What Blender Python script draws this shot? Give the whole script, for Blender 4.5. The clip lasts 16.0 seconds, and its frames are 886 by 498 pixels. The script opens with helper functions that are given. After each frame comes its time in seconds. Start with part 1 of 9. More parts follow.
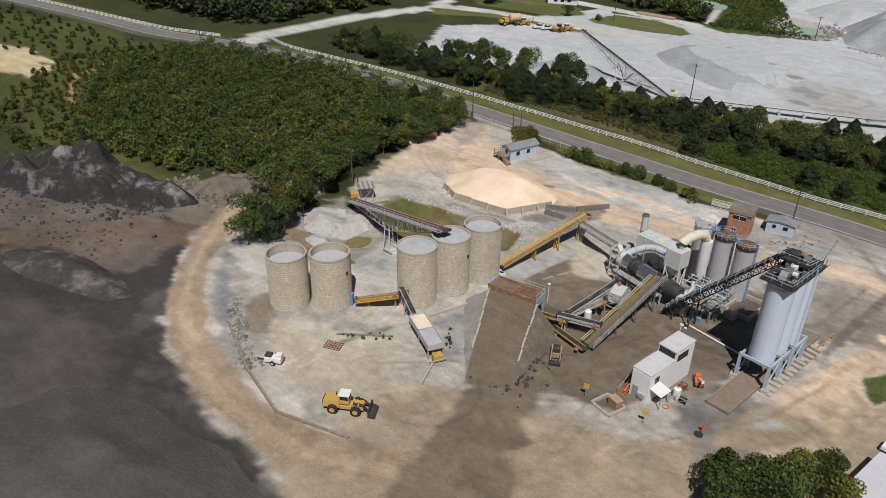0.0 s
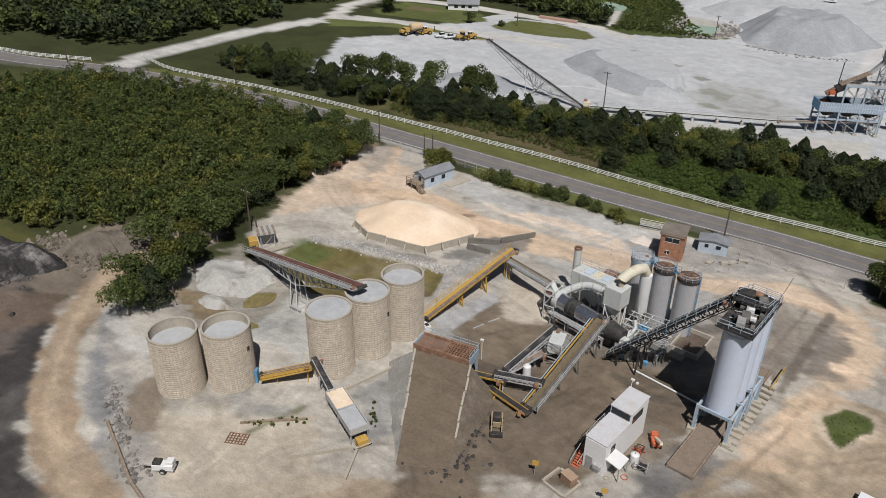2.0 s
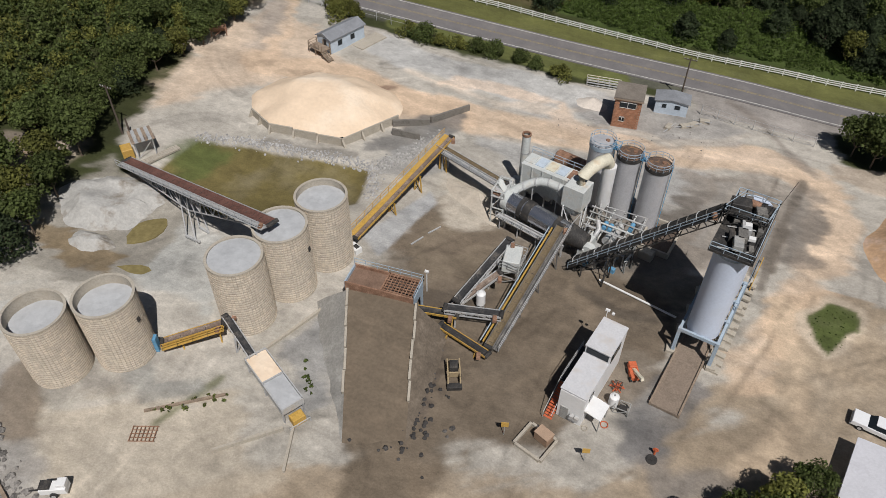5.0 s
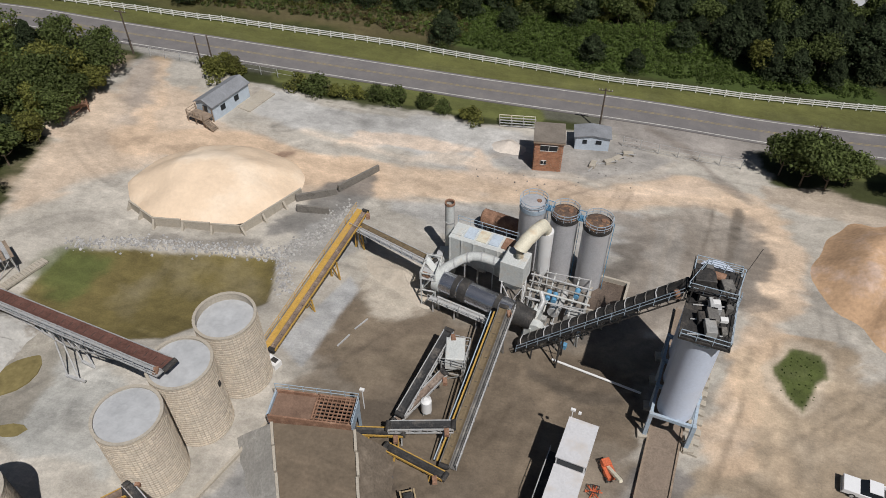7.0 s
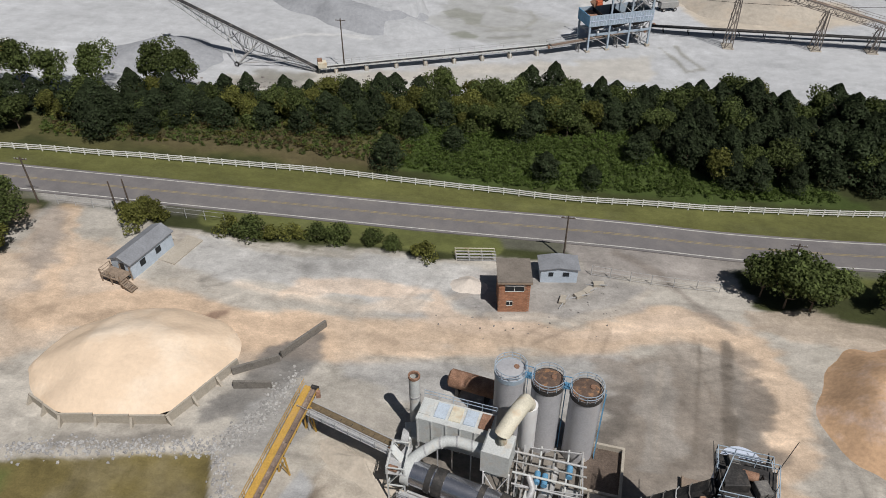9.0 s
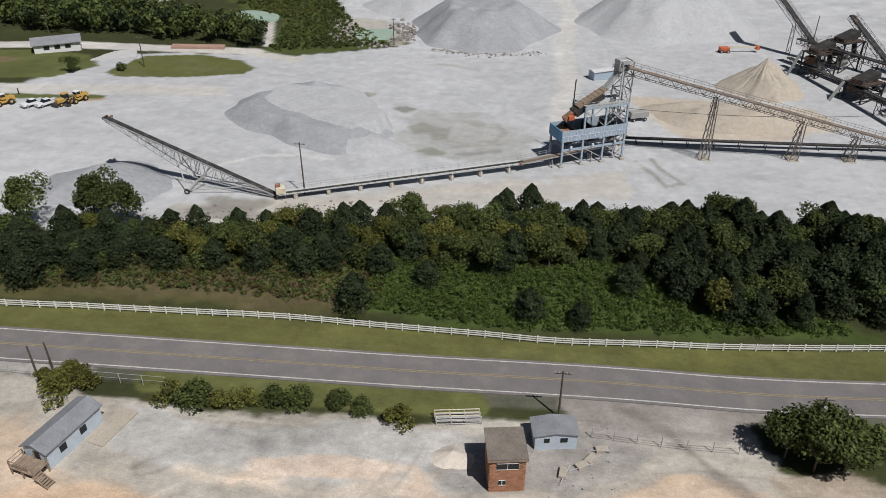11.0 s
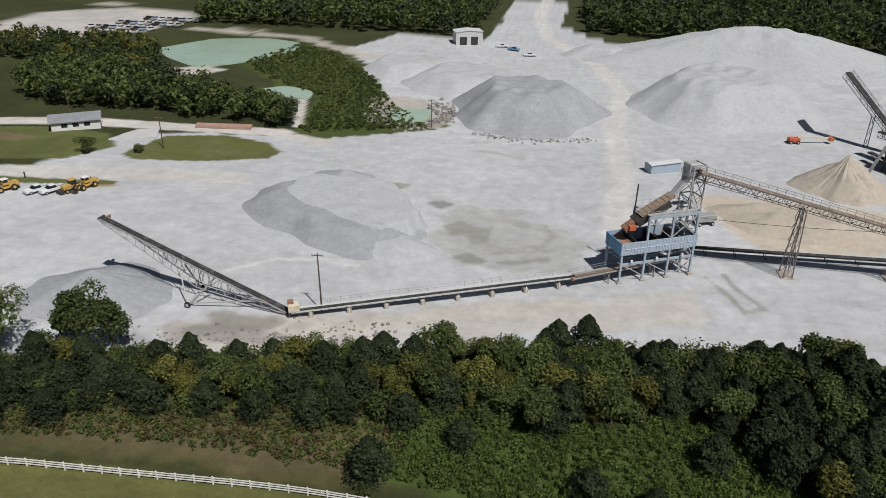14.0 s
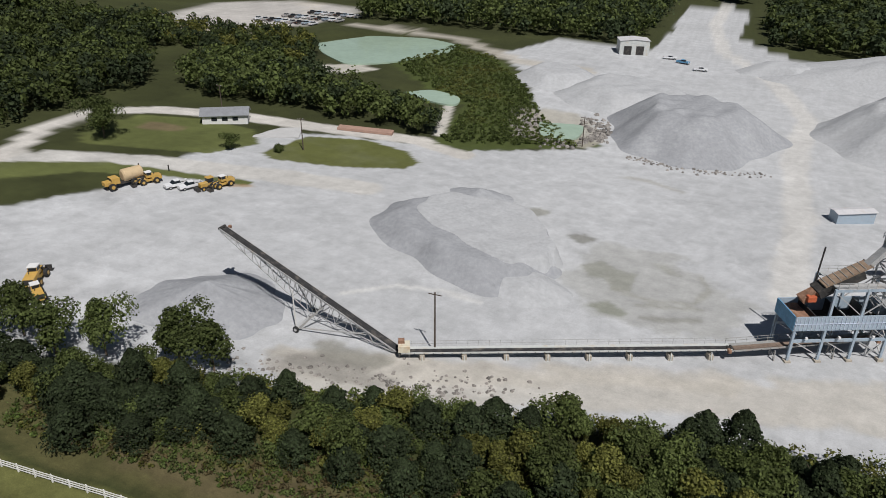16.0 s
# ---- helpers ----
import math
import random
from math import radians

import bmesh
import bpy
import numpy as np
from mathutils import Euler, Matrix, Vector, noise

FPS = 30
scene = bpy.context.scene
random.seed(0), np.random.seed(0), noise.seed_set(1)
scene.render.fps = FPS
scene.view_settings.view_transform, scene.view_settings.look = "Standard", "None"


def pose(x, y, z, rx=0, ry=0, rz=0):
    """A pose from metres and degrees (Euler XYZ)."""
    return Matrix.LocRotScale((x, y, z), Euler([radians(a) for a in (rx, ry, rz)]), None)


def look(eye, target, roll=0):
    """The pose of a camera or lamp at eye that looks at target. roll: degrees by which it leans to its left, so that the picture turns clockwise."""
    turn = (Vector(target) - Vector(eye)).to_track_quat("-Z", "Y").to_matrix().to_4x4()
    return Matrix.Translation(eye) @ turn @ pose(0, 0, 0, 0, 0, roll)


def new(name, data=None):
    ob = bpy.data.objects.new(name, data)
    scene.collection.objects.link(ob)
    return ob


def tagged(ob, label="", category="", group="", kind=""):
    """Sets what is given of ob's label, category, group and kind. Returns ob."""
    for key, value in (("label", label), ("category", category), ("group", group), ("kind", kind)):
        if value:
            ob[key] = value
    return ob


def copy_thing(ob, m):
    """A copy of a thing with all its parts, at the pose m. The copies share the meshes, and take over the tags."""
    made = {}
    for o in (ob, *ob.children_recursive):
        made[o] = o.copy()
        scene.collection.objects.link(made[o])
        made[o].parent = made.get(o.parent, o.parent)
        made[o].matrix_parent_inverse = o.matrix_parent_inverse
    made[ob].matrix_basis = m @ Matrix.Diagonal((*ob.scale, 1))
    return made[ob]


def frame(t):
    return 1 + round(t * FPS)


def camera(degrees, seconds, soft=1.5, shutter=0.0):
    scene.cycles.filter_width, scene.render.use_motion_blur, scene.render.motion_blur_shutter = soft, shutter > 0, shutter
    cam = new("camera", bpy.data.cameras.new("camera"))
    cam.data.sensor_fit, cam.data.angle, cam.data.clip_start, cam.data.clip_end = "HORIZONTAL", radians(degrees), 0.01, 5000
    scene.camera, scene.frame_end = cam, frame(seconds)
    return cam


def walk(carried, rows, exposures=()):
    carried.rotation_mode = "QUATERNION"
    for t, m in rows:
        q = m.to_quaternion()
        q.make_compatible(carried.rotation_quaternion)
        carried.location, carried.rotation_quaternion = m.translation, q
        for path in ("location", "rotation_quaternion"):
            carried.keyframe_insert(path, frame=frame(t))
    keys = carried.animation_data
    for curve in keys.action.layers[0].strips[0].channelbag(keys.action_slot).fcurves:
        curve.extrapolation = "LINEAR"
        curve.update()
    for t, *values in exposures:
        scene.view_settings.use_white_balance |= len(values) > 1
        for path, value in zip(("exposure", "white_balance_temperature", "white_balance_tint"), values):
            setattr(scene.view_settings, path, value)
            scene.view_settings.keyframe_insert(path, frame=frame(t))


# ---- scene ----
cam = camera(63.5, 16.0, soft=0.9)
METRES, EYE, TILT, LEAN, TURN = 130.0, 68.0, 0.0, 0.0, 41.4
ROWS = [
    (0.0, 0.0, 0.0, 0.0, 0.52, -29.26, -0.93),
    (0.5, -0.0001, 0.0326, 0.0002, -1.3, -29.2, -0.87),
    (1.0, -0.0004, 0.0646, 0.0004, -3.37, -29.13, -0.82),
    (1.5, -0.0001, 0.0963, 0.0007, -5.42, -29.06, -0.76),
    (2.0, 0.0007, 0.1274, 0.0001, -7.5, -29.07, -0.69),
    (2.5, 0.0012, 0.156, -0.0025, -9.43, -32.09, -0.59),
    (3.0, 0.0027, 0.1857, -0.003, -11.09, -38.13, -0.45),
    (5.5, 0.0242, 0.3416, 0.003, -17.97, -44.01, -0.2),
    (6.0, 0.0305, 0.3714, 0.0035, -20.87, -43.94, -0.11),
    (6.5, 0.0372, 0.4015, 0.0043, -23.56, -43.93, -0.03),
    (7.0, 0.0455, 0.4306, 0.0048, -26.08, -43.9, 0.1),
    (7.5, 0.0553, 0.4611, 0.006, -28.24, -43.38, 0.19),
    (8.0, 0.0655, 0.4912, 0.0067, -30.1, -41.52, 0.17),
    (8.5, 0.0766, 0.5204, 0.0066, -31.34, -39.69, 0.19),
    (9.0, 0.0891, 0.5485, 0.0066, -32.32, -37.9, 0.2),
    (11.5, 0.1633, 0.685, 0.0084, -36.28, -29.37, 0.11),
    (12.0, 0.1795, 0.7118, 0.009, -36.8, -27.7, 0.07),
    (12.5, 0.1969, 0.7377, 0.0087, -37.16, -26.24, 0.07),
    (13.0, 0.2146, 0.7635, 0.0086, -37.16, -26.18, 0.07),
    (13.5, 0.2317, 0.7906, 0.0092, -35.67, -26.23, -0.03),
    (14.0, 0.2499, 0.8166, 0.01, -32.49, -26.3, -0.15),
    (14.5, 0.2686, 0.8427, 0.0099, -29.29, -26.35, -0.23),
    (15.0, 0.2861, 0.8685, 0.0111, -26.13, -26.43, -0.34),
    (15.5, 0.3036, 0.8946, 0.0124, -22.95, -26.53, -0.39),
    (16.0, 0.3199, 0.9213, 0.0133, -19.83, -26.6, -0.47),
]
walk(cam, [(t, pose(0, 0, EYE, TILT, LEAN, TURN) @ pose(METRES * x, METRES * y, METRES * z, 90 + pitch, roll, yaw)) for t, x, y, z, yaw, pitch, roll in ROWS])

# ---- world, sun ----
SUN_DIR = Vector((0.68 * math.cos(radians(57)), -0.73 * math.cos(radians(57)), math.sin(radians(57))))
world = bpy.data.worlds.new("sky")
scene.world = world
world.use_nodes = True
wn = world.node_tree
sky = wn.nodes.new("ShaderNodeTexSky")
sky.sky_type, sky.sun_disc = "NISHITA", False
sky.sun_elevation, sky.sun_rotation = radians(57), math.atan2(0.68, -0.73)
wn.links.new(sky.outputs[0], wn.nodes["Background"].inputs[0])
wn.nodes["Background"].inputs[1].default_value = 0.025
sun = new("sun", bpy.data.lights.new("sun", "SUN"))
sun.data.energy, sun.data.angle, sun.data.color = 3.88, radians(0.53), (1.0, 0.965, 0.93)
sun.matrix_world = look((60, -60, 150), Vector((60, -60, 150)) - SUN_DIR)
scene.view_settings.exposure = 0.0


# ---- materials ----
def mat(name, col, rough=0.8, metal=0.0, vary=0.25, scale=1.0, bump=0.15, fine=8.0, stain=None, obj_random=0.0, island=0.0, attr=None, stain_amount=0.5, layers=()):
    """Base colour with a broad and a fine noise, optional stains of another colour, and a bump."""
    m = bpy.data.materials.new(name)
    m.use_nodes = True
    nt = m.node_tree
    nd, ln = nt.nodes, nt.links.new
    bsdf = nd["Principled BSDF"]
    bsdf.inputs["Roughness"].default_value, bsdf.inputs["Metallic"].default_value = rough, metal
    bsdf.inputs["Specular IOR Level"].default_value = 0.25
    geo = nd.new("ShaderNodeNewGeometry")
    n1, n2 = nd.new("ShaderNodeTexNoise"), nd.new("ShaderNodeTexNoise")
    for n, s, d in ((n1, scale, 5.0), (n2, scale * fine, 4.0)):
        n.inputs["Scale"].default_value, n.inputs["Detail"].default_value = s, d
        n.inputs["Roughness"].default_value = 0.62
        ln(geo.outputs["Position"], n.inputs["Vector"])
    if attr:
        src = nd.new("ShaderNodeAttribute")
        src.attribute_name = attr
        base = src.outputs["Color"]
    else:
        src = nd.new("ShaderNodeRGB")
        src.outputs[0].default_value = (*col, 1)
        base = src.outputs[0]
    if stain:
        ramp = nd.new("ShaderNodeValToRGB")
        ramp.color_ramp.elements[0].position, ramp.color_ramp.elements[1].position = 0.52, 0.68
        ln(n1.outputs["Fac"], ramp.inputs[0])
        k = nd.new("ShaderNodeMath")
        k.operation = "MULTIPLY"
        k.inputs[1].default_value = stain_amount
        ln(ramp.outputs[0], k.inputs[0])
        mx = nd.new("ShaderNodeMix")
        mx.data_type = "RGBA"
        ln(k.outputs[0], mx.inputs["Factor"])
        ln(base, mx.inputs["A"])
        mx.inputs["B"].default_value = (*stain, 1)
        base = mx.outputs["Result"]
    total = None
    terms = [(n1.outputs["Fac"], vary), (n2.outputs["Fac"], vary * 0.9)]
    for size, stretch, turn, amount in layers:
        mp, nl = nd.new("ShaderNodeMapping"), nd.new("ShaderNodeTexNoise")
        mp.inputs["Scale"].default_value, mp.inputs["Rotation"].default_value = (size * stretch, size, size), (0, 0, radians(turn))
        nl.inputs["Scale"].default_value, nl.inputs["Detail"].default_value = 1.0, 8.0
        nl.inputs["Roughness"].default_value, nl.inputs["Distortion"].default_value = 0.66, 0.6
        ln(geo.outputs["Position"], mp.inputs["Vector"])
        ln(mp.outputs[0], nl.inputs["Vector"])
        if attr:
            far, near = nd.new("ShaderNodeMath"), nd.new("ShaderNodeMath")
            far.operation, near.operation = "SUBTRACT", "MULTIPLY_ADD"
            far.inputs[1].default_value = near.inputs[2].default_value = 0.5
            ln(nl.outputs["Fac"], far.inputs[0])
            ln(far.outputs[0], near.inputs[0])
            ln(src.outputs["Alpha"], near.inputs[1])
            terms.append((near.outputs[0], amount))
        else:
            terms.append((nl.outputs["Fac"], amount))
    if obj_random:
        terms.append((nd.new("ShaderNodeObjectInfo").outputs["Random"], obj_random))
    if island:
        terms.append((geo.outputs["Random Per Island"], island))
    for sock, amount in terms:
        r = nd.new("ShaderNodeMapRange")
        r.inputs["To Min"].default_value, r.inputs["To Max"].default_value = 1 - amount, 1 + amount
        if sock.node.bl_idname in ("ShaderNodeTexNoise", "ShaderNodeMath"):
            r.inputs["From Min"].default_value, r.inputs["From Max"].default_value = 0.28, 0.72
        ln(sock, r.inputs["Value"])
        if total is None:
            total = r.outputs[0]
        else:
            mu = nd.new("ShaderNodeMath")
            mu.operation = "MULTIPLY"
            ln(total, mu.inputs[0])
            ln(r.outputs[0], mu.inputs[1])
            total = mu.outputs[0]
    hsv = nd.new("ShaderNodeHueSaturation")
    ln(base, hsv.inputs["Color"])
    ln(total, hsv.inputs["Value"])
    ln(hsv.outputs[0], bsdf.inputs["Base Color"])
    if bump:
        b = nd.new("ShaderNodeBump")
        b.inputs["Strength"].default_value, b.inputs["Distance"].default_value = bump, 0.25 / max(scale, 0.05) * 0.5
        ln(n2.outputs["Fac"], b.inputs["Height"])
        ln(b.outputs[0], bsdf.inputs["Normal"])
    return m


M_GROUND = mat("ground_soil", (0.4, 0.35, 0.3), 0.95, vary=0.1, scale=0.3, fine=14.0, bump=0.22, attr="soil", layers=((0.45, 0.3, -35, 0.13), (0.22, 0.35, 12, 0.12), (1.4, 0.7, 20, 0.15), (4.5, 1.0, 0, 0.13)))
M_ASPHALT = mat("asphalt", (0.175, 0.165, 0.165), 0.9, vary=0.12, scale=0.35, fine=12, bump=0.1, stain=(0.2, 0.185, 0.17), stain_amount=0.6)
M_WHITE_LINE = mat("road_paint_white", (0.5, 0.49, 0.46), 0.8, vary=0.3, scale=1.5)
M_YELLOW_LINE = mat("road_paint_yellow", (0.29, 0.235, 0.13), 0.8, vary=0.3, scale=1.5)
M_FENCE = mat("white_vinyl", (0.8, 0.8, 0.78), 0.5, vary=0.06, scale=0.6, bump=0)
M_LEAF = mat("broad_leaves", (0.088, 0.113, 0.034), 0.75, vary=0.18, scale=0.25, fine=6, bump=0, obj_random=0.25, island=0.48)
M_LEAF_YELLOW = mat("yellow_green_leaves", (0.14, 0.145, 0.036), 0.75, vary=0.2, scale=0.25, fine=6, bump=0, obj_random=0.25, island=0.48)
M_PINE = mat("conifer_needles", (0.04, 0.056, 0.025), 0.8, vary=0.2, scale=0.25, fine=6, bump=0, obj_random=0.22, island=0.48)
M_BRUSH = mat("brush_leaves", (0.094, 0.124, 0.035), 0.8, vary=0.35, scale=0.06, fine=10, bump=0, island=0.5, stain=(0.115, 0.105, 0.03), stain_amount=0.7)
M_VINE = mat("vine_leaves", (0.09, 0.132, 0.03), 0.7, vary=0.3, scale=0.12, fine=10, bump=0, island=0.35)
M_DRYBRUSH = mat("dry_brush", (0.1, 0.078, 0.035), 0.85, vary=0.3, scale=0.1, fine=10, bump=0, island=0.35)
M_BARK = mat("bark", (0.13, 0.1, 0.075), 0.9, vary=0.3, scale=3)
M_WATER = mat("pond_water", (0.37, 0.48, 0.385), 0.12, vary=0.06, scale=0.05, bump=0.01)
M_MUDWATER = mat("muddy_water", (0.2, 0.165, 0.075), 0.2, vary=0.2, scale=0.2, bump=0.02)
M_DUST = mat("limestone_dust", (0.43, 0.44, 0.455), 0.95, vary=0.1, scale=0.12, fine=8, bump=0.15, stain=(0.36, 0.365, 0.375), stain_amount=0.7, layers=((0.3, 0.5, 30, 0.05), (1.8, 1.0, 0, 0.05)))
M_DUST_TAN = mat("tan_screenings", (0.43, 0.385, 0.325), 0.95, vary=0.12, scale=0.12, fine=8, bump=0.15, stain=(0.36, 0.29, 0.22), layers=((0.3, 0.5, 30, 0.05), (1.8, 1.0, 0, 0.05)))
# Grey stone dust, with extra darkness mixed in for slopes with less sun
M_DARKDUST = mat("grey_screenings", (0.315, 0.325, 0.345), 0.95, vary=0.1, scale=0.12, fine=8, bump=0.15, stain=(0.34, 0.35, 0.365), stain_amount=0.6, layers=((0.3, 0.5, 30, 0.05), (1.8, 1.0, 0, 0.05)))
M_SAND = mat("peach_sand", (0.755, 0.595, 0.44), 0.95, vary=0.05, scale=0.09, fine=20, bump=0.15, stain=(0.8, 0.68, 0.545), stain_amount=0.8, layers=((0.6, 0.4, 60, 0.05),))
M_REDSAND = mat("rusty_sand", (0.56, 0.37, 0.23), 0.95, vary=0.16, scale=0.2, fine=9, bump=0.1, stain=(0.55, 0.42, 0.35), stain_amount=0.8, layers=((0.3, 0.5, 30, 0.05), (1.8, 1.0, 0, 0.05)))
M_MILL = mat("asphalt_millings", (0.06, 0.056, 0.054), 0.95, vary=0.25, scale=0.16, fine=9, bump=0.5, stain=(0.19, 0.175, 0.165), stain_amount=0.75, layers=((0.3, 0.5, 30, 0.05), (1.8, 1.0, 0, 0.05)))
M_ROCK = mat("broken_rock", (0.24, 0.225, 0.21), 0.95, vary=0.3, scale=0.6, bump=0.5, island=0.35)
M_HOOP = mat("weathered_hoop_steel", (0.4, 0.34, 0.27), 0.8, vary=0.2, scale=1.0, bump=0)
M_CONC = mat("weathered_concrete", (0.42, 0.38, 0.32), 0.9, vary=0.15, scale=0.6, bump=0.2, stain=(0.28, 0.24, 0.19))
M_STAVE = mat("concrete_staves", (0.59, 0.525, 0.44), 0.9, vary=0.12, scale=0.5, bump=0.2, island=0.12, stain=(0.46, 0.38, 0.28), stain_amount=0.35)
M_GALV = mat("galvanised_steel", (0.47, 0.475, 0.48), 0.5, metal=0.15, vary=0.2, scale=0.8, bump=0.05, stain=(0.3, 0.25, 0.2))
M_STEEL = mat("grey_painted_steel", (0.36, 0.36, 0.35), 0.6, metal=0.1, vary=0.2, scale=0.8, bump=0.05, stain=(0.24, 0.18, 0.13))
M_DARK = mat("dark_oily_steel", (0.045, 0.043, 0.042), 0.6, vary=0.35, scale=0.8, bump=0.1, stain=(0.1, 0.085, 0.07))
M_GRIME = mat("grimy_grey_steel", (0.15, 0.143, 0.135), 0.7, vary=0.25, scale=0.8, bump=0.1, stain=(0.26, 0.24, 0.21))
M_BELT = mat("rubber_belt", (0.04, 0.04, 0.042), 0.8, vary=0.3, scale=0.8, bump=0.1, stain=(0.16, 0.14, 0.12))
M_BELT_DUSTY = mat("dusty_belt", (0.2, 0.15, 0.12), 0.9, vary=0.3, scale=0.5, bump=0.1, stain=(0.32, 0.28, 0.24))
M_BELT_OCHRE = mat("sandy_belt", (0.17, 0.13, 0.08), 0.9, vary=0.25, scale=0.6, bump=0.1, stain=(0.1, 0.08, 0.06), stain_amount=0.9)
M_BELT_RED = mat("reddish_belt", (0.15, 0.075, 0.06), 0.85, vary=0.25, scale=0.5, bump=0.1)
M_YELLOW = mat("faded_yellow_paint", (0.5, 0.31, 0.075), 0.6, vary=0.2, scale=0.7, stain=(0.3, 0.19, 0.09))
M_CATYEL = mat("machine_yellow", (0.54, 0.34, 0.09), 0.5, vary=0.12, scale=0.9, bump=0.03, stain=(0.38, 0.29, 0.17), stain_amount=0.7)
M_WHITE = mat("white_siding", (0.74, 0.74, 0.74), 0.6, vary=0.05, scale=0.5, bump=0.03, stain=(0.6, 0.58, 0.55))
M_ROOF_GREY = mat("pale_grey_roof", (0.58, 0.58, 0.6), 0.7, vary=0.08, scale=0.5, stain=(0.42, 0.36, 0.3))
M_SILO_BLUE = mat("pale_blue_white_paint", (0.56, 0.62, 0.74), 0.45, vary=0.05, scale=0.4, bump=0.02, stain=(0.5, 0.54, 0.62))
M_CREAM = mat("cream_paint", (0.66, 0.62, 0.5), 0.6, vary=0.12, scale=0.7, stain=(0.42, 0.27, 0.14), stain_amount=0.6)
M_BAG = mat("pale_grey_paint", (0.55, 0.57, 0.56), 0.6, vary=0.12, scale=0.7, stain=(0.42, 0.34, 0.25))
M_TANK = mat("insulated_tank_cladding", (0.5, 0.5, 0.52), 0.4, metal=0.2, vary=0.1, scale=0.6, stain=(0.4, 0.39, 0.39))
M_RUST = mat("rusty_steel", (0.26, 0.15, 0.1), 0.85, vary=0.3, scale=1.2, stain=(0.34, 0.22, 0.16))
M_BLUE = mat("blue_paint", (0.12, 0.29, 0.46), 0.55, vary=0.2, scale=1.0)
M_BLUEGREY = mat("pale_blue_grey_paint", (0.36, 0.44, 0.52), 0.6, vary=0.15, scale=0.8, stain=(0.27, 0.25, 0.24))
M_RED = mat("red_orange_paint", (0.52, 0.13, 0.06), 0.6, vary=0.2, scale=1.0)
M_BRICK = mat("brick", (0.40, 0.18, 0.10), 0.9, vary=0.2, scale=1.5, obj_random=0.2)
M_MORTAR = mat("mortar", (0.4, 0.34, 0.28), 0.95, vary=0.1, scale=2)
M_SHINGLE = mat("brown_shingle", (0.2, 0.175, 0.15), 0.9, vary=0.2, scale=0.8, bump=0.2)
M_ROOFG = mat("grey_shingle", (0.23, 0.24, 0.26), 0.85, vary=0.15, scale=0.6, bump=0.15)
M_SHEDBLUE = mat("pale_blue_siding", (0.47, 0.54, 0.62), 0.7, vary=0.12, scale=0.8)
M_WOOD = mat("weathered_timber", (0.27, 0.21, 0.16), 0.9, vary=0.25, scale=1.5)
M_POLE = mat("creosote_pole", (0.1, 0.08, 0.065), 0.9, vary=0.25, scale=1.5)
M_GLASS = mat("dark_window_glass", (0.02, 0.025, 0.03), 0.08, vary=0.05, bump=0)
M_RUBBER = mat("tyre_rubber", (0.03, 0.03, 0.03), 0.85, vary=0.2, scale=2)
M_CARWHITE = mat("white_car_paint", (0.75, 0.76, 0.78), 0.25, vary=0.03, bump=0)


for leaf in (M_LEAF, M_LEAF_YELLOW, M_PINE, M_BRUSH, M_VINE, M_DRYBRUSH):
    nt = leaf.node_tree
    bsdf = nt.nodes["Principled BSDF"]
    thin, mixer = nt.nodes.new("ShaderNodeBsdfTranslucent"), nt.nodes.new("ShaderNodeMixShader")
    nt.links.new(bsdf.inputs["Base Color"].links[0].from_socket, thin.inputs["Color"])
    mixer.inputs[0].default_value = 0.33
    nt.links.new(bsdf.outputs[0], mixer.inputs[1])
    nt.links.new(thin.outputs[0], mixer.inputs[2])
    nt.links.new(mixer.outputs[0], nt.nodes["Material Output"].inputs["Surface"])


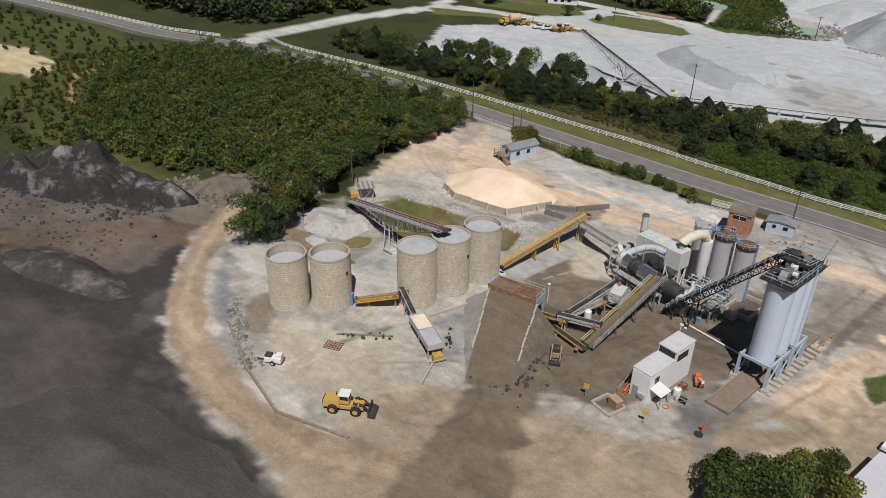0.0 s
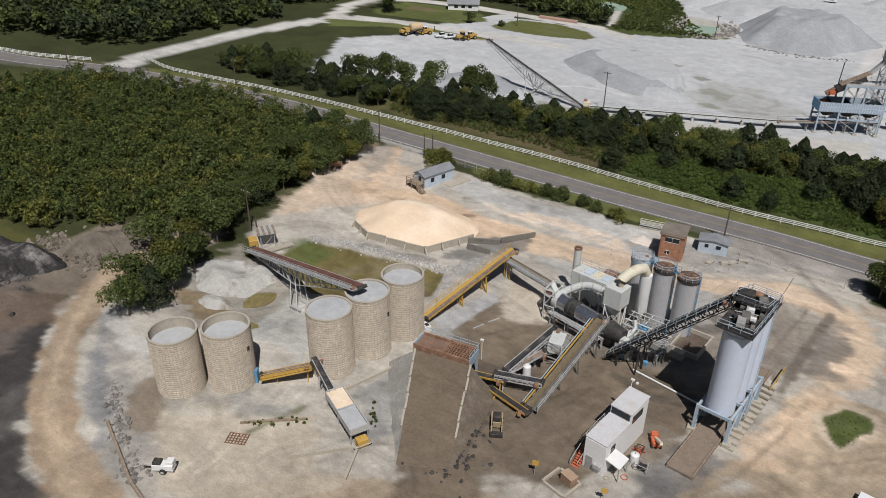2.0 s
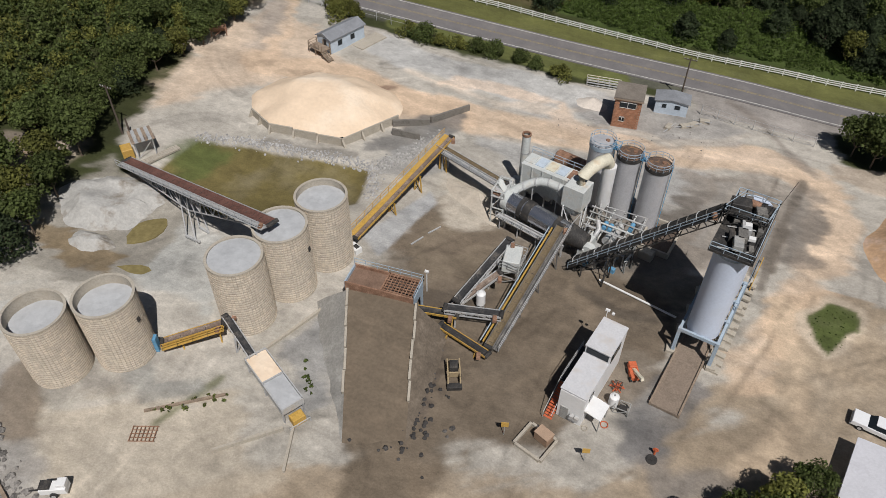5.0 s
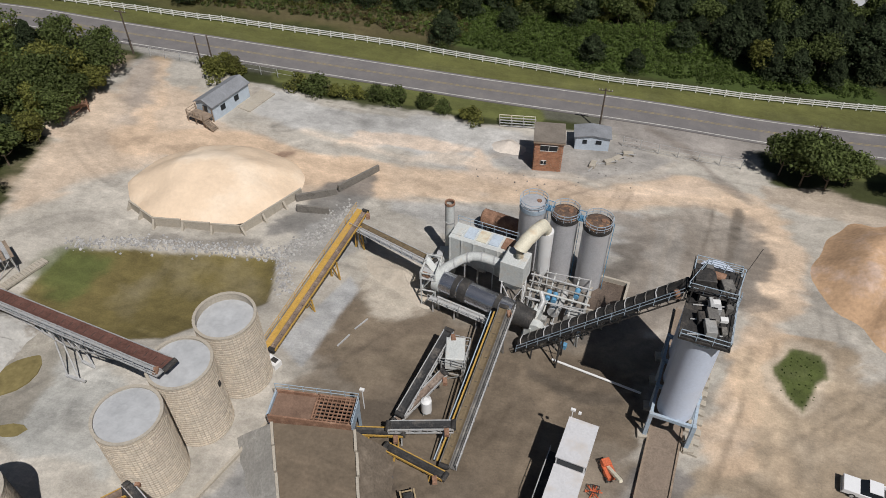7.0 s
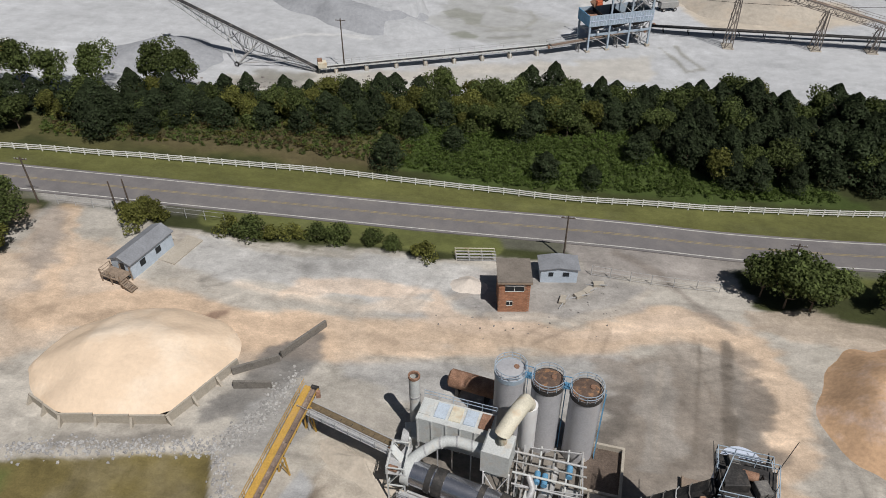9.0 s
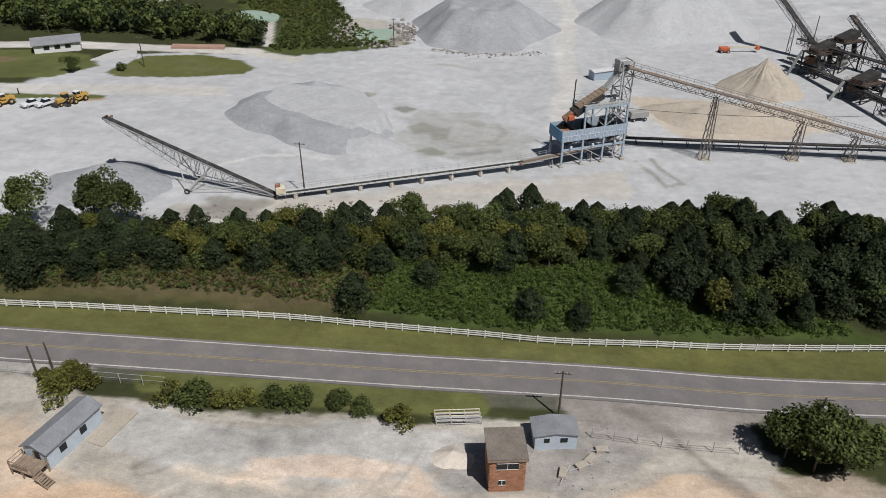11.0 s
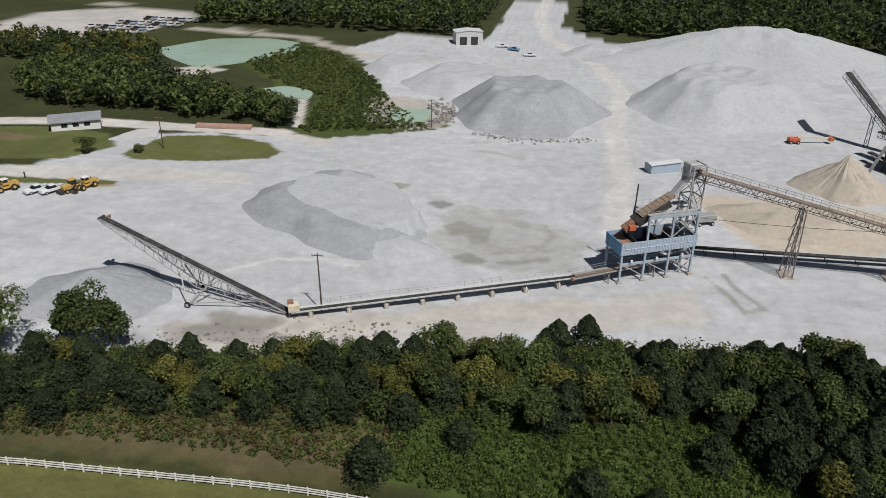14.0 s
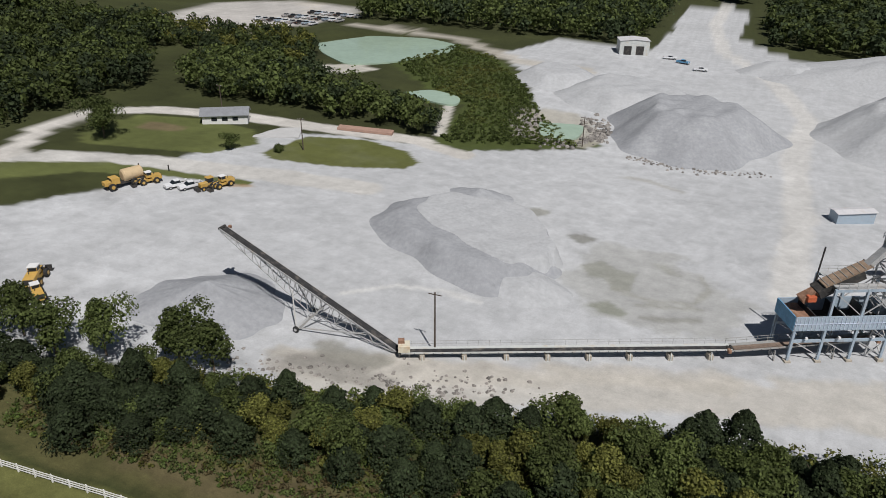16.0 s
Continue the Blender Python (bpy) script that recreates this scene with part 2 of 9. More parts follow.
# ---- mesh building ----
class MB:
    """Collects plain geometry for one mesh."""

    def __init__(self):
        self.v, self.f = [], []

    def add(self, vs, fs):
        k = len(self.v)
        self.v.extend(tuple(p) for p in vs)
        self.f.extend(tuple(i + k for i in f) for f in fs)
        return self

    def box(self, x, y, z, sx, sy, sz, rz=0.0):
        """Centre of the base and full sizes, with a small chamfer round the top."""
        c, s = math.cos(radians(rz)), math.sin(radians(rz))
        b = min(sx, sy, sz) * 0.06
        vs = []
        for zz, k in ((0, 0), (sz - b, 0), (sz, b)):
            for ux, uy in ((-1, -1), (1, -1), (1, 1), (-1, 1)):
                px, py = ux * (sx / 2 - k), uy * (sy / 2 - k)
                vs.append((x + px * c - py * s, y + px * s + py * c, z + zz))
        fs = [(3, 2, 1, 0), (8, 9, 10, 11)]
        for r in (0, 4):
            for i in range(4):
                j = (i + 1) % 4
                fs.append((r + i, r + j, r + 4 + j, r + 4 + i))
        return self.add(vs, fs)

    def beam(self, p, q, w=0.15, h=None, up=(0, 0, 1)):
        """A bar from p to q, w wide and h deep."""
        p, q, h = Vector(p), Vector(q), h or w
        d = (q - p).normalized()
        side = d.cross(Vector(up))
        side = side.normalized() if side.length > 1e-4 else Vector((1, 0, 0))
        top = side.cross(d)
        vs = [e + side * (a * w / 2) + top * (b * h / 2) for e in (p, q) for a, b in ((-1, -1), (1, -1), (1, 1), (-1, 1))]
        return self.add(vs, [(3, 2, 1, 0), (4, 5, 6, 7)] + [(i, (i + 1) % 4, 4 + (i + 1) % 4, 4 + i) for i in range(4)])

    def tube(self, pts, rs, n=10, caps=True):
        """A round tube through pts with radii rs."""
        pts = [Vector(p) for p in pts]
        rs = [rs] * len(pts) if isinstance(rs, (int, float)) else rs
        vs, fs = [], []
        for i, p in enumerate(pts):
            d = (pts[min(i + 1, len(pts) - 1)] - pts[max(i - 1, 0)]).normalized()
            ref = Vector((0, 0, 1)) if abs(d.z) < 0.95 else Vector((1, 0, 0))
            a = d.cross(ref).normalized()
            b = d.cross(a)
            for k in range(n):
                w = 2 * math.pi * k / n
                vs.append(p + (a * math.cos(w) + b * math.sin(w)) * rs[i])
        for i in range(len(pts) - 1):
            for k in range(n):
                j = (k + 1) % n
                fs.append((i * n + k, i * n + j, i * n + n + j, i * n + n + k))
        if caps:
            fs += [tuple(range(n)), tuple(reversed(range(len(vs) - n, len(vs))))]
        return self.add(vs, fs)

    def ring(self, x, y, z, r0, r1, h, n=32):
        """A hollow ring of inner radius r0, outer r1, height h."""
        vs = []
        for r, zz in ((r1, z), (r1, z + h), (r0, z + h), (r0, z)):
            vs += [(x + r * math.cos(2 * math.pi * k / n), y + r * math.sin(2 * math.pi * k / n), zz) for k in range(n)]
        fs = [((a * n + k), (a * n + (k + 1) % n), (((a + 1) % 4) * n + (k + 1) % n), (((a + 1) % 4) * n + k)) for a in range(4) for k in range(n)]
        return self.add(vs, fs)

    def prism(self, poly, z0, z1):
        n = len(poly)
        return self.add([(x, y, z0) for x, y in poly] + [(x, y, z1) for x, y in poly],
                        [tuple(reversed(range(n))), tuple(range(n, 2 * n))] + [(i, (i + 1) % n, n + (i + 1) % n, n + i) for i in range(n)])

    def mesh(self, name, material, smooth=False):
        me = bpy.data.meshes.new(name)
        me.from_pydata(self.v, [], self.f)
        me.materials.append(material)
        if smooth:
            me.shade_smooth()
            me.set_sharp_from_angle(angle=radians(40))
        return me


def part(name, mb, material, parent, label="", smooth=False):
    ob = new(name, mb.mesh(name, material, smooth))
    ob.parent = parent
    return tagged(ob, label)


def thing(name, label, category, group="", at=(0, 0, 0), rz=0.0, kind=""):
    ob = new(name)
    ob.matrix_world = pose(*at, 0, 0, rz)
    return tagged(ob, label, category, group, kind)


def solo(name, mb, material, label, category="", group="", kind="", smooth=False, at=None):
    ob = new(name, mb.mesh(name, material, smooth))
    if at:
        ob.matrix_world = at
    return tagged(ob, label, category, group, kind)


# ---- the lie of the land ----
def soft(v, k=8.0):
    return k * np.log1p(np.exp(np.clip(np.asarray(v, float) / k, -40, 40)))


def seg_dist(px, py, pts, closed=False):
    """Distance from points to a polyline."""
    d = np.full(np.shape(px), 1e9)
    for (ax, ay), (bx, by) in zip(pts, list(pts[1:]) + ([pts[0]] if closed else [])):
        ux, uy = bx - ax, by - ay
        t = np.clip(((px - ax) * ux + (py - ay) * uy) / (ux * ux + uy * uy + 1e-9), 0, 1)
        d = np.minimum(d, np.hypot(px - ax - t * ux, py - ay - t * uy))
    return d


def poly_dist(px, py, pts):
    """Signed distance to a polygon, negative inside."""
    inside = np.zeros(np.shape(px), bool)
    for (ax, ay), (bx, by) in zip(pts, list(pts[1:]) + [pts[0]]):
        cross = ((ay > py) != (by > py)) & (px < (bx - ax) * (py - ay) / (by - ay + 1e-12) + ax)
        inside ^= cross
    d = seg_dist(px, py, pts, True)
    return np.where(inside, -d, d)


def noise2(x, y, scale, seed=0, octaves=4):
    """Smooth value noise in numpy, about -1 to 1."""
    out, amp, tot = 0.0, 1.0, 0.0
    for o in range(octaves):
        f = 2 ** o / scale
        gx, gy = np.asarray(x, float) * f + 17.3 * o + seed * 7.7, np.asarray(y, float) * f - 9.1 * o + seed * 3.1
        ix, iy = np.floor(gx), np.floor(gy)
        fx, fy = gx - ix, gy - iy
        fx, fy = fx * fx * (3 - 2 * fx), fy * fy * (3 - 2 * fy)

        def h(a, b):
            s = np.sin(a * 127.1 + b * 311.7 + seed * 74.7) * 43758.5453
            return s - np.floor(s)

        v = (h(ix, iy) * (1 - fx) + h(ix + 1, iy) * fx) * (1 - fy) + (h(ix, iy + 1) * (1 - fx) + h(ix + 1, iy + 1) * fx) * fy
        out, tot, amp = out + amp * (2 * v - 1), tot + amp, amp * 0.55
    return out / tot


FENCE_LINE = [(-330, 108), (-279, 121), (-246, 129.4), (-228.6, 138.8)]
FENCE_LINE_2 = [(-221, 152), (-205, 148.5), (-160, 157.5), (-138, 160), (-107, 162.7), (-75.5, 165), (-44.8, 164.9), (-33.9, 164), (-6, 166.2), (18, 168.2), (70, 172), (140, 178)]
ROAD_LINE = [(-420, 92), (-330, 105), (-285, 117), (-246, 125), (-217, 138), (-178.8, 148), (-146, 152), (-132, 152.2), (-92, 154.3), (-70, 155.4), (-42, 156.3), (-15, 156.6), (10, 157.5), (60, 161), (160, 168), (420, 188)]
PIT = [(-101, 91.5), (-100, 100), (-86, 103.5), (-72.5, 106.5), (-70.5, 99), (-80, 90), (-88, 87)]
MUCK = [(-113, 79), (-107, 89), (-100, 90), (-90, 86), (-84, 82), (-88, 74), (-97, 70), (-107, 71)]


PONDS = [([(-219, 397), (-205, 380), (-186, 365), (-172, 375), (-158, 404), (-160, 420), (-178, 429), (-205, 424)], 9.0),
         ([(-152, 346), (-140, 338), (-129, 336), (-131, 347), (-145, 354)], 6.0), ([(-101, 337), (-97, 322), (-86, 323), (-86, 340)], 3.5)]


def ground_z(x, y):
    x, y = np.asarray(x, float), np.asarray(y, float)
    z = 0.05 * soft(-x - 55) + 0.01 * soft(y - 150) - 1.0 / (1 + np.exp(-(x + 15) / 5))
    far = np.clip((np.hypot(x + 60, y - 150) - 420) / 500, 0, 1)
    z = z * (1 - 0.5 * far)
    road = seg_dist(x, y, ROAD_LINE)
    # bank with brush between the road and the quarry
    bank = np.exp(-((y - 178 + 0.03 * x) / 9.0) ** 2) * 2.0 / (1 + np.exp(-(x + 125) / 6)) / (1 + np.exp((x - 60) / 10))
    z = z + bank
    z = z - 1.2 / (1 + np.exp(np.clip(poly_dist(x, y, PIT) / 0.7, -30, 30))) - 1.4 / (1 + np.exp(np.clip(poly_dist(x, y, MUCK) / 2.0, -30, 30)))
    for poly, level in PONDS:
        w = 1 / (1 + np.exp(np.clip((poly_dist(x, y, poly) - 3) / 1.6, -30, 30)))
        z = z * (1 - w) + (level - 0.5) * w
    rough = noise2(x, y, 9, 3) * 0.22 * np.where((y > 196) & (x > -170), 0.3, 1.0) + noise2(x, y, 40, 5, 2) * 0.4
    return z + rough * np.clip((road - 5) / 8, 0.0, 1.0)


# ---- ground colours by place ----
PALE, TAN, PEACH = (0.425, 0.395, 0.35), (0.335, 0.268, 0.195), (0.62, 0.46, 0.325)
GREY, MUD, DARK = (0.36, 0.35, 0.335), (0.165, 0.128, 0.092), (0.046, 0.042, 0.0415)
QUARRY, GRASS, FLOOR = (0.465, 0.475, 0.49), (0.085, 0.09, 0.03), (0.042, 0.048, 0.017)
YARD = [(-104, 90), (-112, 98), (-117, 118), (-121, 132), (-119, 146), (-104, 149), (-98, 144), (-60, 145.5), (-48, 147), (-28, 150.5), (-8, 150.5), (-4, 140), (10, 138), (18, 110), (22, 60), (10, 20), (-40, 5), (-60, 20), (-95, 34), (-112, 50), (-120, 66)]
ZONES = []


def zone(kind, shape, colour, edge, wobble, strength):
    ZONES.append((kind, shape, colour, edge, wobble, strength))


# name, shape, colour, edge softness, edge wobble, strength
zone("line", (4.5, [(-130, 62), (-190, 63), (-225, 84), (-250, 74)]), (0.13, 0.125, 0.04), 8, 5, 0.7)
zone("poly", [(-300, 40), (-230, 50), (-190, 56), (-175, 64), (-200, 76), (-221, 95), (-224, 118), (-270, 112), (-330, 80)], (0.066, 0.075, 0.024), 6, 6, 1)
zone("line", (1.6, [(-172, 68), (-200, 74), (-218, 83), (-221, 100), (-223, 112)]), (0.36, 0.27, 0.15), 1.5, 2, 0.8)
zone("poly", [(-262, 66), (-240, 68), (-225, 72), (-228, 82), (-250, 84), (-268, 76)], (0.55, 0.45, 0.29), 2, 5, 0.9)
zone("poly", YARD, PALE, 1.5, 3, 1)
zone("poly", [(-230, 0), (-178, 40), (-163, 54), (-140, 62), (-122, 62), (-107, 52), (-91, 37.5), (-70, 33.5), (-52, 35), (-30, 0), (-60, -80), (-260, -80)], DARK, 1.5, 3, 1)
zone("poly", [(-165, 40), (-142, 50), (-126, 58), (-110, 50), (-112, 42), (-140, 34), (-160, 28)], (0.16, 0.13, 0.11), 4, 6, 0.8)
zone("poly", [(-120, 30), (-95, 32), (-80, 24), (-90, 10), (-115, 14)], (0.1, 0.09, 0.085), 6, 8, 0.6)
zone("poly", [(-139, 33), (-135.6, 42), (-122.5, 57.9), (-117.6, 67), (-113.3, 56), (-126.6, 38), (-131, 30)], (0.15, 0.11, 0.083), 3, 5, 0.85)
zone("poly", [(-62, 37), (-54, 42), (-63, 50), (-56, 60), (-46, 66), (-36, 70), (-26, 70), (-20, 80), (-14, 92), (-14, 106), (-4, 112), (20, 100), (24, 50), (10, 20), (-40, 10), (-55, 30)], TAN, 4, 6, 1)
zone("poly", [(-122, 58), (-133, 66), (-132, 76), (-126, 87), (-118, 88), (-113, 84), (-114, 72), (-116, 62)], (0.19, 0.158, 0.125), 2, 4, 0.95)
zone("line", (1.6, [(-124, 76), (-119, 84), (-115, 88)]), (0.42, 0.35, 0.28), 1.5, 3, 0.8)
zone("line", (3.0, [(-119, 84), (-119.5, 76), (-113, 62), (-105.6, 52.5), (-97, 46), (-87, 41.2), (-78, 38.6), (-69, 37.8), (-58, 39.5), (-47, 45), (-36, 54)]), (0.31, 0.235, 0.165), 1.2, 1.4, 1.0)
zone("poly", [(-62, 84), (-54.5, 70), (-48, 58), (-44, 46), (-38, 46), (-38, 58), (-40, 68), (-30, 74), (-33, 80), (-33, 90), (-24, 91), (-24, 100), (-36, 102), (-46, 102), (-54, 105), (-60, 103), (-61, 93), (-54, 88)], MUD, 2.2, 4, 0.95)
zone("poly", [(-63.7, 87.3), (-62.1, 91.9), (-59.9, 103.3), (-61.1, 108.4), (-58.3, 107.6), (-53.7, 103.4), (-48.1, 104.6), (-41.3, 103.2), (-36.2, 100.9), (-29.5, 107.7), (-20.1, 108.2), (-21.2, 98.8), (-24.1, 91.6), (-25.2, 87.2), (-27.4, 82.7), (-32.1, 74.7), (-44, 66), (-52, 80)], (0.17, 0.135, 0.1), 2, 3.5, 0.85)
zone("line", (1.6, [(-49, 96), (-54, 91), (-58, 94), (-57, 100)]), (0.22, 0.178, 0.13), 2, 3, 0.6)
zone("line", (1.0, [(-57, 88), (-52, 87), (-47, 90)]), (0.12, 0.098, 0.078), 2, 3, 0.7)
zone("line", (0.9, [(-119, 70.5), (-112.6, 61), (-105, 51.8), (-96.5, 45.4), (-86.6, 40.6), (-77.6, 38), (-68.6, 37.2), (-57, 39), (-46, 44.4)]), (0.40, 0.315, 0.225), 1.0, 1.2, 0.8)
zone("line", (1.5, [(-108, 63), (-101, 55.5), (-93, 49.8), (-85, 45.8)]), (0.24, 0.24, 0.245), 1.0, 1.6, 0.85)
zone("line", (0.5, [(-70, 50), (-64, 45.5), (-55, 44), (-50, 50), (-52, 56)]), (0.30, 0.26, 0.21), 1.2, 1.4, 0.6)
zone("line", (0.5, [(-78, 50), (-72, 46), (-62, 46.5)]), (0.47, 0.42, 0.34), 1.2, 1.4, 0.6)
zone("line", (0.7, [(-62, 60), (-56, 52), (-48, 50)]), (0.27, 0.22, 0.165), 1.6, 2, 0.6)
zone("line", (2.2, [(-56, 84), (-50, 70), (-46, 58), (-43, 44), (-40, 34)]), (0.2, 0.155, 0.11), 2.5, 2, 0.8)
zone("poly", [(-53, 82), (-50, 73), (-45, 66), (-42, 70), (-46, 76), (-47, 82)], (0.105, 0.085, 0.07), 1.6, 4, 0.85)
zone("poly", [(-66.6, 93.2), (-61.8, 105.8), (-60, 104.1), (-62.2, 90.6)], (0.4, 0.405, 0.41), 0.6, 0.7, 0.95)
zone("poly", [(-62, 82), (-55, 68), (-57, 64), (-62, 68), (-66, 74)], (0.25, 0.25, 0.25), 2, 4, 0.8)
zone("poly", [(-88, 52), (-72, 46), (-60, 48), (-56, 58), (-66, 64), (-80, 54)], (0.43, 0.375, 0.30), 3, 5, 0.8)
zone("line", (2.5, [(-104, 60), (-95, 55), (-88, 52), (-80, 46)]), (0.27, 0.255, 0.24), 3, 3, 0.8)
zone("poly", [(-106, 60), (-103.2, 63), (-97, 66), (-90, 67), (-88, 60), (-95, 57), (-100.9, 57)], (0.47, 0.46, 0.43), 1.6, 4, 0.85)
zone("poly", [(-104.3, 56.4), (-97.7, 56), (-89.9, 50.6), (-83.7, 47.8), (-88.5, 46.9), (-95.9, 51.1)], (0.2, 0.2, 0.205), 1.2, 2.5, 0.8)
zone("line", (0.5, [(-70.9, 57.3), (-69.7, 61), (-68.5, 65)]), (0.13, 0.135, 0.07), 0.8, 1.4, 0.8)
zone("line", (0.8, [(-78, 62), (-74, 60), (-70, 63)]), (0.24, 0.24, 0.225), 1.2, 2.4, 0.7)
zone("poly", [(-90.9, 55), (-91.4, 60), (-86, 57), (-81, 50), (-84, 48), (-87.5, 51)], (0.22, 0.175, 0.13), 1.6, 3.5, 0.8)
zone("poly", [(-118, 132), (-104, 138), (-88, 132), (-72, 129), (-64, 125), (-74, 118), (-90, 127), (-104, 112), (-112, 101), (-117, 115)], (0.55, 0.43, 0.325), 4, 5, 0.85)
zone("line", (3.2, [(-114, 146), (-111, 135), (-104, 122), (-90, 128), (-78, 126), (-60, 127), (-48, 129), (-30, 132), (-18, 137), (-9, 135), (-6.5, 126), (-8, 116), (-11, 104), (-14, 94)]), PEACH, 2.2, 3, 0.75)
zone("line", (2.4, [(-117, 147), (-113, 140), (-109, 128)]), (0.27, 0.255, 0.24), 3, 3, 0.7)
zone("poly", [(-92, 142), (-60, 144), (-47, 145), (-44, 136), (-60, 133), (-84, 135), (-92, 138)], (0.46, 0.455, 0.445), 2.5, 4, 0.85)
zone("line", (0.9, [(-80, 134), (-62, 133), (-50, 137), (-46, 140)]), (0.62, 0.53, 0.44), 1.6, 2, 0.8)
zone("poly", [(-60, 121), (-45, 126), (-26, 130), (-20, 122), (-30, 117), (-52, 116)], (0.40, 0.395, 0.385), 3, 4, 0.8)
zone("poly", [(-29, 128), (-20, 130), (-14, 122), (-16, 106), (-24, 104), (-28, 112)], (0.27, 0.235, 0.2), 3, 4, 0.8)
zone("line", (0.55, [(-22, 128), (-17, 120), (-16, 110)]), (0.12, 0.1, 0.085), 0.7, 1, 0.8)
zone("line", (0.45, [(-16, 129), (-13.5, 120), (-13.5, 112)]), (0.16, 0.13, 0.1), 0.7, 1, 0.8)
zone("poly", [(-44, 102), (-38, 100), (-26, 104), (-24, 112), (-30, 118), (-50, 116), (-52, 108)], (0.17, 0.15, 0.13), 2, 3, 0.85)
zone("poly", [(-62, 113), (-52, 108), (-50, 104), (-56, 101), (-62, 107)], (0.5, 0.45, 0.38), 2, 3, 0.85)
zone("line", (0.45, [(-58, 98), (-54, 93), (-48, 92), (-44, 97), (-48, 100), (-53, 97)]), (0.235, 0.19, 0.14), 1.0, 1.5, 0.7)
zone("line", (0.5, [(-38, 98), (-34, 94), (-32, 88), (-36, 82), (-40, 76)]), (0.225, 0.178, 0.13), 1.2, 1.6, 0.7)
zone("line", (0.45, [(-36, 97), (-30, 95), (-26, 96)]), (0.09, 0.075, 0.06), 0.9, 1.2, 0.7)
zone("line", (0.6, [(-46, 74), (-40, 70), (-36, 62)]), (0.24, 0.19, 0.14), 1.4, 2, 0.7)
zone("line", (0.35, [(-24, 73), (-16, 86), (-12.5, 98), (-11, 108)]), (0.24, 0.19, 0.14), 0.8, 1.2, 0.6)
zone("line", (0.35, [(-20, 72), (-11, 86), (-9, 98), (-8, 110)]), (0.26, 0.205, 0.15), 0.8, 1.2, 0.6)
zone("line", (0.8, [(-24, 80), (-19.5, 74), (-13, 78)]), (0.17, 0.165, 0.165), 2.5, 3, 0.6)
zone("line", (1.0, [(-20, 88), (-22, 82), (-24, 76)]), (0.17, 0.165, 0.165), 2.0, 3, 0.8)
zone("line", (1.2, [(-12, 106), (-9, 98), (-8, 90), (-12, 80)]), (0.55, 0.43, 0.31), 3, 3, 0.8)
zone("poly", [(-9.4, 102.2), (-9, 106.5), (-6, 110.8), (-2.4, 110), (-1.6, 106.7), (-3.4, 101.2), (-5.8, 99)], (0.5, 0.42, 0.33), 1.2, 1.6, 0.8)
zone("poly", [(-7.9, 102.6), (-7.9, 105.9), (-5.6, 109.4), (-3.2, 108.8), (-3.1, 106.7), (-4.3, 102.2), (-5.6, 100.4)], (0.08, 0.1, 0.03), 0.8, 3.0, 1)
zone("poly", [(-51.3, 137.9), (-46.2, 143.5), (-33.7, 147.4), (-21.2, 144.4), (-23.9, 139.6), (-33.4, 135), (-44.3, 134.4)], (0.31, 0.295, 0.28), 2, 3, 0.8)
zone("line", (0.5, [(-44, 134.6), (-33, 135.2), (-25, 139), (-21.5, 143.5)]), (0.48, 0.43, 0.37), 1, 1.2, 0.7)
zone("line", (1.3, [(-73.7, 134), (-62, 136.9), (-52.2, 138.4), (-49.8, 133.6), (-43.3, 131.8), (-33.3, 132.3), (-25.7, 134.1), (-17.8, 137.9)]), (0.63, 0.5, 0.39), 1.6, 2.5, 0.8)
zone("poly", [(-25.1, 129.9), (-18.2, 134.3), (-8.5, 133), (-9.5, 117.5), (-14.3, 111.2), (-26.6, 108.9), (-24.8, 121.2)], (0.245, 0.212, 0.18), 2.5, 3.5, 0.8)
zone("poly", [(-12.5, 129), (-9, 128), (-8.6, 114), (-12.8, 112)], (0.15, 0.135, 0.12), 1.6, 5, 0.6)
zone("poly", [(-29, 123), (-25, 125), (-24, 117), (-29, 115)], (0.16, 0.142, 0.125), 1.6, 4, 0.7)
zone("poly", [(-24, 128), (-20, 131), (-19, 116), (-24, 112)], (0.34, 0.315, 0.285), 1.4, 2.5, 0.7)
zone("line", (0.7, [(-11.7, 134.7), (-13.1, 125.3), (-13.9, 118.2), (-14.5, 108)]), (0.14, 0.12, 0.1), 0.8, 1.6, 0.8)
zone("line", (0.35, [(-15.1, 135), (-16.7, 124.6), (-18, 115.8)]), (0.17, 0.145, 0.12), 0.8, 1.2, 0.8)
zone("line", (0.5, [(-20.5, 131), (-22, 122), (-22.5, 114)]), (0.36, 0.32, 0.275), 0.9, 1.4, 0.7)
zone("line", (0.6, [(-86.7, 125.4), (-83.1, 125.6), (-79.8, 128.3)]), (0.24, 0.155, 0.115), 0.8, 2, 0.8)
zone("poly", [(-58, 76), (-50, 79), (-46.4, 67), (-39.7, 60), (-33, 50), (-36, 40), (-45, 42), (-48, 56.6), (-52, 64)], (0.18, 0.143, 0.105), 2.0, 2.5, 0.9)
zone("line", (0.4, [(-50, 70), (-46.5, 60), (-42, 48)]), (0.155, 0.122, 0.09), 0.9, 1.0, 0.7)
zone("line", (0.4, [(-47.5, 69), (-43.5, 59), (-39, 48)]), (0.165, 0.13, 0.095), 0.9, 1.0, 0.7)
zone("poly", PIT, (0.148, 0.12, 0.047), 0.6, 0.8, 1)
zone("poly", [(-101, 92), (-100, 99.5), (-93, 101), (-95, 92)], (0.075, 0.1, 0.03), 3, 3, 0.8)
zone("poly", [(-113, 78), (-108, 90), (-96, 89), (-86, 84), (-86, 72), (-97, 68), (-108, 69)], (0.27, 0.25, 0.215), 1.5, 3, 0.9)
